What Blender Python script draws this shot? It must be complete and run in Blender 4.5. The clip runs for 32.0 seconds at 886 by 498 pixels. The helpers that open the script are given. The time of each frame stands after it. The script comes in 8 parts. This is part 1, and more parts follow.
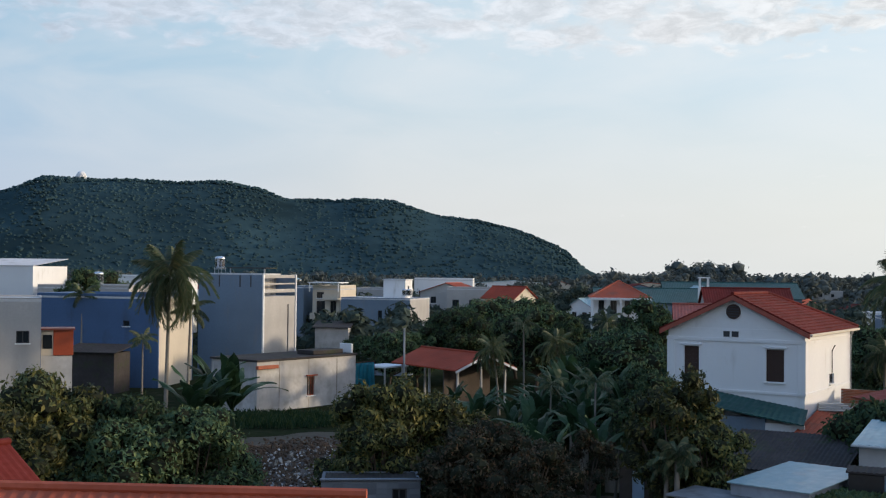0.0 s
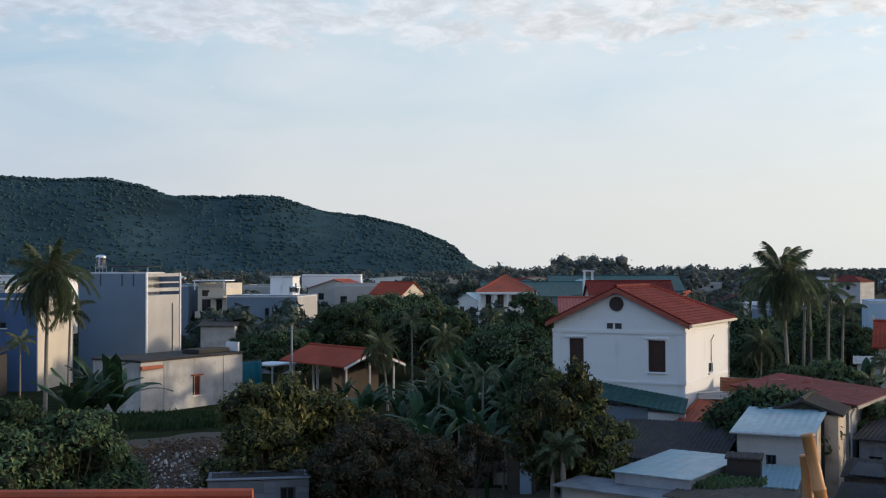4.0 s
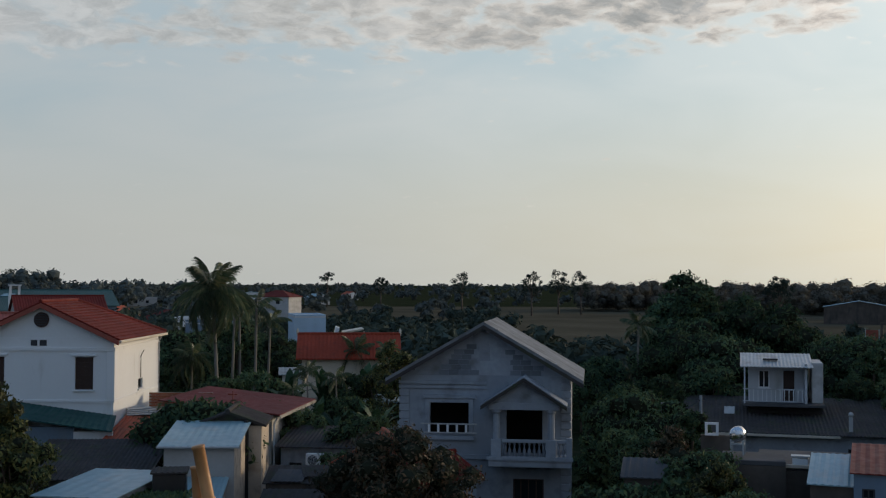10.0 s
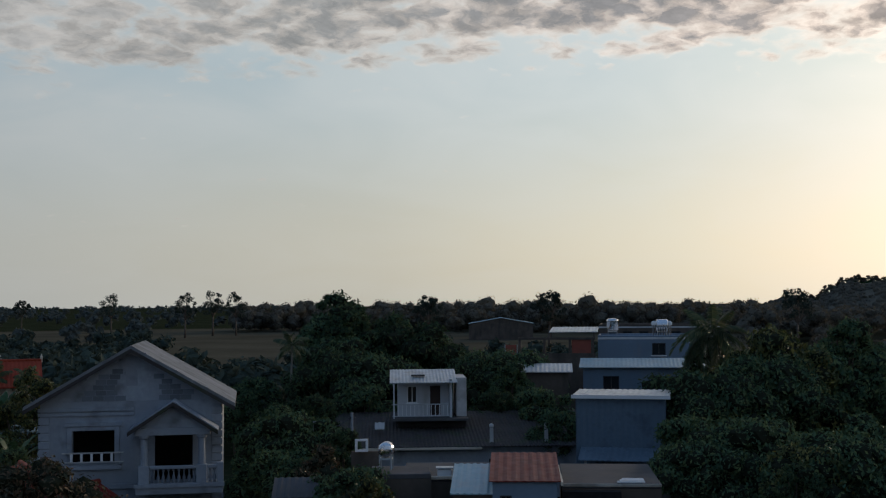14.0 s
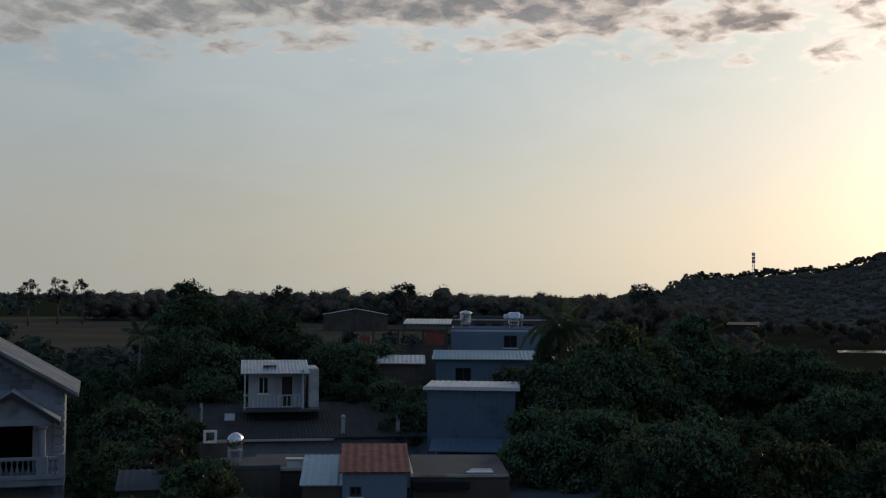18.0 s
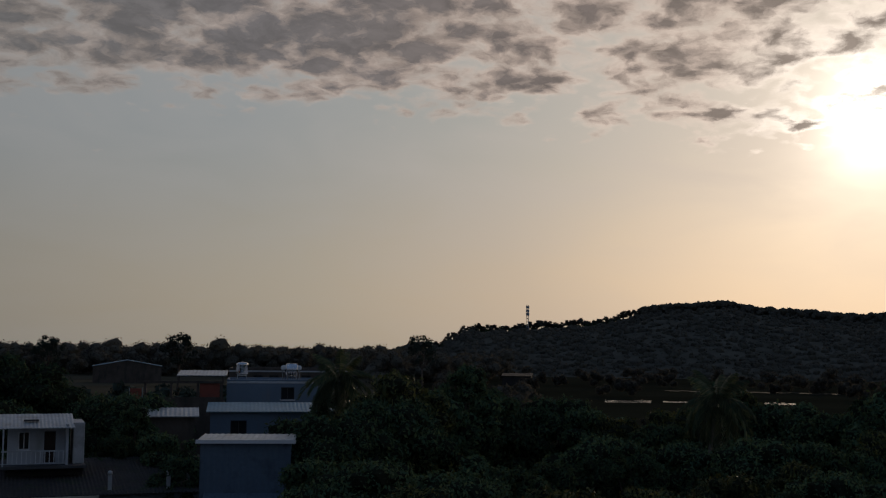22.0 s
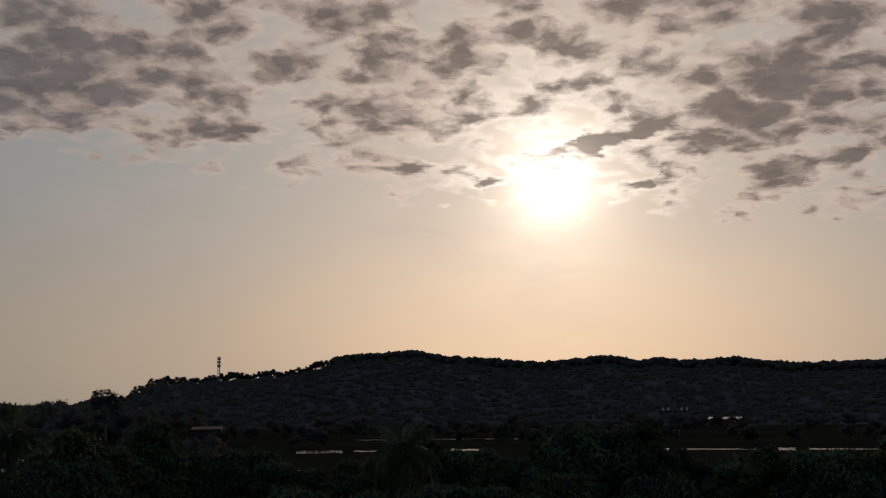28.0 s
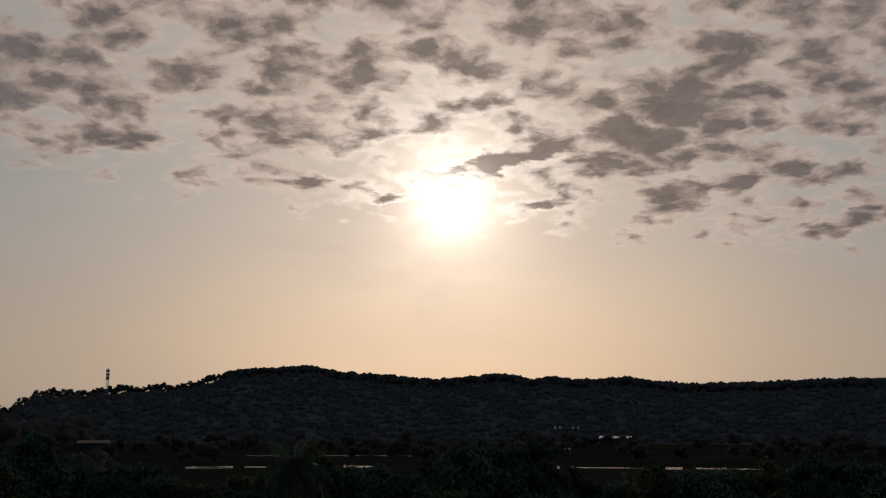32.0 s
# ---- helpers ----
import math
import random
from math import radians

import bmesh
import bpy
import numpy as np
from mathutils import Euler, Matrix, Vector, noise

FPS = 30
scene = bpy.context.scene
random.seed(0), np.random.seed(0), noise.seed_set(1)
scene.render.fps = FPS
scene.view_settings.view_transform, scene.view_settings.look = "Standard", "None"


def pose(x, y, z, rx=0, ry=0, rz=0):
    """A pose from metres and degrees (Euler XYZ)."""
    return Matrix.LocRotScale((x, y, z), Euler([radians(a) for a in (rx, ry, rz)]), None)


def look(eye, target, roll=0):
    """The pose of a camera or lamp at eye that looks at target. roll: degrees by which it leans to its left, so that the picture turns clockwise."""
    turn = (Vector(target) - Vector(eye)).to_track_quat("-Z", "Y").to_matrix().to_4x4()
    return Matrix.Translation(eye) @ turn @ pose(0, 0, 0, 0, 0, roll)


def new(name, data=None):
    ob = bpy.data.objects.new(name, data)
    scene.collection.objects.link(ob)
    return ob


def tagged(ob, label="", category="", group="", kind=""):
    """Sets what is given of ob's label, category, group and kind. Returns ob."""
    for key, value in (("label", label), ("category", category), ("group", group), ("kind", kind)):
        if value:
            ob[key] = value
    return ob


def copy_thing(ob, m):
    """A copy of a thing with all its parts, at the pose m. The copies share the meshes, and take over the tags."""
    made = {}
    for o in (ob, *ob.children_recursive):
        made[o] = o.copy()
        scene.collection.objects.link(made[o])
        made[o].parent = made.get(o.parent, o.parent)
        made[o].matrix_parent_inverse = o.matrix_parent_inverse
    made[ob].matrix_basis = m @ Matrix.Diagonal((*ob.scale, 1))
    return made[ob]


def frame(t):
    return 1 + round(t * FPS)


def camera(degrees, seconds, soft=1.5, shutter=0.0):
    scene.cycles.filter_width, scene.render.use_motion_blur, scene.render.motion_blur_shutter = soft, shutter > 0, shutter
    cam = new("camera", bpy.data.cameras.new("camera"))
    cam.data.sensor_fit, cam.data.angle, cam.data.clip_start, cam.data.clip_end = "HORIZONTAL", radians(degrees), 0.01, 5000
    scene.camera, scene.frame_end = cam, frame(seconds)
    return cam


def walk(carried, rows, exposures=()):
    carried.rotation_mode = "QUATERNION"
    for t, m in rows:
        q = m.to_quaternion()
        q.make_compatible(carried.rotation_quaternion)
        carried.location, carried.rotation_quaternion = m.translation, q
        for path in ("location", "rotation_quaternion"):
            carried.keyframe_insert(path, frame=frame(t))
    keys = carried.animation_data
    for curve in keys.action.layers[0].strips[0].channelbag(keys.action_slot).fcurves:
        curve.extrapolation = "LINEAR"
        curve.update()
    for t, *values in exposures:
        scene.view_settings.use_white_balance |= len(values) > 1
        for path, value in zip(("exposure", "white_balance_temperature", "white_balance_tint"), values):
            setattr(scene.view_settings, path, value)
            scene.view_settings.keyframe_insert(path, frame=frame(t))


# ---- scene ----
cam = camera(41.61, 32.0, soft=1.2)
EYE, ARM = 10.5, 0.55   # eye height; the phone is held this far in front of the turning body
# seconds, yaw, pitch, roll
ROWS = [
    (0.0, -0.00, 1.09, -0.59),
    (0.5, -0.15, 0.90, -0.10),
    (1.0, -1.29, 0.76, -0.41),
    (1.5, -1.93, 0.69, -0.05),
    (2.0, -3.51, 0.69, -0.12),
    (2.5, -4.05, 0.66, -0.24),
    (4.5, -6.84, 1.02, -0.02),
    (5.0, -8.65, 1.05, -0.42),
    (5.5, -9.51, 0.83, -0.23),
    (6.0, -11.26, 0.46, -0.40),
    (6.5, -13.61, -0.08, -0.95),
    (7.0, -16.89, -2.17, -1.60),
    (7.5, -21.82, -2.91, -1.71),
    (8.0, -25.33, -2.95, -1.85),
    (8.5, -26.87, -1.36, -1.47),
    (9.0, -29.47, -0.49, -1.21),
    (9.5, -31.37, 0.19, -1.29),
    (10.0, -32.66, 1.68, -0.27),
    (10.5, -34.24, 2.47, -0.22),
    (11.0, -36.56, 2.59, -0.07),
    (11.5, -39.09, 2.45, 0.21),
    (12.0, -41.35, 2.32, -0.01),
    (12.5, -43.65, 1.91, -0.30),
    (13.0, -46.09, 2.24, -0.23),
    (13.5, -47.74, 2.33, -0.35),
    (14.0, -49.44, 2.66, 0.43),
    (14.5, -50.33, 2.44, 0.17),
    (16.5, -52.22, 2.21, -0.24),
    (17.0, -52.48, 1.73, -0.12),
    (17.5, -53.88, 1.87, -0.14),
    (18.0, -56.53, 2.23, -0.35),
    (18.5, -56.94, 2.63, -0.43),
    (19.0, -57.94, 2.97, -0.63),
    (19.5, -58.96, 3.15, -0.67),
    (20.0, -60.48, 3.46, -0.29),
    (20.5, -62.18, 3.68, -0.60),
    (21.0, -64.37, 3.47, -0.87),
    (21.5, -65.88, 4.30, -0.49),
    (22.0, -67.30, 4.82, -0.52),
    (22.5, -68.42, 4.61, 0.04),
    (23.0, -70.20, 4.84, 0.28),
    (23.5, -71.58, 4.82, 0.26),
    (24.0, -72.74, 4.45, 0.15),
    (24.5, -73.61, 4.36, -0.05),
    (25.0, -74.98, 4.65, 0.15),
    (25.5, -77.06, 4.35, 0.28),
    (26.0, -78.55, 4.03, 0.48),
    (26.5, -80.18, 4.34, 0.10),
    (28.5, -82.79, 8.07, 0.77),
    (29.0, -83.28, 8.65, 0.57),
    (29.5, -83.34, 8.49, -0.25),
    (30.0, -84.41, 7.79, -0.25),
    (30.5, -86.35, 7.38, 0.08),
    (31.0, -85.97, 7.75, 0.11),
    (31.5, -86.50, 7.97, 0.14),
    (32.0, -87.38, 8.07, -0.12),
]


def held(yaw, pitch, roll):
    a = radians(yaw)
    return pose(-ARM * math.sin(a), ARM * math.cos(a), EYE, 90 + pitch, roll, yaw)


EXPOSURES = [(0.0, 0.00, 6060, 6), (2.5, -0.02, 6060, 6), (4.5, -0.07, 6050, 7), (6.0, -0.08, 6040, 8), (7.5, -0.10, 6040, 8), (8.3, -0.14, 6050, 7), (9.0, -0.43, 6090, 6), (10.0, -0.73, 6120, 4), (11.0, -0.80, 6130, 5), (13.0, -0.96, 6060, 5), (16.5, -1.10, 6040, 5), (19.0, -1.42, 6060, 6), (20.5, -1.72, 6200, 8), (21.5, -2.02, 6280, 10), (23.0, -2.26, 6330, 12), (26.0, -2.31, 6380, 13), (32.0, -2.35, 6420, 14)]
walk(cam, [(t, held(yaw, pitch, roll)) for t, yaw, pitch, roll in ROWS], EXPOSURES)

# ---------------------------------------------------------------- sky and sun
SUN_AZ, SUN_EL = 87.8, 10.6      # degrees clockwise from +y, degrees up


SINGLE_CLOUDS = [
    (90.2, 12.3, 4.2, 0.55, 14, 0.34), (98.0, 13.6, 5.5, 1.9, 14, 0.16), (85.2, 10.4, 1.2, 0.42, 0, 0.34), (91.1, 9.45, 0.9, 0.3, 0, 0.25),
    (92.9, 10.5, 1.6, 0.45, 10, 0.26), (98.9, 10.4, 2.6, 1.0, 8, 0.2), (103.3, 11.6, 3.0, 0.7, 20, 0.2), (80.9, 11.4, 1.3, 0.4, 0, 0.24),
    (106.7, 8.9, 1.8, 0.7, 24, 0.24), (97.4, 8.5, 0.9, 0.25, 0, 0.24), (72.0, 12.8, 2.2, 0.6, 0, 0.16),
    (88.2, 10.5, 3.8, 1.3, 4, -0.17), (86.0, 12.6, 2.0, 1.3, 0, -0.18), (60.0, 15.6, 14.0, 3.0, -4, 0.18),
]


def rig_world():
    w = bpy.data.worlds.new("evening_sky")
    scene.world = w
    w.use_nodes = True
    nt = w.node_tree
    nt.nodes.clear()
    N, L = nt.nodes.new, nt.links.new

    def math_node(op, a, b=None, c=None, clamp=False):
        n = N("ShaderNodeMath")
        n.operation, n.use_clamp = op, clamp
        for i, v in enumerate((a, b, c)):
            if v is None:
                continue
            if isinstance(v, (int, float)):
                n.inputs[i].default_value = v
            else:
                L(v, n.inputs[i])
        return n.outputs[0]

    def smooth(v, lo, hi, to0=0.0, to1=1.0):
        n = N("ShaderNodeMapRange")
        n.interpolation_type = "SMOOTHSTEP"
        L(v, n.inputs[0])
        n.inputs[1].default_value, n.inputs[2].default_value = lo, hi
        n.inputs[3].default_value, n.inputs[4].default_value = to0, to1
        return n.outputs[0]

    def mix(f, a, b, kind="MIX"):
        n = N("ShaderNodeMix")
        n.data_type, n.blend_type = "RGBA", kind
        for i, v in ((0, f), (6, a), (7, b)):
            if isinstance(v, (int, float)):
                n.inputs[i].default_value = v
            elif isinstance(v, tuple):
                n.inputs[i].default_value = (*v, 1)
            else:
                L(v, n.inputs[i])
        return n.outputs[2]

    tc = N("ShaderNodeTexCoord")
    way = tc.outputs["Generated"]
    sep = N("ShaderNodeSeparateXYZ")
    L(way, sep.inputs[0])
    x, y, z = sep.outputs
    a, e = radians(SUN_AZ), radians(SUN_EL)
    dot = N("ShaderNodeVectorMath")
    dot.operation = "DOT_PRODUCT"
    L(way, dot.inputs[0])
    dot.inputs[1].default_value = (math.sin(a) * math.cos(e), math.cos(a) * math.cos(e), math.sin(e))
    ang = math_node("MULTIPLY", math_node("ARCCOSINE", dot.outputs["Value"]), 180 / math.pi)
    elev = math_node("MULTIPLY", math_node("ARCSINE", z), 180 / math.pi)

    sky = N("ShaderNodeTexSky")
    sky.sky_type, sky.sun_disc = "NISHITA", False
    sky.sun_elevation, sky.sun_rotation = e, a
    sky.air_density, sky.dust_density, sky.ozone_density = 1.0, 2.2, 1.5
    base = mix(1.0, sky.outputs[0], (0.12, 0.12, 0.12), "MULTIPLY")

    def ramp(v, stops, gain):
        """Colours along v (degrees), up to 180."""
        n = N("ShaderNodeValToRGB")
        L(math_node("DIVIDE", v, 180.0), n.inputs[0])
        el = n.color_ramp.elements
        while len(el) < len(stops):
            el.new(0.5)
        for e_, (deg, c) in zip(el, stops):
            e_.position, e_.color = deg / 180.0, (*[q / gain for q in c], 1)
        return mix(1.0, n.outputs[0], (gain, gain, gain), "MULTIPLY")

    # hazy evening air: bluish away from the sun, straw-coloured low down towards it
    low = ramp(ang, [(0, (3.60, 2.80, 2.10)), (10, (3.10, 2.32, 1.64)), (18, (2.20, 1.76, 1.34)), (28, (1.68, 1.45, 1.11)), (42, (1.20, 1.08, 0.88)), (62, (0.95, 0.91, 0.84)), (90, (0.83, 0.80, 0.78)), (130, (0.25, 0.43, 0.74)), (180, (0.15, 0.20, 0.29))], 4.0)
    high = ramp(ang, [(0, (2.70, 2.35, 1.95)), (14, (1.72, 1.72, 1.54)), (30, (1.14, 1.26, 1.28)), (45, (0.89, 1.03, 1.09)), (65, (0.73, 0.86, 0.95)), (88, (0.51, 0.70, 0.82)), (105, (0.28, 0.53, 0.73)), (130, (0.20, 0.39, 0.74)), (180, (0.13, 0.185, 0.28))], 4.0)
    air = mix(smooth(elev, 2.2, 12.6, 0.0, 1.0), low, high)
    base = mix(0.86, base, air)

    # glow of the sun in the haze
    def glow(width, gain, colour):
        g = math_node("EXPONENT", math_node("MULTIPLY", math_node("DIVIDE", ang, width), -1.0))
        return mix(1.0, mix(1.0, (gain, gain, gain), colour, "MULTIPLY"), math_node("MULTIPLY", g, 1.0), "MULTIPLY")
    halo = mix(1.0, glow(4.6, 2.2, (1.0, 0.80, 0.60)), glow(1.2, 18.0, (1.0, 0.90, 0.74)), "ADD")
    clear = mix(1.0, base, halo, "ADD")

    # a deck of broken, puffy cloud whose edge sinks towards the sun and past it
    bearing = math_node("MULTIPLY", math_node("ARCTAN2", x, y), 180 / math.pi)
    flat = math_node("ADD", math_node("MAXIMUM", z, 0.0), 0.22)
    px, py = math_node("DIVIDE", x, flat), math_node("DIVIDE", y, flat)
    comb = N("ShaderNodeCombineXYZ")
    L(px, comb.inputs[0]), L(py, comb.inputs[1])

    def noise_node(scale, detail, rough, off, warp=0.0, src=None):
        m = N("ShaderNodeMapping")
        L(src or comb.outputs[0], m.inputs[0])
        m.inputs["Location"].default_value = off
        n = N("ShaderNodeTexNoise")
        L(m.outputs[0], n.inputs["Vector"])
        n.inputs["Scale"].default_value, n.inputs["Detail"].default_value = scale, detail
        n.inputs["Roughness"].default_value, n.inputs["Distortion"].default_value = rough, warp
        return n

    def cells(src, scale, soft):
        n = N("ShaderNodeTexVoronoi")
        n.voronoi_dimensions, n.feature = "2D", "SMOOTH_F1"
        L(src, n.inputs["Vector"])
        n.inputs["Scale"].default_value, n.inputs["Smoothness"].default_value = scale, soft
        return n.outputs["Distance"]
    stir = noise_node(8.0, 6, 0.6, (2.0, 4.0, 0.0))
    bent = N("ShaderNodeVectorMath")
    bent.operation = "MULTIPLY_ADD"
    L(stir.outputs["Color"], bent.inputs[0])
    bent.inputs[1].default_value = (0.10, 0.10, 0.0)
    L(comb.outputs[0], bent.inputs[2])
    puff = math_node("SUBTRACT", 0.95, cells(bent.outputs[0], 9.5, 0.35))
    tuft = math_node("SUBTRACT", 0.62, cells(bent.outputs[0], 23.0, 0.4))
    big = noise_node(1.9, 2, 0.5, (3.1, 7.7, 0)).outputs[0]
    mid = noise_node(5.6, 5, 0.55, (1.3, 2.2, 0.5), 0.3).outputs[0]
    fine = noise_node(30.0, 6, 0.62, (5.3, 1.2, 1.5), 0.3, bent.outputs[0]).outputs[0]
    veil = noise_node(2.2, 4, 0.5, (8.0, 2.0, 0), 0.6).outputs[0]
    # thin pale veil over the clear part
    thin = math_node("MULTIPLY", smooth(veil, 0.05, 0.95), smooth(elev, 2.5, 11.0, 0.2, 0.78))
    pale = ramp(ang, [(0, (3.20, 2.60, 2.10)), (30, (1.50, 1.46, 1.38)), (65, (0.95, 0.90, 0.86)), (95, (0.89, 0.83, 0.81)), (180, (0.42, 0.46, 0.52))], 4.0)
    clear = mix(thin, clear, pale)
    body = math_node("ADD", math_node("MULTIPLY", mid, 0.42), math_node("ADD", math_node("MULTIPLY", big, 0.20), math_node("MULTIPLY", fine, 0.26)))
    body = math_node("ADD", body, math_node("ADD", math_node("MULTIPLY", puff, 0.42), math_node("MULTIPLY", tuft, 0.20)))
    # single clouds about the sun: bearing, height, half length, half depth, tilt, thickness
    spot = N("ShaderNodeCombineXYZ")
    L(bearing, spot.inputs[0]), L(elev, spot.inputs[1])
    sway = N("ShaderNodeVectorMath")
    sway.operation = "MULTIPLY_ADD"
    L(stir.outputs["Color"], sway.inputs[0])
    sway.inputs[1].default_value = (3.2, 2.2, 0.0)
    L(spot.outputs[0], sway.inputs[2])
    for az, el, a_, b_, tilt, amount in SINGLE_CLOUDS:
        m = N("ShaderNodeMapping")
        m.vector_type = "TEXTURE"
        L(sway.outputs[0], m.inputs[0])
        m.inputs["Location"].default_value = (az + 1.6, el + 1.1, 0)
        m.inputs["Rotation"].default_value = (0, 0, radians(tilt))
        m.inputs["Scale"].default_value = (a_, b_, 1)
        far = N("ShaderNodeVectorMath")
        far.operation = "LENGTH"
        L(m.outputs[0], far.inputs[0])
        body = math_node("ADD", body, smooth(far.outputs["Value"], 0.25, 1.25, amount, 0.0))
    def line(v, lo, hi, to0, to1):
        n = N("ShaderNodeMapRange")
        L(v, n.inputs[0])
        for i, q in enumerate((lo, hi, to0, to1)):
            n.inputs[i + 1].default_value = q
        return n.outputs[0]
    edge = math_node("MINIMUM", line(bearing, 55.0, 106.0, 11.9, 7.3), line(bearing, 22.0, 55.0, 10.6, 11.6))
    above = math_node("SUBTRACT", elev, edge)
    rise = math_node("ADD", smooth(above, -1.6, 1.6, -0.46, -0.04), smooth(above, 1.0, 7.0, 0.0, 0.09))
    rise = math_node("ADD", rise, smooth(bearing, 44.0, 62.0, 0.10, 0.0))
    dens = math_node("ADD", math_node("ADD", body, rise), smooth(elev, 24, 45, 0.0, 0.25))
    cover = smooth(dens, 0.52, 0.80)
    core = math_node("ADD", math_node("MULTIPLY", smooth(dens, 0.49, 1.04), 1.15), math_node("MULTIPLY", math_node("SUBTRACT", fine, 0.5), 0.5), clamp=True)
    core = math_node("MULTIPLY", core, smooth(bearing, 8.0, 48.0, 0.15, 1.0))
    lit = ramp(ang, [(0, (11.5, 10.4, 9.0)), (3.4, (7.5, 6.5, 5.4)), (8, (3.90, 3.05, 2.45)), (22, (2.60, 1.98, 1.58)), (42, (1.52, 1.26, 1.07)), (65, (0.94, 0.86, 0.80)), (90, (0.86, 0.79, 0.80)), (130, (0.36, 0.46, 0.64)), (180, (0.09, 0.165, 0.31))], 12.0)
    dark = ramp(ang, [(0, (0.95, 0.74, 0.60)), (14, (0.66, 0.52, 0.46)), (30, (0.58, 0.52, 0.51)), (45, (0.56, 0.53, 0.51)), (70, (0.58, 0.57, 0.58)), (100, (0.51, 0.56, 0.63)), (130, (0.24, 0.36, 0.58)), (180, (0.06, 0.115, 0.24))], 3.0)
    dim = smooth(elev, 22, 50, 0.0, 0.6)
    dark = mix(dim, dark, (0.09, 0.18, 0.36))
    cloud = mix(core, lit, dark)
    billow = noise_node(15.0, 6, 0.66, (4.4, 9.1, 0.7), 0.2, bent.outputs[0]).outputs[0]
    billow = smooth(billow, 0.30, 0.70, 0.80, 1.22)
    cloud = mix(1.0, cloud, billow, "MULTIPLY")
    cloud = mix(1.0, cloud, mix(1.0, halo, (0.20, 0.20, 0.20), "MULTIPLY"), "ADD")
    shade = math_node("MULTIPLY", cover, smooth(bearing, 0.0, 34.0, 0.58, 0.90))
    total = mix(shade, clear, cloud)
    # beyond the deck the sky overhead is clear and blue
    total = mix(smooth(elev, 21.5, 42.0, 0.0, 0.8), total, (0.18, 0.355, 0.68))
    # below the horizon: dull earth
    total = mix(smooth(elev, -1.0, 0.0, 0.0, 1.0), (0.10, 0.10, 0.09), total)
    bg = N("ShaderNodeBackground")
    L(total, bg.inputs[0])
    bg.inputs[1].default_value = 1.0
    out = N("ShaderNodeOutputWorld")
    L(bg.outputs[0], out.inputs[0])


rig_world()
sun = new("sun", bpy.data.lights.new("sun", "SUN"))
sun.data.energy, sun.data.angle, sun.data.color = 2.7, radians(2.5), (1.0, 0.75, 0.50)
sun.matrix_world = look((0, 0, 0), (-math.sin(radians(SUN_AZ)) * math.cos(radians(SUN_EL)), -math.cos(radians(SUN_AZ)) * math.cos(radians(SUN_EL)), -math.sin(radians(SUN_EL))))

# ---------------------------------------------------------------- materials
def mat(name, colour, rough=0.8, vary=0.3, big=0.35, small=7.0, bump=0.25, metal=0.0, stain=None, stained=0.0, streak=False, spec=0.4, each=0.0, coords="Object"):
    """A worn surface: colour shifted at two scales, optional stains (running down if streak), fine relief."""
    m = bpy.data.materials.new(name)
    m.use_nodes = True
    nt = m.node_tree
    N, L = nt.nodes.new, nt.links.new
    bsdf = nt.nodes["Principled BSDF"]
    tc = N("ShaderNodeTexCoord")
    src = tc.outputs[coords]

    def noise_node(scale, detail=4, stretch=None):
        n = N("ShaderNodeTexNoise")
        n.inputs["Scale"].default_value, n.inputs["Detail"].default_value = scale, detail
        if stretch:
            mp = N("ShaderNodeMapping")
            mp.inputs["Scale"].default_value = stretch
            L(src, mp.inputs[0]), L(mp.outputs[0], n.inputs["Vector"])
        else:
            L(src, n.inputs["Vector"])
        return n.outputs[0]

    def ramp(v, lo, hi, a, b):
        r = N("ShaderNodeMapRange")
        L(v, r.inputs[0])
        for i, q in enumerate((lo, hi, a, b)):
            r.inputs[i + 1].default_value = q
        return r.outputs[0]

    def mix(f, a, b, kind="MIX"):
        n = N("ShaderNodeMix")
        n.data_type, n.blend_type = "RGBA", kind
        for i, v in ((0, f), (6, a), (7, b)):
            if isinstance(v, (int, float)):
                n.inputs[i].default_value = v
            elif isinstance(v, tuple):
                n.inputs[i].default_value = (*v, 1)
            else:
                L(v, n.inputs[i])
        return n.outputs[2]
    dark = tuple(c * (1 - vary) for c in colour)
    pale = tuple(min(1, c * (1 + 0.6 * vary)) for c in colour)
    large, grain = noise_node(big), noise_node(small, 6)
    c = mix(ramp(large, 0.32, 0.68, 0, 1), dark, pale)
    c = mix(ramp(grain, 0.3, 0.7, 0.0, 0.55), c, tuple(q * (1 - 0.8 * vary) for q in colour))
    if stain:
        s = noise_node(1.1, 6, (0.9, 0.9, 0.25) if streak else (1, 1, 1))
        c = mix(ramp(s, 0.62 - 0.25 * stained, 0.80 - 0.2 * stained, 0, 0.85), c, stain)
    if each:
        info = N("ShaderNodeObjectInfo")
        hsv = N("ShaderNodeHueSaturation")
        L(c, hsv.inputs["Color"])
        L(ramp(info.outputs["Random"], 0, 1, 1 - each, 1 + each), hsv.inputs["Value"])
        c = hsv.outputs[0]
    L(c, bsdf.inputs["Base Color"])
    L(ramp(grain, 0.3, 0.7, max(0.03, rough - 0.12), min(1, rough + 0.1)), bsdf.inputs["Roughness"])
    bsdf.inputs["Metallic"].default_value = metal
    bsdf.inputs["Specular IOR Level"].default_value = spec
    if bump:
        b = N("ShaderNodeBump")
        b.inputs["Strength"].default_value, b.inputs["Distance"].default_value = bump, 0.03
        L(grain, b.inputs["Height"])
        L(b.outputs[0], bsdf.inputs["Normal"])
    return m


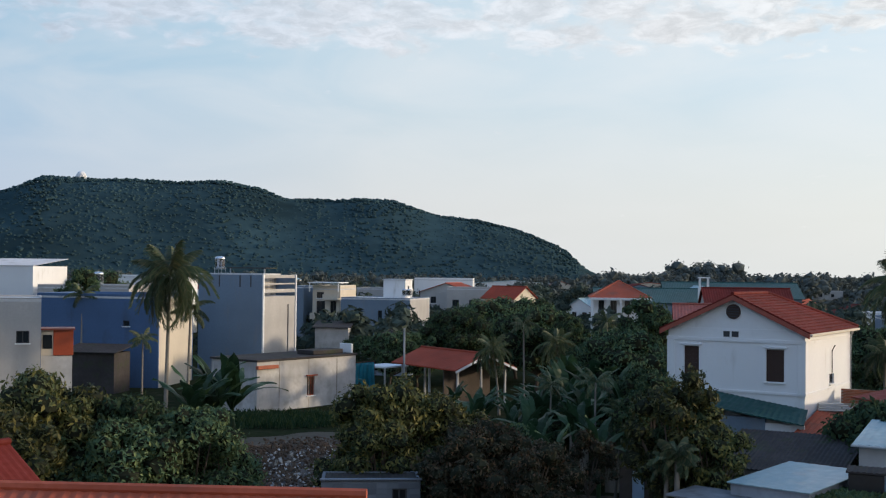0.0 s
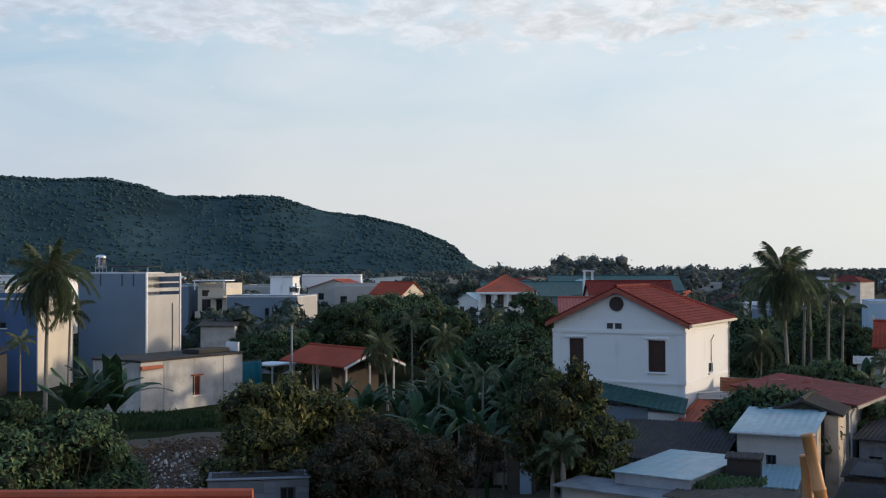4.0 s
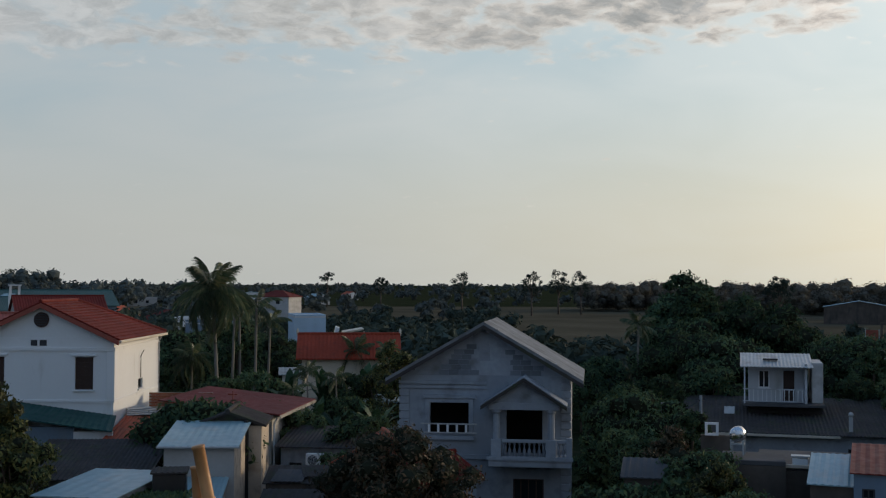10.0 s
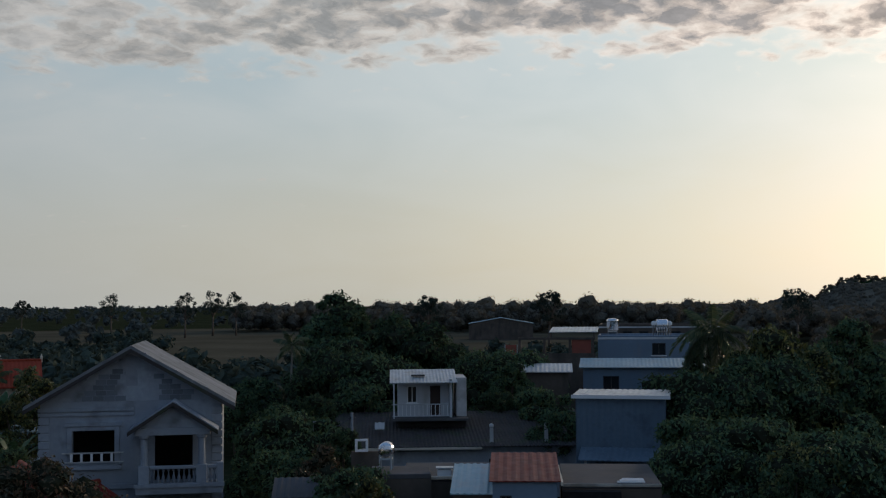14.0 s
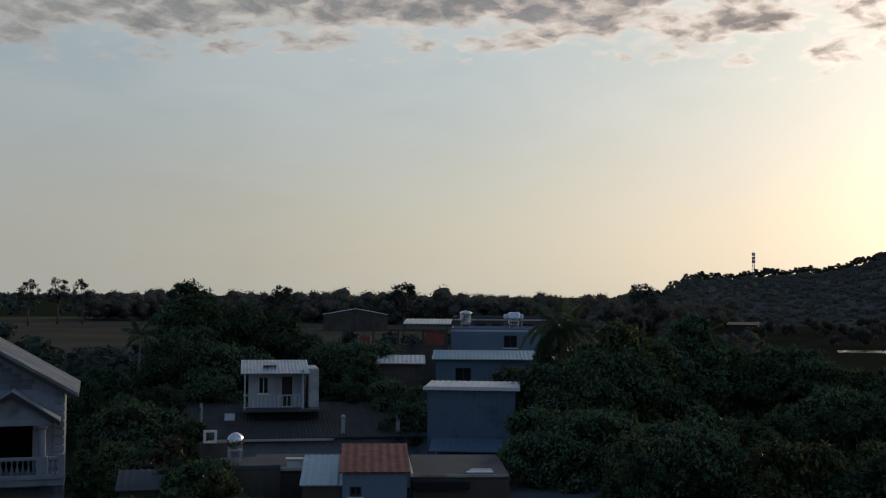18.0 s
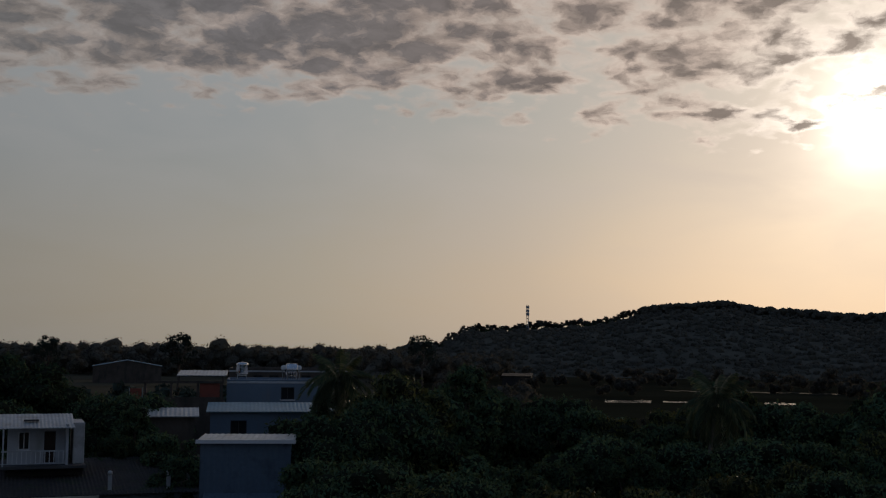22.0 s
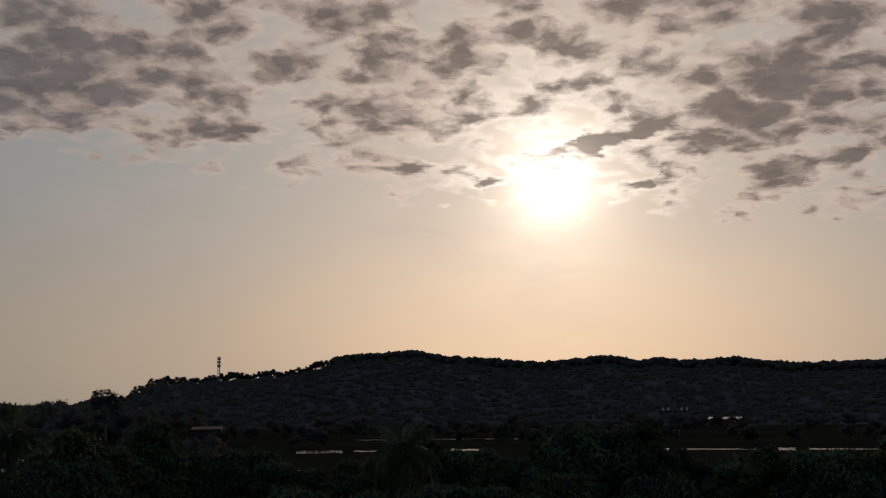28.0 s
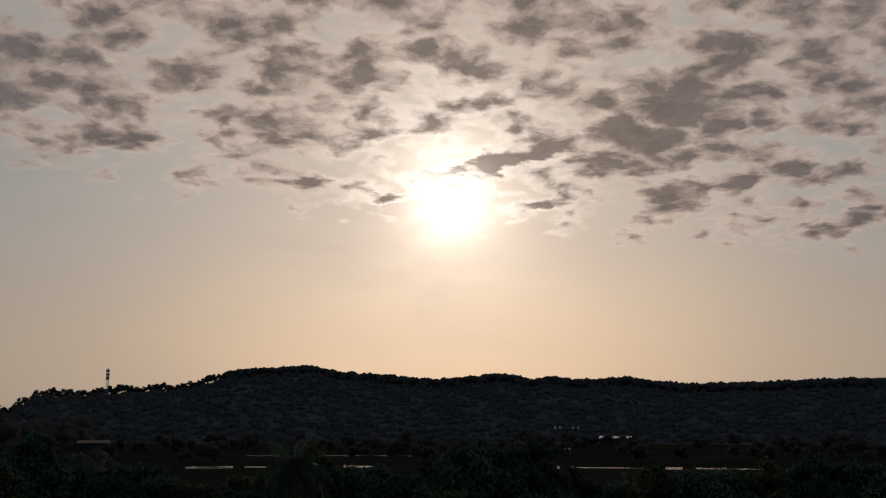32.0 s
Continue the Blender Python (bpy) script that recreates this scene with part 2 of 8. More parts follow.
def leaf_mat(name, colour, warm, rough=0.5, through_light=0.18, spec=0.12):
    """Leaves: each one its own green, some yellowed, a little light passing through."""
    m = bpy.data.materials.new(name)
    m.use_nodes = True
    nt = m.node_tree
    N, L = nt.nodes.new, nt.links.new
    bsdf, out = nt.nodes["Principled BSDF"], nt.nodes["Material Output"]
    geo, info = N("ShaderNodeNewGeometry"), N("ShaderNodeObjectInfo")
    mixn = N("ShaderNodeMix")
    mixn.data_type = "RGBA"
    pw = N("ShaderNodeMath")
    pw.operation = "POWER"
    L(geo.outputs["Random Per Island"], pw.inputs[0])
    pw.inputs[1].default_value = 2.2
    L(pw.outputs[0], mixn.inputs[0])
    mixn.inputs[6].default_value, mixn.inputs[7].default_value = (*colour, 1), (*warm, 1)
    hsv = N("ShaderNodeHueSaturation")
    L(mixn.outputs[2], hsv.inputs["Color"])
    mr = N("ShaderNodeMapRange")
    L(info.outputs["Random"], mr.inputs[0])
    mr.inputs[3].default_value, mr.inputs[4].default_value = 0.6, 1.45
    L(mr.outputs[0], hsv.inputs["Value"])
    L(hsv.outputs[0], bsdf.inputs["Base Color"])
    bsdf.inputs["Roughness"].default_value = rough
    bsdf.inputs["Specular IOR Level"].default_value = spec
    tr = N("ShaderNodeBsdfTranslucent")
    L(hsv.outputs[0], tr.inputs[0])
    ms = N("ShaderNodeMixShader")
    ms.inputs[0].default_value = through_light
    L(bsdf.outputs[0], ms.inputs[1]), L(tr.outputs[0], ms.inputs[2]), L(ms.outputs[0], out.inputs[0])
    return m


def glass_mat(name, colour=(0.02, 0.025, 0.03), rough=0.08):
    m = bpy.data.materials.new(name)
    m.use_nodes = True
    b = m.node_tree.nodes["Principled BSDF"]
    b.inputs["Base Color"].default_value, b.inputs["Roughness"].default_value = (*colour, 1), rough
    b.inputs["Specular IOR Level"].default_value = 0.5
    return m


M = dict(
    earth=mat("rough_grass", (0.034, 0.040, 0.020), 0.97, 0.4, 0.05, 1.2, 0.5, stain=(0.06, 0.052, 0.034), stained=0.35, spec=0.0),
    soil=mat("bare_soil", (0.115, 0.095, 0.072), 0.95, 0.35, 0.25, 2.5, 0.5, stain=(0.055, 0.06, 0.03), stained=0.4, spec=0.15),
    litter=mat("brown_litter", (0.15, 0.105, 0.075), 0.95, 0.45, 0.5, 5.0, 0.4, stain=(0.06, 0.05, 0.04), stained=0.4, spec=0.1),
    rubble=mat("rubble", (0.13, 0.11, 0.095), 0.95, 0.45, 0.5, 4.0, 0.6, each=0.45),
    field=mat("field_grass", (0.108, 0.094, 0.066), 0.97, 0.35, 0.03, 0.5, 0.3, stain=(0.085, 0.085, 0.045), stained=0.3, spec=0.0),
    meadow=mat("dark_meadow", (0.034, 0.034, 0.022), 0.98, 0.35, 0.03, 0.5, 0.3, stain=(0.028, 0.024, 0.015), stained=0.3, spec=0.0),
    white=mat("white_paint", (0.76, 0.77, 0.78), 0.7, 0.06, 0.3, 6, 0.08, stain=(0.50, 0.49, 0.46), stained=0.1, streak=True),
    dullwhite=mat("dull_white_paint", (0.55, 0.57, 0.60), 0.75, 0.12, 0.3, 6, 0.1, stain=(0.36, 0.36, 0.35), stained=0.25, streak=True),
    cream=mat("cream_paint", (0.62, 0.56, 0.46), 0.75, 0.12, 0.3, 6, 0.1, stain=(0.42, 0.38, 0.32), stained=0.15, streak=True),
    plaster=mat("grey_plaster", (0.44, 0.43, 0.42), 0.85, 0.18, 0.3, 6, 0.2, stain=(0.33, 0.32, 0.30), stained=0.2, streak=True),
    bluegrey=mat("blue_grey_render", (0.175, 0.235, 0.31), 0.85, 0.15, 0.25, 6, 0.15, stain=(0.20, 0.22, 0.25), stained=0.3, streak=True),
    # blue wall, deepened by the shade put into its colour
    blue=mat("shaded_blue_paint", (0.075, 0.135, 0.26), 0.85, 0.15, 0.25, 6, 0.15, stain=(0.06, 0.09, 0.15), stained=0.25, streak=True),
    bare=mat("bare_cement", (0.305, 0.335, 0.38), 0.9, 0.25, 0.45, 5, 0.3, stain=(0.14, 0.145, 0.15), stained=0.35),
    block=mat("cement_block", (0.165, 0.185, 0.215), 0.92, 0.15, 0.6, 9, 0.3, each=0.22),
    stained=mat("weathered_wall", (0.46, 0.43, 0.38), 0.9, 0.25, 0.4, 5, 0.3, stain=(0.12, 0.105, 0.085), stained=0.75, streak=True),
    oldwhite=mat("old_whitewash", (0.52, 0.515, 0.51), 0.88, 0.25, 0.45, 4, 0.25, stain=(0.34, 0.33, 0.31), stained=0.5),
    concrete=mat("roof_concrete", (0.60, 0.61, 0.63), 0.8, 0.12, 0.25, 5, 0.15, stain=(0.38, 0.38, 0.38), stained=0.35),
    redtile=mat("red_roof_tile", (0.145, 0.024, 0.018), 0.75, 0.3, 0.4, 6, 0.3, stain=(0.13, 0.035, 0.025), stained=0.3, each=0.15, spec=0.12),
    orangetile=mat("orange_roof_tile", (0.40, 0.085, 0.038), 0.75, 0.25, 0.4, 6, 0.3, stain=(0.22, 0.08, 0.05), stained=0.3, each=0.15),
    redtin=mat("red_tin", (0.33, 0.085, 0.055), 0.5, 0.25, 0.3, 3, 0.1, stain=(0.17, 0.07, 0.05), stained=0.3),
    darkred=mat("dark_red_tin", (0.175, 0.038, 0.030), 0.6, 0.25, 0.3, 3, 0.1, stain=(0.12, 0.045, 0.035), stained=0.3, spec=0.2),
    greentin=mat("green_tin", (0.018, 0.075, 0.070), 0.6, 0.25, 0.3, 3, 0.1),
    bluetin=mat("pale_blue_tin", (0.28, 0.41, 0.45), 0.42, 0.12, 0.3, 3, 0.1, stain=(0.34, 0.36, 0.35), stained=0.3),
    greytin=mat("grey_tin", (0.42, 0.45, 0.47), 0.4, 0.2, 0.3, 3, 0.1, stain=(0.25, 0.22, 0.19), stained=0.4),
    # stained wall whose beige also holds the warm tint of low sun
    beige=mat("flaking_sun_tinted_beige", (0.60, 0.51, 0.41), 0.9, 0.2, 0.6, 5, 0.3, stain=(0.20, 0.15, 0.11), stained=0.45),
    # dark brown wall, darker still in running streaks
    dimwall=mat("dark_brown_wall", (0.12, 0.10, 0.085), 0.92, 0.3, 0.5, 5, 0.3, stain=(0.06, 0.055, 0.05), stained=0.5, streak=True, spec=0.15),
    oldroof=mat("weathered_roof_slab", (0.10, 0.10, 0.105), 0.95, 0.3, 0.5, 4, 0.3, stain=(0.10, 0.095, 0.09), stained=0.5, spec=0.1),
    shedblue=mat("blue_cladding", (0.13, 0.18, 0.235), 0.7, 0.2, 0.25, 6, 0.15, stain=(0.07, 0.09, 0.12), stained=0.3, streak=True, spec=0.2),
    fibre=mat("dark_fibre_cement", (0.062, 0.056, 0.055), 0.9, 0.3, 0.4, 4, 0.3, stain=(0.05, 0.06, 0.035), stained=0.4, spec=0.15),
    wood=mat("dark_wood", (0.055, 0.03, 0.022), 0.6, 0.3, 0.8, 12, 0.2),
    darkframe=mat("dark_frame", (0.05, 0.05, 0.055), 0.5, 0.2, 1, 10, 0.1),
    # near-black that puts the dimness of unlit rooms into the colour
    dark=mat("painted_dim_black", (0.012, 0.012, 0.014), 0.9, 0.3, 0.5, 4, 0.0),
    steel=mat("stainless_steel", (0.72, 0.73, 0.75), 0.22, 0.1, 1, 6, 0.05, metal=1.0),
    black=mat("black_plastic", (0.018, 0.018, 0.02), 0.45, 0.3, 1, 6, 0.1),
    bamboo=mat("bamboo", (0.52, 0.25, 0.095), 0.5, 0.25, 2.0, 14, 0.15, stain=(0.22, 0.12, 0.05), stained=0.3),
    wire=mat("black_wire", (0.02, 0.02, 0.022), 0.5, 0.2, 1, 10, 0),
    bark=mat("bark", (0.12, 0.095, 0.075), 0.95, 0.35, 1.2, 9, 0.6),
    palmbark=mat("palm_bark", (0.24, 0.22, 0.19), 0.95, 0.3, 1.0, 6, 0.6),
    brick=mat("red_brick", (0.36, 0.12, 0.065), 0.9, 0.3, 1.0, 9, 0.3, each=0.25),
    tarp=mat("blue_tarpaulin", (0.03, 0.24, 0.33), 0.5, 0.3, 1.0, 4, 0.3),
    orange=mat("orange_panel", (0.38, 0.07, 0.025), 0.55, 0.2, 0.6, 6, 0.1),
    doorblue=mat("pale_blue_door", (0.42, 0.55, 0.68), 0.6, 0.12, 0.8, 8, 0.05),
    brightred=mat("bright_red_tile", (0.34, 0.062, 0.032), 0.75, 0.25, 0.4, 6, 0.3, stain=(0.2, 0.05, 0.03), stained=0.3, each=0.15, spec=0.12),
    slabroof=mat("cement_roof_slab", (0.235, 0.245, 0.26), 0.92, 0.3, 0.7, 5, 0.3, stain=(0.11, 0.115, 0.12), stained=0.5, spec=0.1),
    glass=glass_mat("window_glass"),
    # near-black of the crowns' insides, their shade put into the colour
    crown_shade=mat("painted_crown_shade", (0.030, 0.034, 0.023), 0.95, 0.3, 1.0, 6, 0.0, spec=0.0),
    green=leaf_mat("broad_leaves", (0.056, 0.098, 0.058), (0.125, 0.155, 0.065), 0.75, 0.14, 0.03),
    # olive leaves; the yellow ones partly put sunlight into the colour
    olive=leaf_mat("olive_leaves", (0.050, 0.068, 0.030), (0.19, 0.17, 0.050)),
    brownleaf=leaf_mat("dry_leaves", (0.042, 0.046, 0.028), (0.105, 0.062, 0.036)),
    palm=leaf_mat("palm_fronds", (0.065, 0.10, 0.055), (0.20, 0.19, 0.10), 0.4, 0.3, 0.25),
    banana=leaf_mat("banana_leaves", (0.030, 0.066, 0.032), (0.085, 0.115, 0.045), 0.45, 0.25, 0.16),
    # woods of the plain: distance haze put into paler, greyer leaf colours
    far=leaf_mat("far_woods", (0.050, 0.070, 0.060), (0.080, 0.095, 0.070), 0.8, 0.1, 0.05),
    hazy=leaf_mat("hazed_plain_woods", (0.100, 0.116, 0.112), (0.12, 0.135, 0.12), 0.8, 0.1, 0.0),
    # near hill: base colours raised to stand for the haze before it
    hillwood=leaf_mat("hazed_hill_trees", (0.15, 0.142, 0.118), (0.16, 0.15, 0.12), 0.9, 0.5, 0.0),
    darkslope=mat("hazed_slope", (0.13, 0.122, 0.098), 0.98, 0.3, 0.05, 0.4, 0.4, spec=0.0),
    # far hill: the blue of the haze put into its base colours
    hill=mat("hazed_wooded_slope", (0.042, 0.074, 0.082), 0.98, 0.5, 0.008, 0.07, 0.0, spec=0.0),
    distant=mat("hazed_distant_woods", (0.046, 0.080, 0.088), 0.98, 0.30, 0.012, 0.06, 0.0, spec=0.0),
)


# ---------------------------------------------------------------- mesh helpers
def P2(az, d):
    """The place at a bearing (degrees clockwise from +y) and a distance."""
    return d * math.sin(radians(az)), d * math.cos(radians(az))


def site(az, d, turn, z=0.0):
    """A frame at that place, whose y axis points along the bearing turn and whose x axis to the right of it."""
    x, y = P2(az, d)
    return pose(x, y, z, 0, 0, -turn)


def mesh_of(name, verts, faces, material):
    me = bpy.data.meshes.new(name)
    me.from_pydata([tuple(v) for v in verts], [], faces)
    if material:
        me.materials.append(material)
    return me


def hang(name, me, parent, m=None, label=""):
    ob = new(name, me)
    if parent is not None:
        ob.parent = parent
    if m is not None:
        ob.matrix_basis = m
    return tagged(ob, label) if label else ob


def part(name, bm, material, parent, label="", m=None, soft=False):
    me = bpy.data.meshes.new(name)
    bm.to_mesh(me)
    bm.free()
    me.materials.append(material)
    if soft:
        for p in me.polygons:
            p.use_smooth = True
    return hang(name, me, parent, m, label)


def thing(name, m, label, category, group="", kind=""):
    ob = new(name)
    ob.empty_display_size = 0.3
    ob.matrix_basis = m
    return tagged(ob, label, category, group, kind)


def box(bm, lo, hi, bevel=0.0):
    v = [bm.verts.new((x, y, z)) for x in (lo[0], hi[0]) for y in (lo[1], hi[1]) for z in (lo[2], hi[2])]
    fs = [bm.faces.new([v[i] for i in q]) for q in ((0, 1, 3, 2), (4, 6, 7, 5), (0, 4, 5, 1), (2, 3, 7, 6), (0, 2, 6, 4), (1, 5, 7, 3))]
    if bevel:
        es = list({e for f in fs for e in f.edges})
        bmesh.ops.bevel(bm, geom=es, offset=bevel, segments=1, affect="EDGES")
    return bm


def boxes(*pairs, bevel=0.0):
    bm = bmesh.new()
    for lo, hi in pairs:
        box(bm, lo, hi, bevel)
    return bm


def tube(bm, points, radii, sides=8, caps=True):
    rings = []
    for i, p in enumerate(points):
        p = Vector(p)
        a, b = Vector(points[max(0, i - 1)]), Vector(points[min(len(points) - 1, i + 1)])
        q = (b - a).to_track_quat("Z", "Y")
        rings.append([bm.verts.new(p + q @ Vector((radii[i] * math.cos(k * 2 * math.pi / sides), radii[i] * math.sin(k * 2 * math.pi / sides), 0))) for k in range(sides)])
    for r0, r1 in zip(rings, rings[1:]):
        for k in range(sides):
            bm.faces.new((r0[k], r0[(k + 1) % sides], r1[(k + 1) % sides], r1[k]))
    if caps:
        bm.faces.new(rings[-1])
        bm.faces.new(rings[0][::-1])
    return bm


def wall_mesh(w, h, thick, holes=(), top=None):
    """A wall along x from 0 to w, from y 0 (outside) to thick, with holes (x0, z0, x1, z1). top: height of a gable's peak above h."""
    bm = bmesh.new()
    xs = sorted({0.0, w, *[q for o in holes for q in (o[0], o[2])]})
    zs = sorted({0.0, h, *[q for o in holes for q in (o[1], o[3])]})
    cache = {}

    def v(x, y, z):
        k = (round(x, 4), round(y, 4), round(z, 4))
        if k not in cache:
            cache[k] = bm.verts.new(k)
        return cache[k]

    def solid(i, j):
        if not (0 <= i < len(xs) - 1 and 0 <= j < len(zs) - 1):
            return False
        cx, cz = (xs[i] + xs[i + 1]) / 2, (zs[j] + zs[j + 1]) / 2
        return not any(o[0] < cx < o[2] and o[1] < cz < o[3] for o in holes)
    for i in range(len(xs) - 1):
        for j in range(len(zs) - 1):
            if not solid(i, j):
                continue
            a, b, c, d = xs[i], xs[i + 1], zs[j], zs[j + 1]
            bm.faces.new((v(a, 0, c), v(b, 0, c), v(b, 0, d), v(a, 0, d)))
            bm.faces.new((v(a, thick, c), v(a, thick, d), v(b, thick, d), v(b, thick, c)))
            if not solid(i - 1, j):
                bm.faces.new((v(a, 0, c), v(a, 0, d), v(a, thick, d), v(a, thick, c)))
            if not solid(i + 1, j):
                bm.faces.new((v(b, 0, c), v(b, thick, c), v(b, thick, d), v(b, 0, d)))
            if not solid(i, j - 1):
                bm.faces.new((v(a, 0, c), v(a, thick, c), v(b, thick, c), v(b, 0, c)))
            if not solid(i, j + 1) and not (top and j == len(zs) - 2):
                bm.faces.new((v(a, 0, d), v(b, 0, d), v(b, thick, d), v(a, thick, d)))
    if top:
        fr = [v(x, 0, h) for x in xs] + [v(w / 2, 0, h + top)]
        bk = [v(x, thick, h) for x in xs] + [v(w / 2, thick, h + top)]
        bm.faces.new(fr)
        bm.faces.new(bk[::-1])
        bm.faces.new((fr[-2], bk[-2], bk[-1], fr[-1]))
        bm.faces.new((fr[-1], bk[-1], bk[0], fr[0]))
    return bm


def sheet(w, run, rise, thick=0.06, wave=0.25, amp=0.03, steps=None):
    """A ribbed roof sheet: x 0..w across the ribs, y 0..run going up by rise."""
    n = max(2, int(w / wave) * 4)
    n = min(n, 400)
    bm = bmesh.new()
    rows = 2 if not steps else steps + 1
    top = [[None] * (n + 1) for _ in range(rows)]
    bot = [[None] * (n + 1) for _ in range(rows)]
    for r in range(rows):
        f = r / (rows - 1)
        for i in range(n + 1):
            x = w * i / n
            dz = amp * (0.5 + 0.5 * math.cos(2 * math.pi * x / wave))
            top[r][i] = bm.verts.new((x, run * f, rise * f + thick + dz))
            bot[r][i] = bm.verts.new((x, run * f, rise * f))
    for r in range(rows - 1):
        for i in range(n):
            bm.faces.new((top[r][i], top[r][i + 1], top[r + 1][i + 1], top[r + 1][i]))
            bm.faces.new((bot[r][i], bot[r + 1][i], bot[r + 1][i + 1], bot[r][i + 1]))
    for r in range(rows - 1):
        bm.faces.new((top[r][0], top[r + 1][0], bot[r + 1][0], bot[r][0]))
        bm.faces.new((top[r][n], bot[r][n], bot[r + 1][n], top[r + 1][n]))
    for i in range(n):
        bm.faces.new((top[0][i], bot[0][i], bot[0][i + 1], top[0][i + 1]))
        bm.faces.new((top[-1][i], top[-1][i + 1], bot[-1][i + 1], bot[-1][i]))
    return bm


def quad_sheet(p00, p10, p11, p01, wave=0.3, amp=0.03, thick=0.04):
    """A ribbed sheet between four corners; the ribs run from the edge p00-p10 to p01-p11."""
    p00, p10, p11, p01 = (Vector(p) for p in (p00, p10, p11, p01))
    n = max(4, int((p10 - p00).length / wave) * 4)
    bm = bmesh.new()
    t, u = [[], []], [[], []]
    for i in range(n + 1):
        f = i / n
        dz = amp * (0.5 + 0.5 * math.cos(2 * math.pi * i / 4))
        for r, (a, b) in enumerate(((p00, p10), (p01, p11))):
            c = a.lerp(b, f)
            t[r].append(bm.verts.new(c + Vector((0, 0, thick + dz))))
            u[r].append(bm.verts.new(c))
    for i in range(n):
        bm.faces.new((t[0][i], t[0][i + 1], t[1][i + 1], t[1][i]))
        bm.faces.new((u[0][i], u[1][i], u[1][i + 1], u[0][i + 1]))
        bm.faces.new((t[0][i], u[0][i], u[0][i + 1], t[0][i + 1]))
        bm.faces.new((t[1][i], t[1][i + 1], u[1][i + 1], u[1][i]))
    bm.faces.new((t[0][0], t[1][0], u[1][0], u[0][0]))
    bm.faces.new((t[0][n], u[0][n], u[1][n], t[1][n]))
    return bm


def window(parent, x, z, w, h, wall="front", at=0.0, frame_mat=None, pane_mat=None, mullions=1, sill=True, thick=0.2, hood=None):
    """A framed window set into the wall's hole, as a part with its pane, bars and sill."""
    frame_mat, pane_mat = frame_mat or M["darkframe"], pane_mat or M["glass"]
    turn = {"front": pose(x, at + 0.10, z), "right": pose(at - 0.10, x, z, 0, 0, 90), "left": pose(at + 0.10, x + w, z, 0, 0, -90), "back": pose(x + w, at - 0.10, z, 0, 0, 180)}[wall]
    f = 0.06
    fr = part("window", boxes(((0, 0, 0), (f, 0.07, h)), ((w - f, 0, 0), (w, 0.07, h)), ((f, 0, 0), (w - f, 0.07, f)), ((f, 0, h - f), (w - f, 0.07, h))), frame_mat, parent, m=turn)
    part("pane", boxes(((f, 0.03, f), (w - f, 0.045, h - f))), pane_mat, fr)
    for k in range(mullions):
        cx = w * (k + 1) / (mullions + 1)
        part("mullion", boxes(((cx - 0.025, 0.005, f), (cx + 0.025, 0.028, h - f))), frame_mat, fr)
    if sill:
        part("sill", boxes(((-0.08, -0.20, -0.08), (w + 0.08, -0.003, -0.003)), bevel=0.012), hood or M["white"], fr)
    if hood:
        part("lintel", boxes(((-0.15, -0.22, h + 0.05), (w + 0.15, -0.103, h + 0.15)), bevel=0.015), hood, fr)
    return fr


def four_walls(parent, w, l, h, material, thick=0.2, front=(), right=(), left=(), back=(), gable=0.0, z=0.0, side_mat=None):
    """Walls round a rectangle: front along x at y 0; right at x = w."""
    side_mat = side_mat or material
    part("wall", wall_mesh(w, h, thick, front, gable), material, parent, m=pose(0, 0, z))
    part("wall", wall_mesh(w, h, thick, back, gable), material, parent, m=pose(w, l, z, 0, 0, 180))
    part("wall", wall_mesh(l - 2 * thick, h, thick, [(a - thick, b, c - thick, d) for a, b, c, d in right]), side_mat, parent, m=pose(w, thick, z, 0, 0, 90))
    part("wall", wall_mesh(l - 2 * thick, h, thick, [(l - thick - c, b, l - thick - a, d) for a, b, c, d in left]), side_mat, parent, m=pose(0, l - thick, z, 0, 0, -90))


def gable_roof(parent, w, l, z, rise, material, over=0.4, wave=0.25, amp=0.03, ridge_mat=None, thick=0.08):
    """Two ribbed slopes whose ridge runs along y, with a ridge cap."""
    half = w / 2
    slope = rise / half
    run, up = half + over, rise + over * slope
    # right slope rises towards -x, left one towards +x
    part("roof_slope", sheet(l + 2 * over, run, up, thick, wave, amp), material, parent, m=pose(w + over, -over, z - over * slope, 0, 0, 90))
    part("roof_slope", sheet(l + 2 * over, run, up, thick, wave, amp), material, parent, m=pose(-over, l + over, z - over * slope, 0, 0, -90))
    bm = bmesh.new()
    tube(bm, [(half, -over - 0.02, z + rise + thick + amp * 0.6), (half, l + over + 0.02, z + rise + thick + amp * 0.6)], [0.11, 0.11], 8)
    part("ridge_cap", bm, ridge_mat or material, parent)


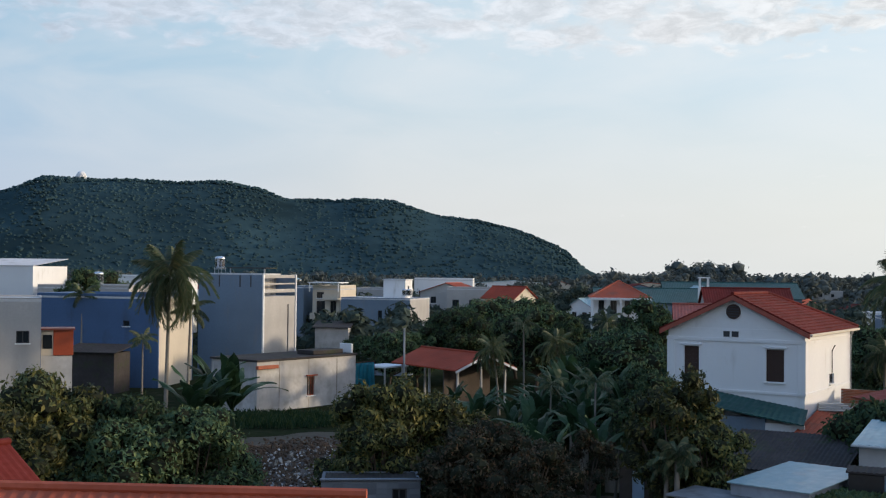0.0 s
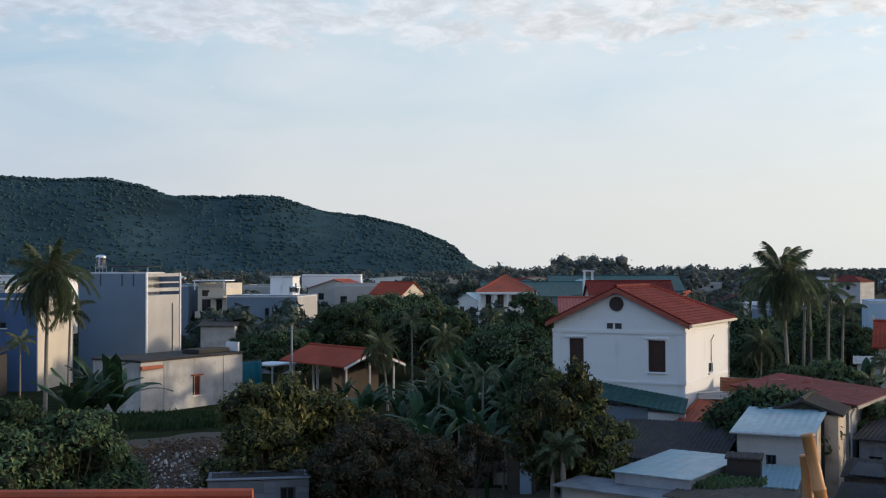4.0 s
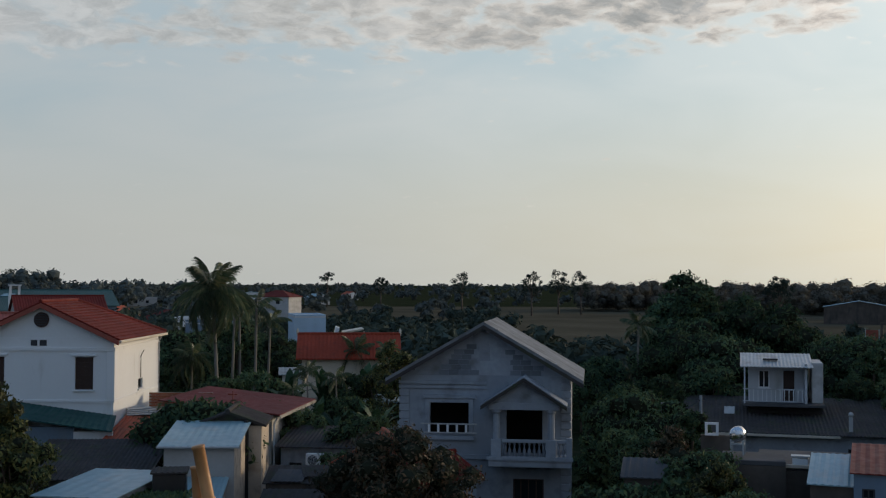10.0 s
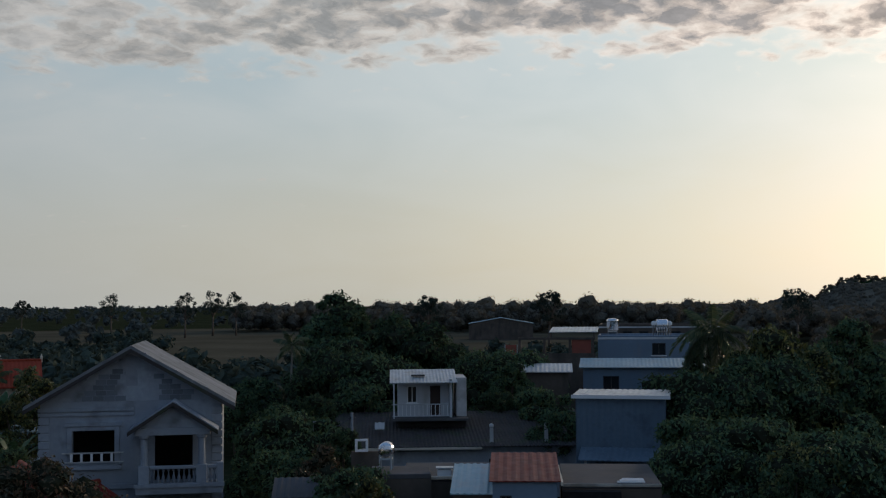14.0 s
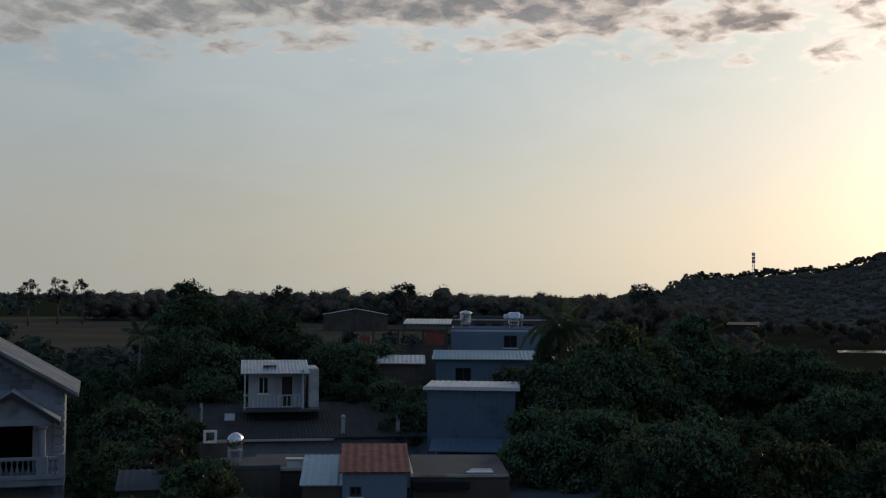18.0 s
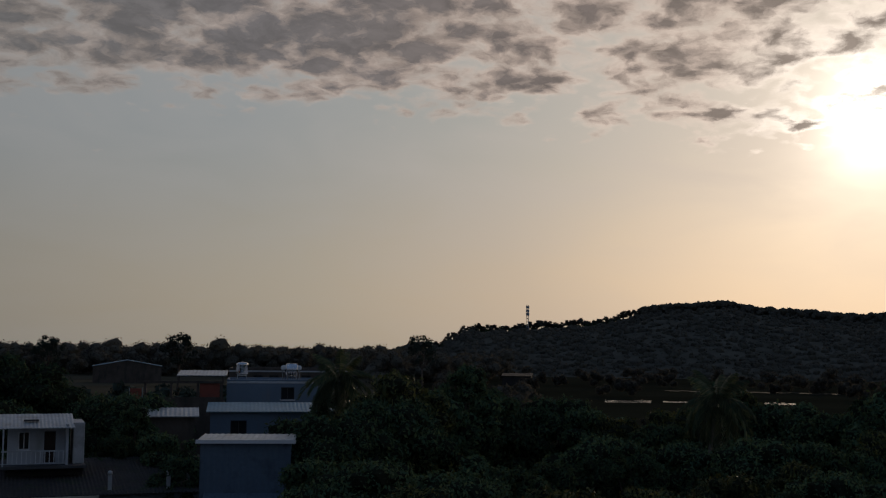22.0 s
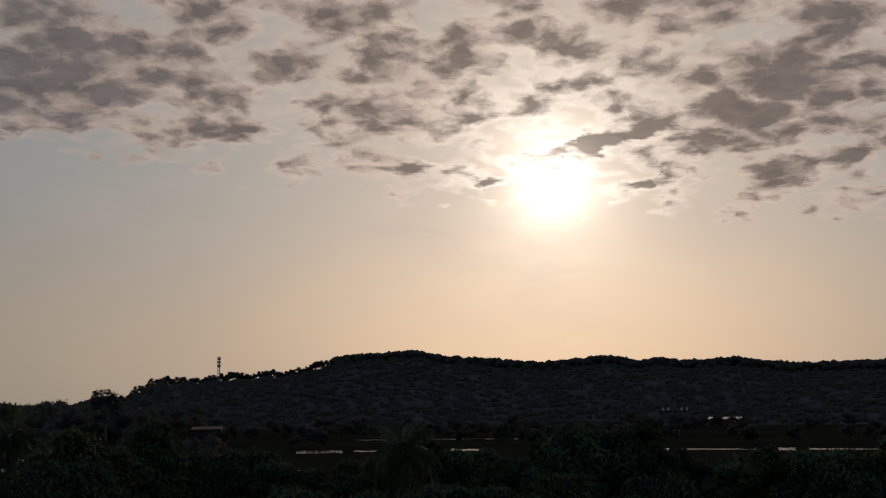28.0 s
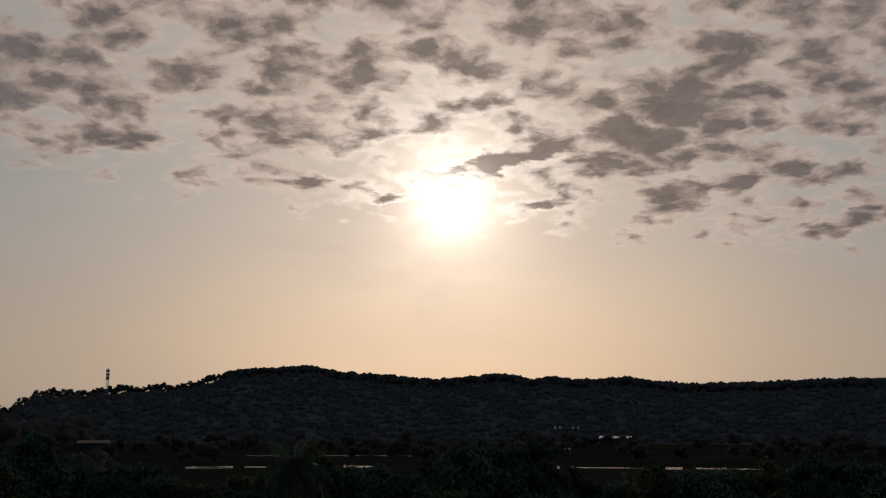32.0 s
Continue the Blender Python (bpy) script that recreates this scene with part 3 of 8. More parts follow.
def hip_roof(parent, w, l, z, rise, material, over=0.4, thick=0.1):
    """Four flat-tiled slopes meeting in a short ridge along the longer side."""
    o = over
    inset = min(w, l) / 2 + o
    a, b, c, d = (-o, -o), (w + o, -o), (w + o, l + o), (-o, l + o)
    if w >= l:
        r0, r1 = (-o + inset, l / 2), (w + o - inset, l / 2)
    else:
        r0, r1 = (w / 2, -o + inset), (w / 2, l + o - inset)
    quads = [(a, b, r1, r0), (c, d, r0, r1), (b, c, r1, r1), (d, a, r0, r0)] if w >= l else [(b, c, r1, r0), (d, a, r0, r1), (a, b, r0, r0), (c, d, r1, r1)]
    zz = z - o * rise / inset
    for q in quads:
        bm = bmesh.new()
        pts = [(*q[0], zz), (*q[1], zz), (*q[2], z + rise)]
        if q[2] != q[3]:
            pts.append((*q[3], z + rise))
        up = [bm.verts.new((p[0], p[1], p[2] + thick)) for p in pts]
        dn = [bm.verts.new(p) for p in pts]
        bm.faces.new(up)
        bm.faces.new(dn[::-1])
        n = len(pts)
        for i in range(n):
            bm.faces.new((up[i], dn[i], dn[(i + 1) % n], up[(i + 1) % n]))
        part("roof_slope", bm, material, parent)
    for p, q in ((a, r0), (d, r0), (b, r1), (c, r1)) if w >= l else ((a, r0), (b, r0), (c, r1), (d, r1)):
        bm = bmesh.new()
        tube(bm, [(*p, zz + thick), (*q, z + rise + thick)], [0.09, 0.09], 6)
        part("hip_cap", bm, material, parent)


def flat_roof(parent, w, l, z, material, parapet=0.0, thick=0.18, over=0.0, pmat=None):
    part("roof", boxes(((-over, -over, z + 0.004), (w + over, l + over, z + thick)), bevel=0.02), material, parent)
    if parapet:
        t, zz = 0.14, z + thick + 0.003
        for lo, hi in (((0, 0, zz), (w, t, zz + parapet)), ((0, l - t, zz), (w, l, zz + parapet)), ((0, t, zz), (t, l - t, zz + parapet)), ((w - t, t, zz), (w, l - t, zz + parapet))):
            part("parapet", boxes((lo, hi), bevel=0.02), pmat or material, parent)


# ---------------------------------------------------------------- plants
def leaf_quads(rng, centres, radii, per, size, droop=0.3, shell=0.55):
    """Many small pointed leaves scattered in clumps; returns verts and faces."""
    n = len(centres) * per
    c = np.repeat(np.asarray(centres, float), per, 0)
    r = np.repeat(np.asarray(radii, float), per)
    d = rng.normal(size=(n, 3))
    d /= np.linalg.norm(d, axis=1)[:, None]
    rad = r * (shell + (1 - shell) * rng.random(n)) * rng.uniform(0.85, 1.12, n)
    p = c + d * rad[:, None] * np.array([1, 1, 0.8])
    nrm = d + rng.normal(scale=0.6, size=(n, 3))
    nrm[:, 2] += 0.35
    nrm /= np.linalg.norm(nrm, axis=1)[:, None]
    t = np.cross(nrm, rng.normal(size=(n, 3)))
    t /= np.linalg.norm(t, axis=1)[:, None] + 1e-9
    t[:, 2] -= droop
    b = np.cross(nrm, t)
    s = size * rng.uniform(0.6, 1.35, n)[:, None]
    v = np.stack([p - t * s, p + b * s * 0.45 + nrm * s * 0.12, p + t * s, p - b * s * 0.45 + nrm * s * 0.12], 1).reshape(-1, 3)
    return v, np.arange(4 * n).reshape(-1, 4)


def crown_mesh(name, rng, blobs, per, size, material, **kw):
    v, f = leaf_quads(rng, [b[:3] for b in blobs], [b[3] for b in blobs], per, size, **kw)
    return mesh_of(name, v.tolist(), f.tolist(), material)


def lumps_mesh(name, rng, blobs, material, sub=2):
    """Rounded leafy masses, uneven all over, joined as one mesh."""
    base = bmesh.new()
    bmesh.ops.create_icosphere(base, subdivisions=sub, radius=1.0)
    v0 = np.array([v.co[:] for v in base.verts])
    f0 = np.array([[v.index for v in f.verts] for f in base.faces])
    base.free()
    vs, fs = [], []
    for k, (x, y, z, r) in enumerate(blobs):
        w = v0 * (1 + rng.normal(scale=0.13, size=(len(v0), 1))) * np.array([1, 1, 0.85]) * r
        vs.append(w + np.array([x, y, z]))
        fs.append(f0 + k * len(v0))
    return mesh_of(name, np.concatenate(vs).tolist(), np.concatenate(fs).tolist(), material)


def broad_tree(name, seed, height, spread, crown_from=0.3, clumps=34, per=90, size=0.17, leaf="green", label="", category="tree", group="", inner=True):
    """Trunk, forking limbs and a crown of leafy clumps with gaps."""
    rng = np.random.default_rng(seed)
    root = thing(name, pose(0, 0, -50), label, category, group)
    bm = bmesh.new()
    fork = height * crown_from
    lean = rng.normal(scale=0.15, size=2)
    tube(bm, [(0, 0, -0.3), (lean[0] * 0.5, lean[1] * 0.5, fork * 0.5), (lean[0], lean[1], fork)], [0.035 * height * 0.7, 0.024 * height * 0.8, 0.02 * height * 0.7], 8)
    blobs = []
    for k in range(clumps):
        a = k * 2.399 + rng.uniform(-0.3, 0.3)
        u = rng.random()
        zz = crown_from + (1 - crown_from) * (0.12 + 0.83 * u)
        env = math.sin(math.pi * min(1.0, max(0.08, 0.16 + 0.80 * u))) ** 0.6
        rr = spread * env * math.sqrt(rng.uniform(0.12, 1.0)) * 0.85
        blobs.append((lean[0] + rr * math.cos(a), lean[1] + rr * math.sin(a), zz * height * rng.uniform(0.92, 1.04), spread * rng.uniform(0.15, 0.31)))
    for b in blobs[::3]:
        mid = ((lean[0] + b[0]) / 2, (lean[1] + b[1]) / 2, (fork + b[2]) / 2 - 0.1)
        tube(bm, [(lean[0], lean[1], fork - 0.1), mid, b[:3]], [0.011 * height, 0.007 * height, 0.003 * height], 5, False)
    part("trunk", bm, M["bark"], root, soft=True)
    me = crown_mesh("crown", rng, blobs, per, size, M[leaf])
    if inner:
        # near-black lumps for inner twigs and leaves, crown shade put into colour
        core = lumps_mesh("core", rng, [(x, y, z, r * 0.62) for x, y, z, r in blobs], M["crown_shade"], 1)
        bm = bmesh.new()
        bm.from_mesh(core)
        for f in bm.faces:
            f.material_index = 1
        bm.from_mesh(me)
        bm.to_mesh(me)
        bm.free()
        me.materials.append(M["crown_shade"])
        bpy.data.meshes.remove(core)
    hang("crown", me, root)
    return root


def frond_mesh(name, seed, length, leaflets, width, arch, material):
    """One feathered palm leaf along +x that arches over and hangs."""
    rng = np.random.default_rng(seed)
    bm = bmesh.new()
    pts = []
    for i in range(9):
        s = i / 8
        pts.append(Vector((length * (s - 0.16 * arch * s ** 3), 0, length * (0.42 * s - 0.62 * arch * s * s))))
    tube(bm, pts, [0.035 * (1 - 0.85 * i / 8) for i in range(9)], 5, False)
    for k in range(leaflets):
        s = 0.14 + 0.86 * k / leaflets
        i = min(7, int(s * 8))
        p = pts[i].lerp(pts[i + 1], s * 8 - i)
        l = width * (math.sin(math.pi * (0.12 + 0.83 * s)) ** 0.7) * rng.uniform(0.8, 1.15)
        for side in (-1, 1):
            d = Vector((0.45, side * 0.62, -0.55 - 0.6 * rng.random())).normalized() * l
            e = Vector((0.026 + 0.016 * rng.random(), 0, 0.01))
            m = p + d * 0.55 + Vector((0, 0, 0.05 * l))
            a0, a1, b0, b1, t = bm.verts.new(p - e * 0.5), bm.verts.new(p + e * 0.5), bm.verts.new(m - e), bm.verts.new(m + e), bm.verts.new(p + d + Vector((0, 0, -0.18 * l)))
            bm.faces.new((a0, a1, b1, b0))
            bm.faces.new((b0, b1, t))
    me = bpy.data.meshes.new(name)
    bm.to_mesh(me)
    bm.free()
    me.materials.append(material)
    return me


def palm_tree(name, seed, trunk_h, length, fronds, label, bend=0.6, radius=0.16, leaf="palm", group="", nuts=True):
    rng = np.random.default_rng(seed)
    root = thing(name, pose(0, 0, -50), label, "palm tree", group)
    a = rng.uniform(0, 6.28)
    bm = bmesh.new()
    pts, rad = [], []
    for i in range(13):
        s = i / 12
        pts.append((bend * math.cos(a) * s ** 1.6, bend * math.sin(a) * s ** 1.6, -0.3 + (trunk_h + 0.3) * s))
        rad.append(radius * (1.35 - 0.55 * s + 0.35 * max(0, 0.12 - s) / 0.12) * (1.05 if i % 2 else 0.97))
    tube(bm, pts, rad, 8)
    part("trunk", bm, M["palmbark"], root, soft=True)
    kinds = [frond_mesh("frond", seed * 7 + k, length * (0.92 + 0.06 * k), 40 if nuts else 26, length * 0.26, (0.75 + 0.22 * k) if not nuts else (0.8, 1.5, 2.0)[k], M[leaf]) for k in range(3)]
    top = Vector(pts[-1])
    for k in range(fronds):
        az = k * 137.5 + rng.uniform(-12, 12)
        up = (62 - 118 * (k / fronds) if not nuts else 80 - 145 * (k / fronds) ** 0.75) + rng.uniform(-8, 8)
        hang("frond", kinds[k % 3] if not nuts else kinds[0 if k < fronds * 0.2 else 1 + k % 2], root, Matrix.Translation(top) @ pose(0, 0, 0, rng.uniform(-15, 15), -up * 0.8, az))
    if nuts:
        bm = bmesh.new()
        for k in range(7):
            q = 0.9 * k
            bmesh.ops.create_uvsphere(bm, u_segments=6, v_segments=5, radius=0.13, matrix=Matrix.Translation(top + Vector((0.3 * math.cos(q), 0.3 * math.sin(q), -0.3 - 0.1 * (k % 2)))))
        part("coconuts", bm, M["olive"], root)
    return root


def banana_plant(name, seed, height, leaves, label, group=""):
    rng = np.random.default_rng(seed)
    root = thing(name, pose(0, 0, -50), label, "banana plant", group)
    bm = bmesh.new()
    tube(bm, [(0, 0, -0.2), (0.05, 0, height * 0.3), (0.08, 0.03, height * 0.55)], [0.16, 0.13, 0.08], 8)
    part("stem", bm, M["banana"], root, soft=True)
    L0 = height * 0.62
    for k in range(leaves):
        bm = bmesh.new()
        rows = []
        arch = rng.uniform(0.5, 1.1)
        for i in range(9):
            s = i / 8
            c = Vector((L0 * (0.85 * s), 0, L0 * (0.62 * s - 0.62 * arch * s * s)))
            wdt = 0.21 * L0 * 0.55 * math.sin(math.pi * min(1, 0.10 + 0.88 * s)) ** 0.6 * (0.25 if i == 0 else 1)
            tear = rng.uniform(0.7, 1.1)
            rows.append((bm.verts.new(c + Vector((0, -wdt * tear, 0.10 * wdt - rng.uniform(0, 0.15)))), bm.verts.new(c), bm.verts.new(c + Vector((0, wdt * tear, 0.10 * wdt - rng.uniform(0, 0.15))))))
        for q, r in zip(rows, rows[1:]):
            bm.faces.new((q[0], q[1], r[1], r[0]))
            bm.faces.new((q[1], q[2], r[2], r[1]))
        part("leaf", bm, M["banana"], root, m=pose(0.08, 0.03, height * 0.52, 0, -rng.uniform(18, 66), k * 137.5 + rng.uniform(-15, 15)))
    return root


def place(template, az, d, turn=0.0, size=1.0, z=0.0):
    """Set out one copy of a plant."""
    x, y = P2(az, d)
    if template.location.z < -40:
        ob = template
        ob.matrix_basis = pose(x, y, z, 0, 0, turn)
    else:
        ob = copy_thing(template, pose(x, y, z, 0, 0, turn))
    ob.scale = (size, size, size)
    return ob

# ---------------------------------------------------------------- land and hills
def ground():
    bm = bmesh.new()
    rings = [(0, 0)]
    radii = [8, 16, 25, 35, 45, 55, 65, 75, 90, 110, 140, 180, 240, 320, 450, 700, 1100, 1800, 3000, 4800]
    n = 96
    c = bm.verts.new((0, 0, 0))
    prev = None
    for r in radii:
        ring = []
        for k in range(n):
            a = 2 * math.pi * k / n
            x, y = r * math.sin(a), r * math.cos(a)
            z = 0.0 if r > 200 else 0.22 * noise.noise((x * 0.06, y * 0.06, 0.3)) + 0.06 * noise.noise((x * 0.4, y * 0.4, 2.3))
            ring.append(bm.verts.new((x, y, z)))
        for k in range(n):
            if prev is None:
                bm.faces.new((c, ring[k], ring[(k + 1) % n]))
            else:
                bm.faces.new((prev[k], ring[k], ring[(k + 1) % n], prev[(k + 1) % n]))
        prev = ring
    bmesh.ops.recalc_face_normals(bm, faces=bm.faces)
    g = part("ground", bm, M["earth"], None, soft=True)
    return tagged(g, "bare brown earth with patches of weeds", "ground", kind="structure")


ground()


def lerp_profile(profile, az):
    a = [p[0] for p in profile]
    return float(np.interp(az, a, [p[1] for p in profile]))


def hill(name, profile, near, far, bump, clumps, size, label, seed, tall, cover, leaves, slope, face, gap=(0, 0), even=0.0):
    """A wooded ridge: its crest follows the bearings and heights given, at the distance far; the foot lies at near."""
    rng = np.random.default_rng(seed)
    az0, az1 = profile[0][0], profile[-1][0]
    nu, nv = 260, 40
    bm = bmesh.new()
    grid = []
    for i in range(nu + 1):
        az = az0 + (az1 - az0) * i / nu
        h = sum(lerp_profile(profile, az + even * q) for q in (-1, -0.5, 0, 0.5, 1)) / 5
        row = []
        for j in range(nv + 1):
            s = j / nv
            d = near + (far - near) * s * 1.35
            up = math.sin(min(1.0, s / 0.74) * math.pi / 2) ** 1.25 if s < 0.74 else math.cos((s - 0.74) / 0.26 * math.pi / 2)
            x, y = P2(az, d)
            z = h * up + bump * up * noise.noise((x * 0.02, y * 0.02, seed)) + 0.5 * bump * up * noise.noise((x * 0.09, y * 0.09, seed)) - 0.3
            row.append(bm.verts.new((x, y, z)))
        grid.append(row)
    for i in range(nu):
        for j in range(nv):
            bm.faces.new((grid[i][j], grid[i + 1][j], grid[i + 1][j + 1], grid[i][j + 1]))
    bmesh.ops.recalc_face_normals(bm, faces=bm.faces)
    root = thing(name, pose(0, 0, 0), label, "hill", kind="structure")
    part("slope", bm, M[slope], root, soft=True)
    # woods on it
    blobs = []
    for k in range(clumps):
        az = rng.uniform(az0, az1)
        s = rng.uniform(0.02, 0.80) if rng.random() > face else rng.uniform(0.64, 0.78)
        if gap[0] < az < gap[1] and s > 0.6:
            continue
        h = lerp_profile(profile, az)
        d = near + (far - near) * s * 1.35
        up = math.sin(min(1.0, s / 0.74) * math.pi / 2) ** 1.25 if s < 0.74 else math.cos((s - 0.74) / 0.26 * math.pi / 2)
        x, y = P2(az, d)
        z = h * up + bump * up * noise.noise((x * 0.02, y * 0.02, seed)) - 0.3
        r = size * rng.uniform(0.55, 1.25)
        blobs.append((x, y, z + tall * (rng.uniform(0.1, 0.9) if 0.6 < s < 0.8 else rng.uniform(-0.25, 0.15)), r))
    me = lumps_mesh("woods", rng, blobs, M[cover], 1)
    tagged(hang("woods", me, root), "dense woods covering the slope", kind="stuff")
    if leaves:
        crest = blobs
        me = crown_mesh("foliage", rng, crest, leaves, size * 0.30, M[cover], droop=0.1, shell=0.8)
        tagged(hang("foliage", me, root), "ragged foliage of the hill's trees", kind="stuff")
    return root


EY = 10.5
LEFT_HILL = [(-34, 0.5), (-28, 1.6), (-24, 2.6), (-20.9, 3.45), (-19.0, 4.2), (-15.9, 4.22), (-13.5, 4.18), (-10.6, 4.24), (-9.0, 3.9), (-7.6, 3.43), (-5.4, 3.41), (-4.0, 3.57), (-2.4, 3.45), (-0.4, 2.75), (1.8, 2.53), (4.3, 1.9), (6.0, 1.1), (6.8, 0.35), (7.6, -0.25)]
RIGHT_HILL = [(63.5, -0.75), (64.6, -0.45), (65.3, -0.2), (67.2, 0.22), (68.3, 0.92), (71.5, 1.1), (74.8, 1.32), (77.2, 1.86), (77.9, 1.95), (80.7, 2.1), (82.3, 1.8), (84.5, 1.62), (87.2, 1.4), (90.2, 1.75), (91.8, 1.46), (92.6, 1.6), (93.9, 1.4), (96.2, 1.52), (98.9, 1.2), (103.2, 1.3), (106.2, 1.4), (109, 1.45), (116, 1.0), (124, -0.3)]
hill("far_hill", [(a, EY + 1500 * math.tan(radians(e - 0.13))) for a, e in LEFT_HILL], 1150, 1500, 3, 9000, 2.2, "long wooded hill, tinted blue-green for haze", 3, 2.4, "distant", 0, "hill", 0.2, even=1.1)
NEAR_HILL = sorted(RIGHT_HILL + [(66.5 + 0.25 * k, lerp_profile(RIGHT_HILL, 66.5 + 0.25 * k)) for k in range(40)])
hill("near_hill", [(a, EY + 650 * math.tan(radians(e - 0.13 - (0.05 + 0.05 * math.sin(a * 5.1) + 0.03 * math.sin(a * 11.7) if 67 < a < 76 else 0.0)))) for a, e in NEAR_HILL], 430, 650, 1.2, 17000, 1.6, "low wooded hill, dark against the evening sky", 5, 4.0, "hillwood", 12, "darkslope", 0.3, (66.4, 77.0))

# ---------------------------------------------------------------- the white house with the red roof
def ring_band(w, l, z0, z1, out):
    """A string course round a rectangle, proud of the wall by out."""
    return boxes(((-out, -out, z0), (w + out, -0.003, z1)), ((-out, l + 0.003, z0), (w + out, l + out, z1)),
                 ((-out, -0.002, z0), (-0.003, l + 0.002, z1)), ((w + 0.003, -0.002, z0), (w + out, l + 0.002, z1)))


def half_hip_roof(parent, w, l, z, rise, over, material):
    """Gable in front, hip behind; laid with rows of tiles."""
    half = w / 2 + over
    up = rise * half / (w / 2)
    zz = z - (up - rise)
    back = l + over
    ridge_end = back - half
    thick = 0.08

    def slope(p, q, r, s, name):
        # p, q along the eave; r above q, s above p; tile courses step down the slope
        bm = bmesh.new()
        p, q, r, s = (Vector(v) for v in (p, q, r, s))
        nrm = (q - p).cross(s - p).normalized()
        n = 15
        for k in range(n):
            f0, f1 = k / n, (k + 1) / n
            a, b = p.lerp(s, f0), q.lerp(r, f0)
            c, d = q.lerp(r, f1), p.lerp(s, f1)
            lo, hi = nrm * (thick + 0.035), nrm * thick
            t = [bm.verts.new(v) for v in (a + lo, b + lo, c + hi, d + hi)]
            u = [bm.verts.new(v) for v in (a, b, c, d)]
            bm.faces.new(t)
            bm.faces.new(u[::-1])
            for i in range(4):
                j = (i + 1) % 4
                if (t[i].co - t[j].co).length > 1e-5:
                    bm.faces.new((t[i], u[i], u[j], t[j]))
        bmesh.ops.remove_doubles(bm, verts=bm.verts, dist=1e-5)
        part(name, bm, material, parent)
    top = zz + up
    slope((w + over, -over, zz), (w + over, back, zz), (w / 2, ridge_end, top), (w / 2, -over, top), "roof_slope")
    slope((-over, back, zz), (-over, -over, zz), (w / 2, -over, top), (w / 2, ridge_end, top), "roof_slope")
    slope((w + over, back, zz), (-over, back, zz), (w / 2 - 0.01, ridge_end, top), (w / 2 + 0.01, ridge_end, top), "roof_slope")
    for a, b in (((w / 2, -over - 0.03, top + 0.1), (w / 2, ridge_end, top + 0.1)), ((w / 2, ridge_end, top + 0.1), (w + over, back, zz + 0.1)), ((w / 2, ridge_end, top + 0.1), (-over, back, zz + 0.1))):
        bm = bmesh.new()
        tube(bm, [a, b], [0.1, 0.1], 8)
        part("ridge_cap", bm, material, parent)
    # dark verge boards on the gable
    for sx in (-over, w + over):
        bm = bmesh.new()
        a, b = Vector((sx, -over - 0.02, zz + 0.02)), Vector((w / 2, -over - 0.02, top + 0.02))
        v = [bm.verts.new(q) for q in (a, b, b - Vector((0, 0, 0.22)), a - Vector((0, 0, 0.22)))]
        u = [bm.verts.new(q.co - Vector((0, 0.05, 0))) for q in v]
        bm.faces.new(v), bm.faces.new(u[::-1])
        for i in range(4):
            bm.faces.new((v[i], u[i], u[(i + 1) % 4], v[(i + 1) % 4]))
        part("verge_board", bm, M["redtin"], parent, "dark red verge board")
    part("gutter", boxes(((w + over - 0.02, -over, zz - 0.1), (w + over + 0.12, back, zz + 0.03)), bevel=0.02), M["cream"], parent)


def downpipe(parent, x, y, z0, z1, material, r=0.05):
    bm = bmesh.new()
    tube(bm, [(x, y, z0), (x, y, z1 - 0.3), (x + 0.15, y, z1)], [r, r, r], 6)
    part("downpipe", bm, material, parent)


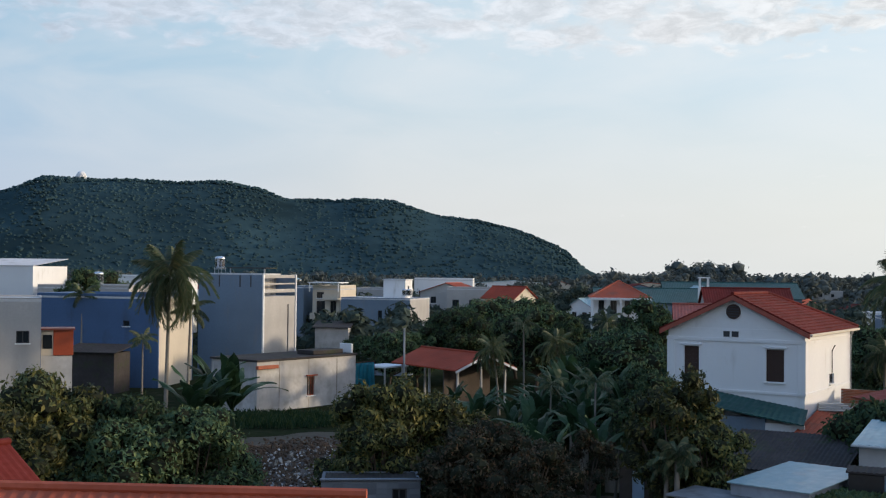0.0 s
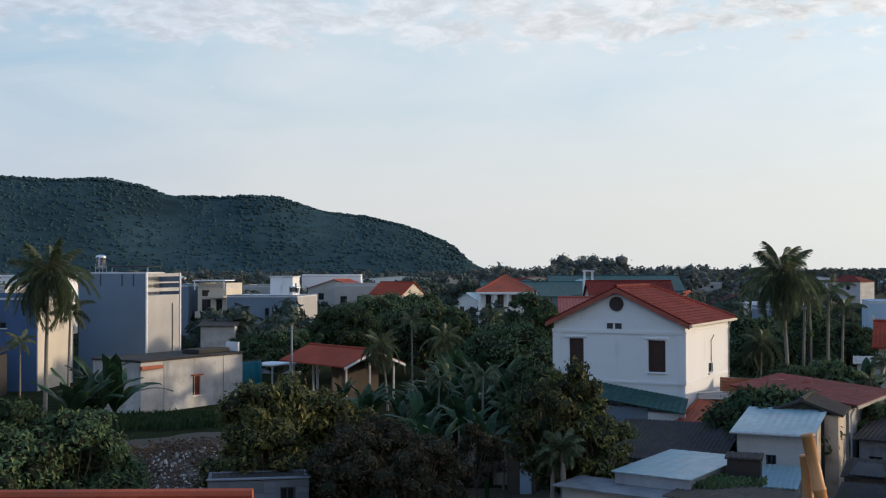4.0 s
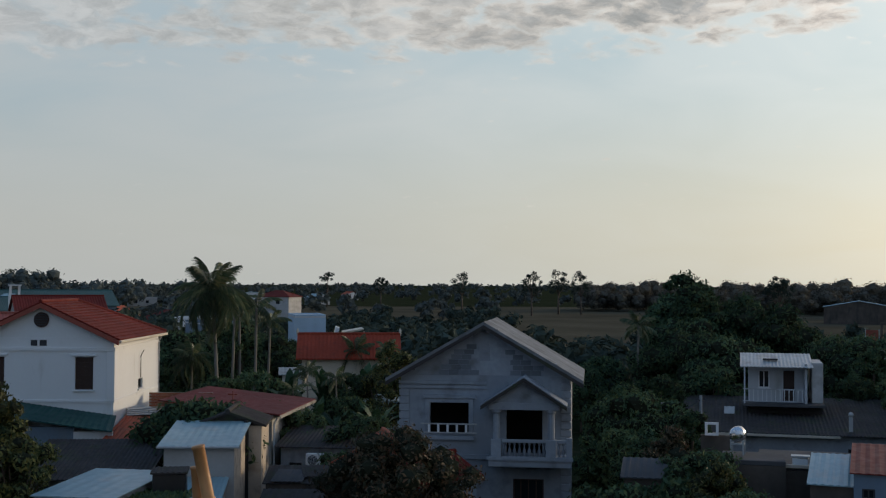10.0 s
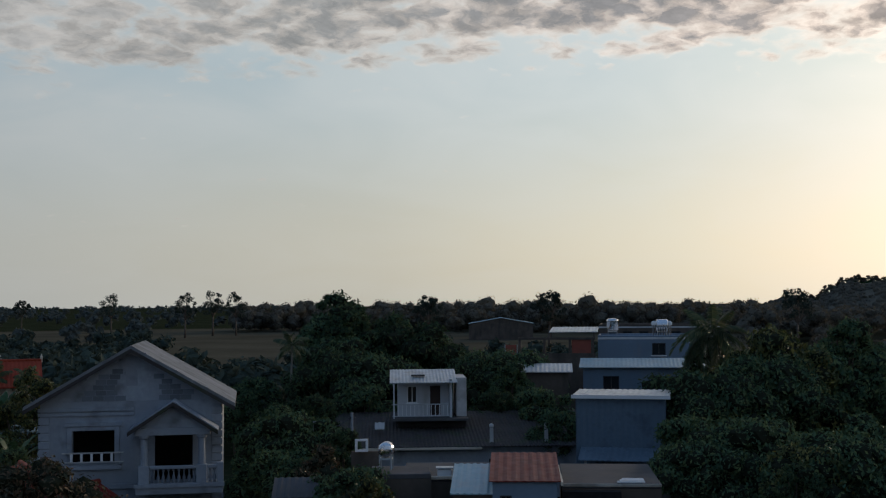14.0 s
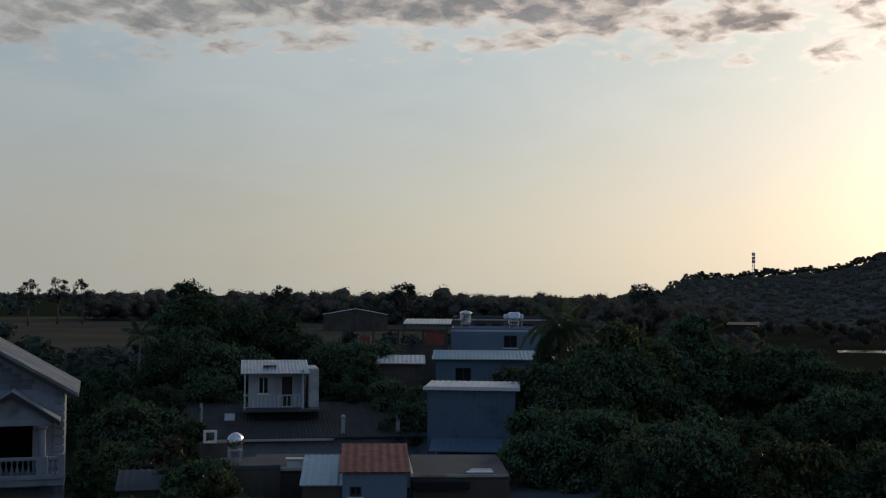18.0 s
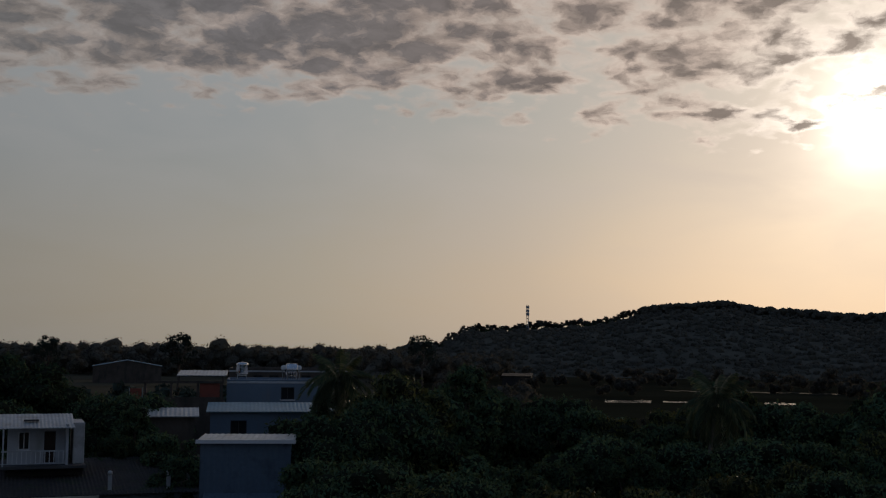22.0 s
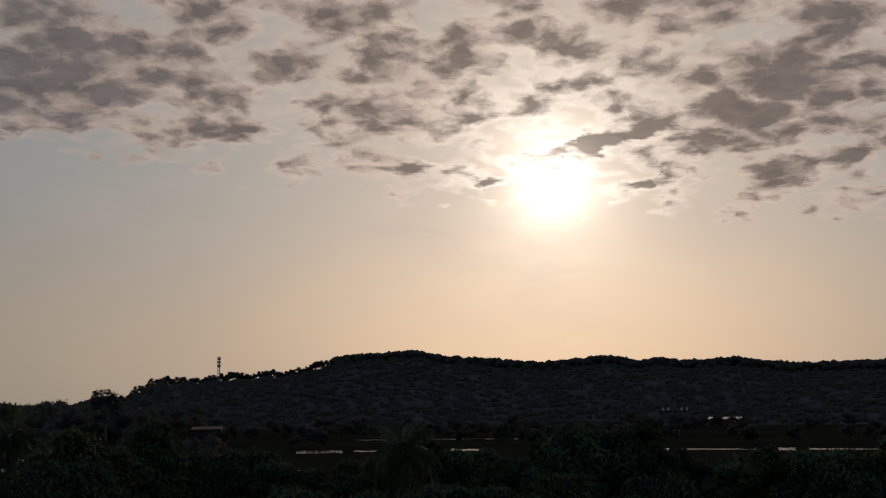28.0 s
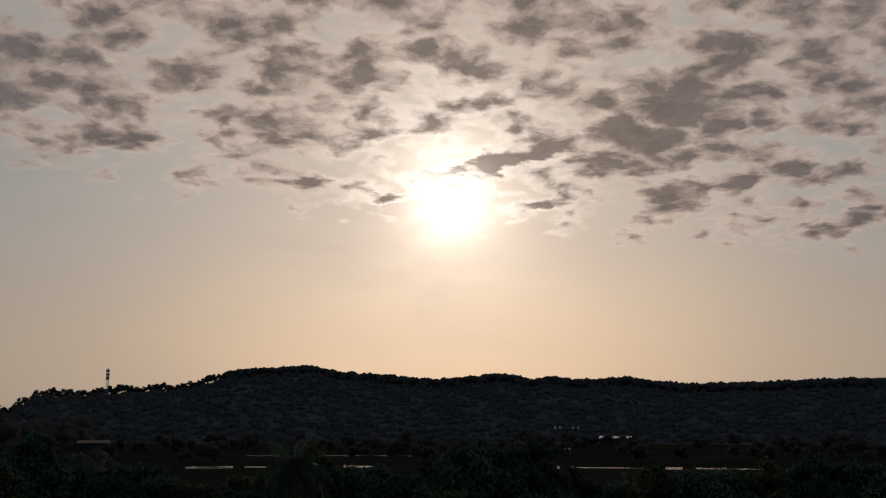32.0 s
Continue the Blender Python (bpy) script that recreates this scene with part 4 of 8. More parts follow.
def white_house():
    w, l = 6.8, 8.4
    h = thing("house", site(17.1, 58.0, 33.0) @ pose(-w, 0, 0), "two-storey white house with a red tiled roof", "house")
    ze = 7.85
    four_walls(h, w, l, ze, M["white"], 0.22, gable=0.0,
               front=[(0.83, 5.42, 1.60, 6.92), (4.95, 5.38, 5.82, 6.92)], right=[(4.3, 5.05, 5.2, 5.55)])
    part("gable", wall_mesh(w, 0.02, 0.22, (), 1.56), M["white"], h, m=pose(0, 0, ze + 0.004))
    for x0, x1, z0 in ((0.83, 1.60, 5.42), (4.95, 5.82, 5.38)):
        f = window(h, x0, z0, x1 - x0, 6.92 - z0, "front", 0, M["wood"], M["wood"], 1, hood=M["white"])
        for k in range(7):
            part("shutter_slat", boxes(((0.08, 0.0, 0.15 + k * 0.2), (x1 - x0 - 0.08, 0.025, 0.28 + k * 0.2))), M["wood"], f)
    window(h, 4.3, 5.05, 0.9, 0.5, "right", w, M["darkframe"], M["glass"], 1)
    part("string_course", ring_band(w, l, 7.22, 7.38, 0.07), M["white"], h)
    part("string_course", ring_band(w, l, 4.78, 4.90, 0.06), M["white"], h)
    for x in (-0.05, w - 0.35):
        part("pilaster", boxes(((x, -0.05, 4.91), (x + 0.4, -0.003, 7.21)), bevel=0.01), M["white"], h)
    # round vent and slot vent in the gable
    bm = bmesh.new()
    bmesh.ops.create_cone(bm, cap_ends=True, segments=28, radius1=0.36, radius2=0.36, depth=0.1, matrix=pose(3.35, -0.03, 8.68, 90))
    v = part("round_vent", bm, M["wood"], h, "round dark brown gable vent")
    for k in range(5):
        hw = math.sqrt(0.34 ** 2 - (0.12 * (k - 2)) ** 2) - 0.03
        part("louvre", boxes(((3.35 - hw, -0.12, 8.66 + 0.12 * (k - 2)), (3.35 + hw, -0.085, 8.71 + 0.12 * (k - 2)))), M["darkframe"], v)
    v = part("slot_vent", boxes(((2.85, -0.03, 7.45), (3.6, -0.003, 7.72))), M["darkframe"], h)
    part("vent_bar", boxes(((3.17, -0.06, 7.45), (3.27, -0.033, 7.72))), M["white"], v)
    part("vent_bar", boxes(((2.82, -0.06, 7.73), (3.63, -0.003, 7.78))), M["white"], v)
    half_hip_roof(h, w, l, ze, 1.6, 0.32, M["redtile"])
    downpipe(h, w + 0.08, l - 0.2, 0, 7.6, M["oldwhite"])
    downpipe(h, w + 0.06, 4.6, 5.6, 7.0, M["wire"], 0.025)
    return h


white_house()


def lean_to(name, m, w, l, h0, h1, wall, roof, label, holes=(), over=0.2, wave=0.25, right=(), amp=0.03, category="shed", back=True, side=None):
    """A small building under one sloping sheet that rises from the front (h0) to the back (h1)."""
    o = thing(name, m, label, category)
    part("wall", wall_mesh(w, h0, 0.12, holes), M[wall], o)
    if back:
        part("wall", wall_mesh(w, h1, 0.12), M[wall], o, m=pose(w, l, 0, 0, 0, 180))
    for x0, x1 in ((0, 0.12), (w - 0.12, w)):
        bm = bmesh.new()
        a = [bm.verts.new((x0, y, z)) for y, z in ((0.123, 0), (l - 0.123, 0), (l - 0.123, h1), (0.123, h0))]
        b = [bm.verts.new((x1, v.co.y, v.co.z)) for v in a]
        bm.faces.new(a), bm.faces.new(b[::-1])
        for i in range(4):
            bm.faces.new((a[i], b[i], b[(i + 1) % 4], a[(i + 1) % 4]))
        bmesh.ops.recalc_face_normals(bm, faces=bm.faces)
        part("wall", bm, M[side or wall], o)
    s = (h1 - h0) / l
    part("roof_sheet", sheet(w + 2 * over, l + 2 * over, (l + 2 * over) * s, 0.03, wave, amp), M[roof], o, m=pose(-over, -over, h0 - over * s + 0.01))
    for a, b, c, d in holes:
        window(o, a, b, c - a, d - b, "front", 0, M["darkframe"], M["glass"], 1)
    return o


WH = site(17.1, 58.0, 33.0) @ pose(-6.8, 0, 0)
def green_lean_to():
    o = thing("lean_to", WH, "grey lean-to under a dark green tin roof", "shed")
    part("roof_sheet", quad_sheet((1.0, -1.7, 4.4), (7.3, -1.9, 3.62), (6.95, -0.02, 4.12), (1.5, -0.02, 4.85)), M["greentin"], o)
    # front wall under the sheet, stepping down with it
    part("wall", wall_mesh(2.2, 4.05, 0.14, [(0.9, 3.15, 1.25, 3.5)]), M["plaster"], o, m=pose(1.0, -1.5, 0))
    part("wall", boxes(((3.203, -1.5, 0), (5.4, -1.36, 3.8))), M["bluegrey"], o)
    part("wall", boxes(((5.403, -1.5, 0), (7.2, -1.36, 3.6))), M["white"], o)
    part("wall", boxes(((1.0, -1.355, 0), (1.14, -0.03, 4.35))), M["plaster"], o)
    window(o, 1.9, 3.15, 0.35, 0.35, "front", -1.55, M["white"], M["dark"], 0, sill=False)
    q = thing("lean_to", WH, "low lean-to under orange roof sheets", "shed")
    part("roof_sheet", quad_sheet((6.9, -2.4, 3.2), (10.4, -1.2, 3.25), (10.2, 4.6, 3.95), (6.95, 2.6, 4.1), 0.24, 0.05), M["orangetile"], q)
    part("wall", boxes(((7.25, -1.8, 0), (10.0, -1.66, 3.15))), M["oldwhite"], q)
    part("wall", boxes(((9.86, -1.655, 0), (10.0, 4.0, 3.2))), M["oldwhite"], q)


green_lean_to()


def plank_pile(m):
    o = thing("plank_pile", m, "weathered grey boards stacked on the roof", "boards")
    for k in range(4):
        part("board", boxes(((0, 0.12 * k, 0.06 * k), (1.8 - 0.2 * k, 0.12 * k + 0.3, 0.06 * k + 0.055)), bevel=0.01), M["oldwhite"], o, m=pose(0.05 * k, 0, 0, 0, 0, 4 * k))


plank_pile(WH @ pose(7.0, 1.6, 3.98, 7, 0, 20))


def brick_wall_piece(m):
    o = thing("parapet_wall", m, "low red brick parapet above the sheet roof", "wall")
    me = mesh_of("brick", *_brick(0.21, 0.10, 0.062), M["brick"])
    part("mortar_core", boxes(((0, 0.012, -0.9), (3.3, 0.088, 0.71))), M["stained"], o)
    for r in range(9):
        for c in range(15):
            hang("brick", me, o, pose(0.005 + c * 0.22 + (0.11 if r % 2 else 0) - (0.11 if r % 2 and c == 14 else 0), 0, 0.003 + r * 0.078))


def _brick(a, b, c):
    v = [(x, y, z) for x in (0, a) for y in (0, b) for z in (0, c)]
    return v, [(0, 1, 3, 2), (4, 6, 7, 5), (0, 4, 5, 1), (2, 3, 7, 6), (0, 2, 6, 4), (1, 5, 7, 3)]


# ---------------------------------------------------------------- sheds between the white and the grey house
def side_shed():
    w, l, z0, z1 = 5.1, 7.0, 4.2, 4.75
    o = thing("shed", site(24.44, 57.3, 39.0) @ pose(-w, 0, 0), "long grey shed under a dull red sheet roof", "shed")
    part("wall", wall_mesh(w, 4.05, 0.15, [(3.6, 1.6, 4.6, 2.8)]), M["stained"], o)
    part("wall", wall_mesh(l - 0.3, 4.05, 0.15, [(1.5, 0.0, 3.4, 3.0), (4.6, 1.2, 5.8, 2.4)]), M["plaster"], o, m=pose(w, 0.15, 0, 0, 0, 90))
    part("wall", wall_mesh(w, 4.05, 0.15), M["stained"], o, m=pose(w, l, 0, 0, 0, 180))
    part("wall", wall_mesh(l - 0.3, 4.55, 0.15), M["stained"], o, m=pose(0, l - 0.15, 0, 0, 0, -90))
    part("roof_sheet", sheet(l + 0.8, w + 0.9, z1 - z0 + 0.05, 0.04, 0.28, 0.03), M["darkred"], o, m=pose(w + 0.5, -0.4, z0 - 0.05, 0, 0, 90))
    part("fascia", boxes(((w + 0.5, -0.4, z0 - 0.18), (w + 0.54, l + 0.4, z0 - 0.04))), M["stained"], o)
    downpipe(o, w + 0.1, 0.1, 0, 4.0, M["white"])
    # short mast with a cross bar on the ridge side
    bm = bmesh.new()
    tube(bm, [(3.0, 0.6, 4.3), (3.0, 0.6, 5.2)], [0.03, 0.03], 6)
    tube(bm, [(2.75, 0.6, 5.05), (3.25, 0.6, 5.05)], [0.035, 0.035], 6)
    part("mast", bm, M["redtin"], o)


side_shed()
brick_wall_piece(WH @ pose(7.1, 5.4, 4.05))


def hut():
    w, l = 2.75, 3.8
    m = site(22.7, 47.5, 30.0) @ pose(-w, 0, 0)
    # right wall in beige, the sun on it put into the colour
    o = lean_to("hut", m, w, l, 4.05, 4.5, "plaster", "bluetin", "small rendered hut under a pale blue tin roof", [(1.1, 2.65, 1.5, 3.2)], 0.22, 0.3, amp=0.014, side="beige")
    bm = bmesh.new()
    tube(bm, [(w + 0.02, l - 0.1, 0.5), (w + 0.02, l - 0.1, 4.6)], [0.11, 0.11], 6)
    part("drain_pipe", bm, M["black"], o)
    part("gutter", boxes(((-0.25, -0.34, 3.98), (w + 0.25, -0.22, 4.06)), bevel=0.02), M["greytin"], o)
    # second, weathered building joined on behind
    b = thing("house", m @ pose(0.55, l + 0.15, 0), "weathered stained house with a dark low gable roof", "house")
    four_walls(b, 2.85, 3.0, 4.35, M["beige"], 0.15, gable=0.0)
    part("gable", wall_mesh(2.85, 0.02, 0.15, (), 0.5), M["fibre"], b, m=pose(0, 0, 4.36))
    gable_roof(b, 2.85, 3.0, 4.38, 0.5, M["fibre"], 0.2)
    # low sheet awning in front and its black tank
    a = lean_to("awning", m @ pose(0.55, -1.9, 0), 1.9, 1.8, 2.3, 2.75, "stained", "bluetin", "low store under a pale blue tin sheet", over=0.12, wave=0.2)
    t = thing("cistern", site(18.95, 43.0, 24), "black brick cistern with a ribbed cement lid", "cistern")
    part("body", boxes(((0, 0, 0), (1.15, 1.0, 3.72)), bevel=0.03), M["black"], t)
    part("lid", sheet(1.29, 1.14, 0.04, 0.05, 0.2, 0.03), M["fibre"], t, m=pose(-0.07, -0.07, 3.73))


hut()
lean_to("shed", site(13.73, 42.4, 42.0), 2.85, 4.7, 3.25, 3.4, "bare", "bluetin", "shed under one smooth pale blue tin sheet", over=0.1, wave=0.5, amp=0.012)
lean_to("shed", site(13.0, 48.3, 29.0), 4.7, 5.0, 2.9, 3.65, "plaster", "fibre", "shed under a dark weathered fibre-cement roof", over=0.25, wave=0.18, amp=0.04)


def low_front_house():
    m = site(11.22, 42.2, 43.3)
    o = thing("outbuilding", m, "low grey outbuilding with small windows and a dark ribbed roof", "outbuilding")
    w, l, h = 3.95, 1.6, 2.75
    holes = [(0.45, 1.9, 0.62, 2.12), (0.85, 1.9, 1.02, 2.12), (1.25, 1.75, 1.55, 2.2), (2.75, 1.75, 3.35, 2.2)]
    part("wall", wall_mesh(w, h, 0.12, holes), M["plaster"], o)
    part("wall", wall_mesh(l - 0.15, h, 0.12), M["cream"], o, m=pose(w, 0.14, 0, 0, 0, 90))
    part("wall", wall_mesh(l - 0.15, h, 0.12), M["plaster"], o, m=pose(0, l, 0, 0, 0, -90))
    for k, (a, b, c, d) in enumerate(holes):
        window(o, a, b, c - a, d - b, "front", -0.02, M["redtin"] if k == 2 else M["darkframe"], M["dark"], 0, sill=False)
    part("roof_sheet", sheet(w + 0.5, l + 0.4, 0.06, 0.05, 0.9, 0.008), M["slabroof"], o, m=pose(-0.25, -0.3, h + 0.01))
    # shed beside it, plants growing over the roof
    s = thing("shed", m @ pose(4.1, 0.3, 0), "dim shed with junk against its wall", "shed")
    part("wall", wall_mesh(3.4, 2.8, 0.12, [(1.2, 0.0, 2.4, 2.2)]), M["bluegrey"], s)
    part("wall", boxes(((0, 2.2, 0), (3.4, 2.32, 2.95))), M["stained"], s)
    part("wall", boxes(((3.28, 0.125, 0), (3.4, 2.195, 2.8))), M["stained"], s)
    part("wall", boxes(((0, 0.125, 0), (0.12, 2.195, 2.8))), M["stained"], s)
    part("roof_sheet", sheet(3.9, 2.6, 0.15, 0.04, 0.2, 0.04), M["dimwall"], s, m=pose(-0.2, -0.25, 2.81))
    c = thing("sign_board", m @ pose(4.6, 0.18, 1.0), "red painted board with pale bars leaning on the wall", "sign")
    part("board", boxes(((0, 0, 0), (0.9, 0.05, 0.7)), bevel=0.008), M["redtin"], c)
    for k in range(3):
        part("bar", boxes(((0.1, -0.02, 0.12 + 0.18 * k), (0.75 - 0.12 * k, -0.003, 0.22 + 0.18 * k))), M["white"], c)
    d = thing("shutter", m @ pose(4.22, 0.16, 0.5), "white sheet-metal shutter leaning on the shed", "shutter")
    part("leaf", boxes(((0, 0, 0), (0.35, 0.05, 1.3)), bevel=0.01), M["white"], d)


low_front_house()


def ac_unit(m, label="white air-conditioner outdoor unit on a wall bracket"):
    o = thing("air_conditioner", m, label, "air conditioner")
    part("case", boxes(((0, 0, 0), (0.85, 0.3, 0.6)), bevel=0.03), M["white"], o)
    bm = bmesh.new()
    bmesh.ops.create_cone(bm, cap_ends=True, segments=20, radius1=0.23, radius2=0.23, depth=0.03, matrix=pose(0.34, -0.008, 0.3, 90))
    g = part("grille", bm, M["darkframe"], o)
    for k in range(3):
        bm = bmesh.new()
        r = 0.07 + 0.06 * k
        tube(bm, [(0.34 + r * math.cos(a * 0.524), -0.028, 0.3 + r * math.sin(a * 0.524)) for a in range(13)], [0.008] * 13, 4, False)
        part("ring", bm, M["white"], g)
    part("bracket", boxes(((0.1, 0.0, -0.06), (0.16, 0.45, -0.003)), ((0.7, 0.0, -0.06), (0.76, 0.45, -0.003))), M["greytin"], o)


def dark_house():
    m = site(24.9, 56.5, 40)
    o = lean_to("shed", m, 3.6, 3.2, 2.75, 3.25, "bare", "fibre", "dim low shed under a dark ribbed roof", [(0.4, 1.1, 1.0, 2.0)], 0.25, 0.2)
    ac_unit(m @ pose(1.3, -0.46, 1.9))
    # blue-grey patched store nearer by, its old sheets at odds with one another
    b = lean_to("store", site(24.2, 48.6, 32), 2.3, 2.0, 2.35, 2.7, "dimwall", "fibre", "patched store roofed with old dull sheets", over=0.12)
    part("loose_sheet", sheet(1.3, 1.5, 0.2, 0.02, 0.2, 0.02), M["oldroof"], b, "dark sheet laid over the roof", m=pose(0.2, -0.1, 2.44, 2, 0, -6))
    part("loose_sheet", sheet(0.9, 1.2, 0.15, 0.02, 0.2, 0.02), M["fibre"], b, m=pose(1.5, 0.3, 2.55, 3, 0, 11))
    c = lean_to("store", site(23.9, 46.2, 34), 2.4, 1.7, 1.75, 2.15, "dimwall", "fibre", "low store under dark old sheets", over=0.15)
    d = thing("garden_wall", site(27.2, 46.4, 40), "stained brown wall stump beside the store", "wall")
    part("wall", boxes(((0, 0, 0), (0.9, 0.2, 2.35)), bevel=0.03), M["beige"], d)
    part("pier", boxes(((0.6, -0.1, 0), (0.95, -0.003, 2.6)), bevel=0.02), M["stained"], d)


dark_house()


# ---------------------------------------------------------------- the unfinished grey house
def baluster_mesh(h):
    bm = bmesh.new()
    prof = [(0.055, 0), (0.055, 0.08), (0.035, 0.12), (0.075, 0.3), (0.06, 0.45), (0.03, 0.62), (0.03, 0.8), (0.055, 0.9), (0.055, 1.0)]
    tube(bm, [(0, 0, z * h) for r, z in prof], [r for r, z in prof], 8)
    me = bpy.data.meshes.new("baluster")
    bm.to_mesh(me)
    bm.free()
    me.materials.append(M["block"])
    for p in me.polygons:
        p.use_smooth = True
    return me


def quoins(parent, x0, x1, z0, z1, y=-0.05):
    z, k = z0, 0
    while z < z1 - 0.15:
        d = 0.0 if k % 2 else 0.05
        part("quoin", boxes(((x0, y, z), (x1, -0.003, z + 0.27)), bevel=0.015), M["bare"], parent)
        z, k = z + 0.31, k + 1


def grey_house():
    w, l = 6.9, 5.5
    m = site(38.8, 48.0, 40.0) @ pose(-w, 0, 0)
    h = thing("house", m, "unfinished bare cement house with a balcony and a gable roof", "house")
    ze = 6.75
    front = [(1.22, 4.40, 2.80, 5.62), (4.34, 3.62, 5.80, 5.62), (4.62, 0.9, 5.86, 2.6), (1.2, 0.9, 2.6, 2.5)]
    four_walls(h, w, l, ze, M["bare"], 0.22, front=front, right=[])
    # inside surfaces coloured near-black, the rooms' shade painted in
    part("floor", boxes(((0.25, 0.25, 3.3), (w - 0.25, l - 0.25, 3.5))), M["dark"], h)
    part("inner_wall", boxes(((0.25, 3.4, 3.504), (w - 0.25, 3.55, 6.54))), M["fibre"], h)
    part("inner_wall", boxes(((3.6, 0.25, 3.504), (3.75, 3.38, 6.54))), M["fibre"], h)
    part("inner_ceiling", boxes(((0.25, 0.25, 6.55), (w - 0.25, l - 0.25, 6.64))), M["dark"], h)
    # the gable, with patches of bare block
    part("gable", wall_mesh(w, 0.02, 0.22, (), 1.95), M["bare"], h, m=pose(0, 0, ze + 0.004))
    k = 0
    for r in range(7):
        z = ze + 0.02 + r * 0.21
        half = (w / 2) * (1 - (r * 0.21 + 0.25) / 1.95) - 0.25
        n = int(2 * half / 0.42)
        for c in range(n):
            x = w / 2 - n * 0.21 + c * 0.42 + (0.10 if r % 2 else 0.0)
            if noise.noise((x * 0.55, z * 0.9, 4.2)) > 0.02:
                part("block", boxes(((x, -0.018, z), (x + 0.405, -0.003, z + 0.195))), M["block"], h)
                k += 1
    # arched blind niche
    bm = bmesh.new()
    pts = [(-0.22, 0), (0.22, 0)] + [(0.22 * math.cos(a * 0.314), 0.5 + 0.22 * math.sin(a * 0.314)) for a in range(11)]
    v = [bm.verts.new((3.45 + x, -0.03, 7.35 + z)) for x, z in pts]
    u = [bm.verts.new((q.co.x, -0.003, q.co.z)) for q in v]
    bm.faces.new(v)
    for i in range(len(v)):
        bm.faces.new((v[i], u[i], u[(i + 1) % len(v)], v[(i + 1) % len(v)]))
    part("niche", bm, M["bare"], h)
    # roof slabs
    rise = 2.0
    half = w / 2 + 0.55
    up = rise * half / (w / 2)
    for sx, s in ((w + 0.55, 90), (-0.55, -90)):
        part("roof_slope", sheet(l + 1.1, half, up, 0.16, 1.1, 0.012), M["slabroof"], h, m=pose(sx, -0.55 if s == 90 else l + 0.55, ze + rise - up + 0.03, 0, 0, s))
    for k in range(6):
        part("rafter_end", boxes(((0, -0.5, 0), (0.1, -0.05, 0.22))), M["bare"], h, m=pose(0.5 + k * 1.18 - (0.0 if k < 3 else 0.1), 0, ze - 0.03 + (2.0 * min(0.4 + k * 1.18, w - 0.4 - k * 1.18) / (w / 2))))
    # dark strips stand in for shade under the slab's front edge and portico
    for x0, z0, x1, z1, y in ((-0.55, ze + rise - up, w / 2, ze + rise, -0.57), (w + 0.55, ze + rise - up, w / 2, ze + rise, -0.57), (3.42, 5.6, 5.12, 6.72, -1.47), (6.82, 5.6, 5.12, 6.72, -1.47)):
        bm = bmesh.new()
        a, b = Vector((x0, y, z0 + 0.07)), Vector((x1, y, z1 + 0.07))
        v = [bm.verts.new(q) for q in (a, b, b - Vector((0, 0, 0.16)), a - Vector((0, 0, 0.16)))]
        u = [bm.verts.new(q.co + Vector((0, 0.05, 0))) for q in v]
        bm.faces.new(v), bm.faces.new(u[::-1])
        for i in range(4):
            bm.faces.new((v[i], u[i], u[(i + 1) % 4], v[(i + 1) % 4]))
        bmesh.ops.recalc_face_normals(bm, faces=bm.faces)
        part("verge_board", bm, M["fibre"], h)
    # string course, corner quoins, window surrounds
    part("string_course", boxes(((-0.08, -0.10, 6.38), (3.55, -0.003, 6.52)), ((-0.08, -0.06, 6.2), (3.55, -0.003, 6.34)), bevel=0.01), M["bare"], h)
    part("string_course", boxes(((-0.08, -0.10, 3.35), (3.75, -0.003, 3.55)), bevel=0.01), M["bare"], h)
    quoins(h, -0.06, 0.36, 0.0, 6.2)
    quoins(h, w - 0.36, w + 0.06, 0.0, 6.5)
    part("surround", boxes(((1.02, -0.07, 4.30), (1.21, -0.003, 5.8)), ((2.81, -0.07, 4.30), (3.0, -0.003, 5.8)), ((0.92, -0.12, 5.81), (3.1, -0.003, 5.95)), ((1.21, -0.07, 5.63), (2.81, -0.003, 5.8)), ((0.95, -0.14, 4.12), (3.07, -0.003, 4.29)), bevel=0.008), M["bare"], h)
    g = part("window_rail", boxes(((0.85, -0.16, 4.75), (3.15, -0.11, 4.80)), ((0.85, -0.16, 4.40), (3.15, -0.11, 4.44))), M["oldwhite"], h)
    for k in range(5):
        part("picket", boxes(((1.15 + 0.38 * k, -0.155, 4.445), (1.24 + 0.38 * k, -0.115, 4.745))), M["white"], g)
    # ground-floor window grille
    f = window(h, 4.62, 0.9, 1.24, 1.7, "front", 0, M["wood"], M["glass"], 3)
    window(h, 1.2, 0.9, 1.4, 1.6, "front", 0, M["wood"], M["glass"], 3)
    # portico on the balcony
    py = -1.15
    part("balcony", boxes(((3.72, py - 0.1, 3.25), (w + 0.1, -0.003, 3.62)), bevel=0.02), M["bare"], h)
    part("balcony_moulding", boxes(((3.66, py - 0.16, 3.52), (w + 0.16, py - 0.103, 3.66))), M["bare"], h)
    for x in (3.85, 6.02):
        c = bmesh.new()
        tube(c, [(x + 0.17, py + 0.12, z) for z in (3.625, 3.72, 3.74, 5.35, 5.4, 5.5)], [0.2, 0.2, 0.15, 0.13, 0.19, 0.2], 10)
        part("column", c, M["bare"], h)
        part("pedestal", boxes(((x - 0.03, py - 0.06, 3.63), (x + 0.37, py + 0.30, 4.35)), bevel=0.015), M["bare"], h)
    part("lintel", boxes(((3.72, py - 0.05, 5.5), (6.52, py + 0.25, 5.78)), ((3.72, py + 0.253, 5.5), (3.95, -0.003, 5.78)), ((6.29, py + 0.253, 5.5), (6.52, -0.003, 5.78)), bevel=0.01), M["bare"], h)
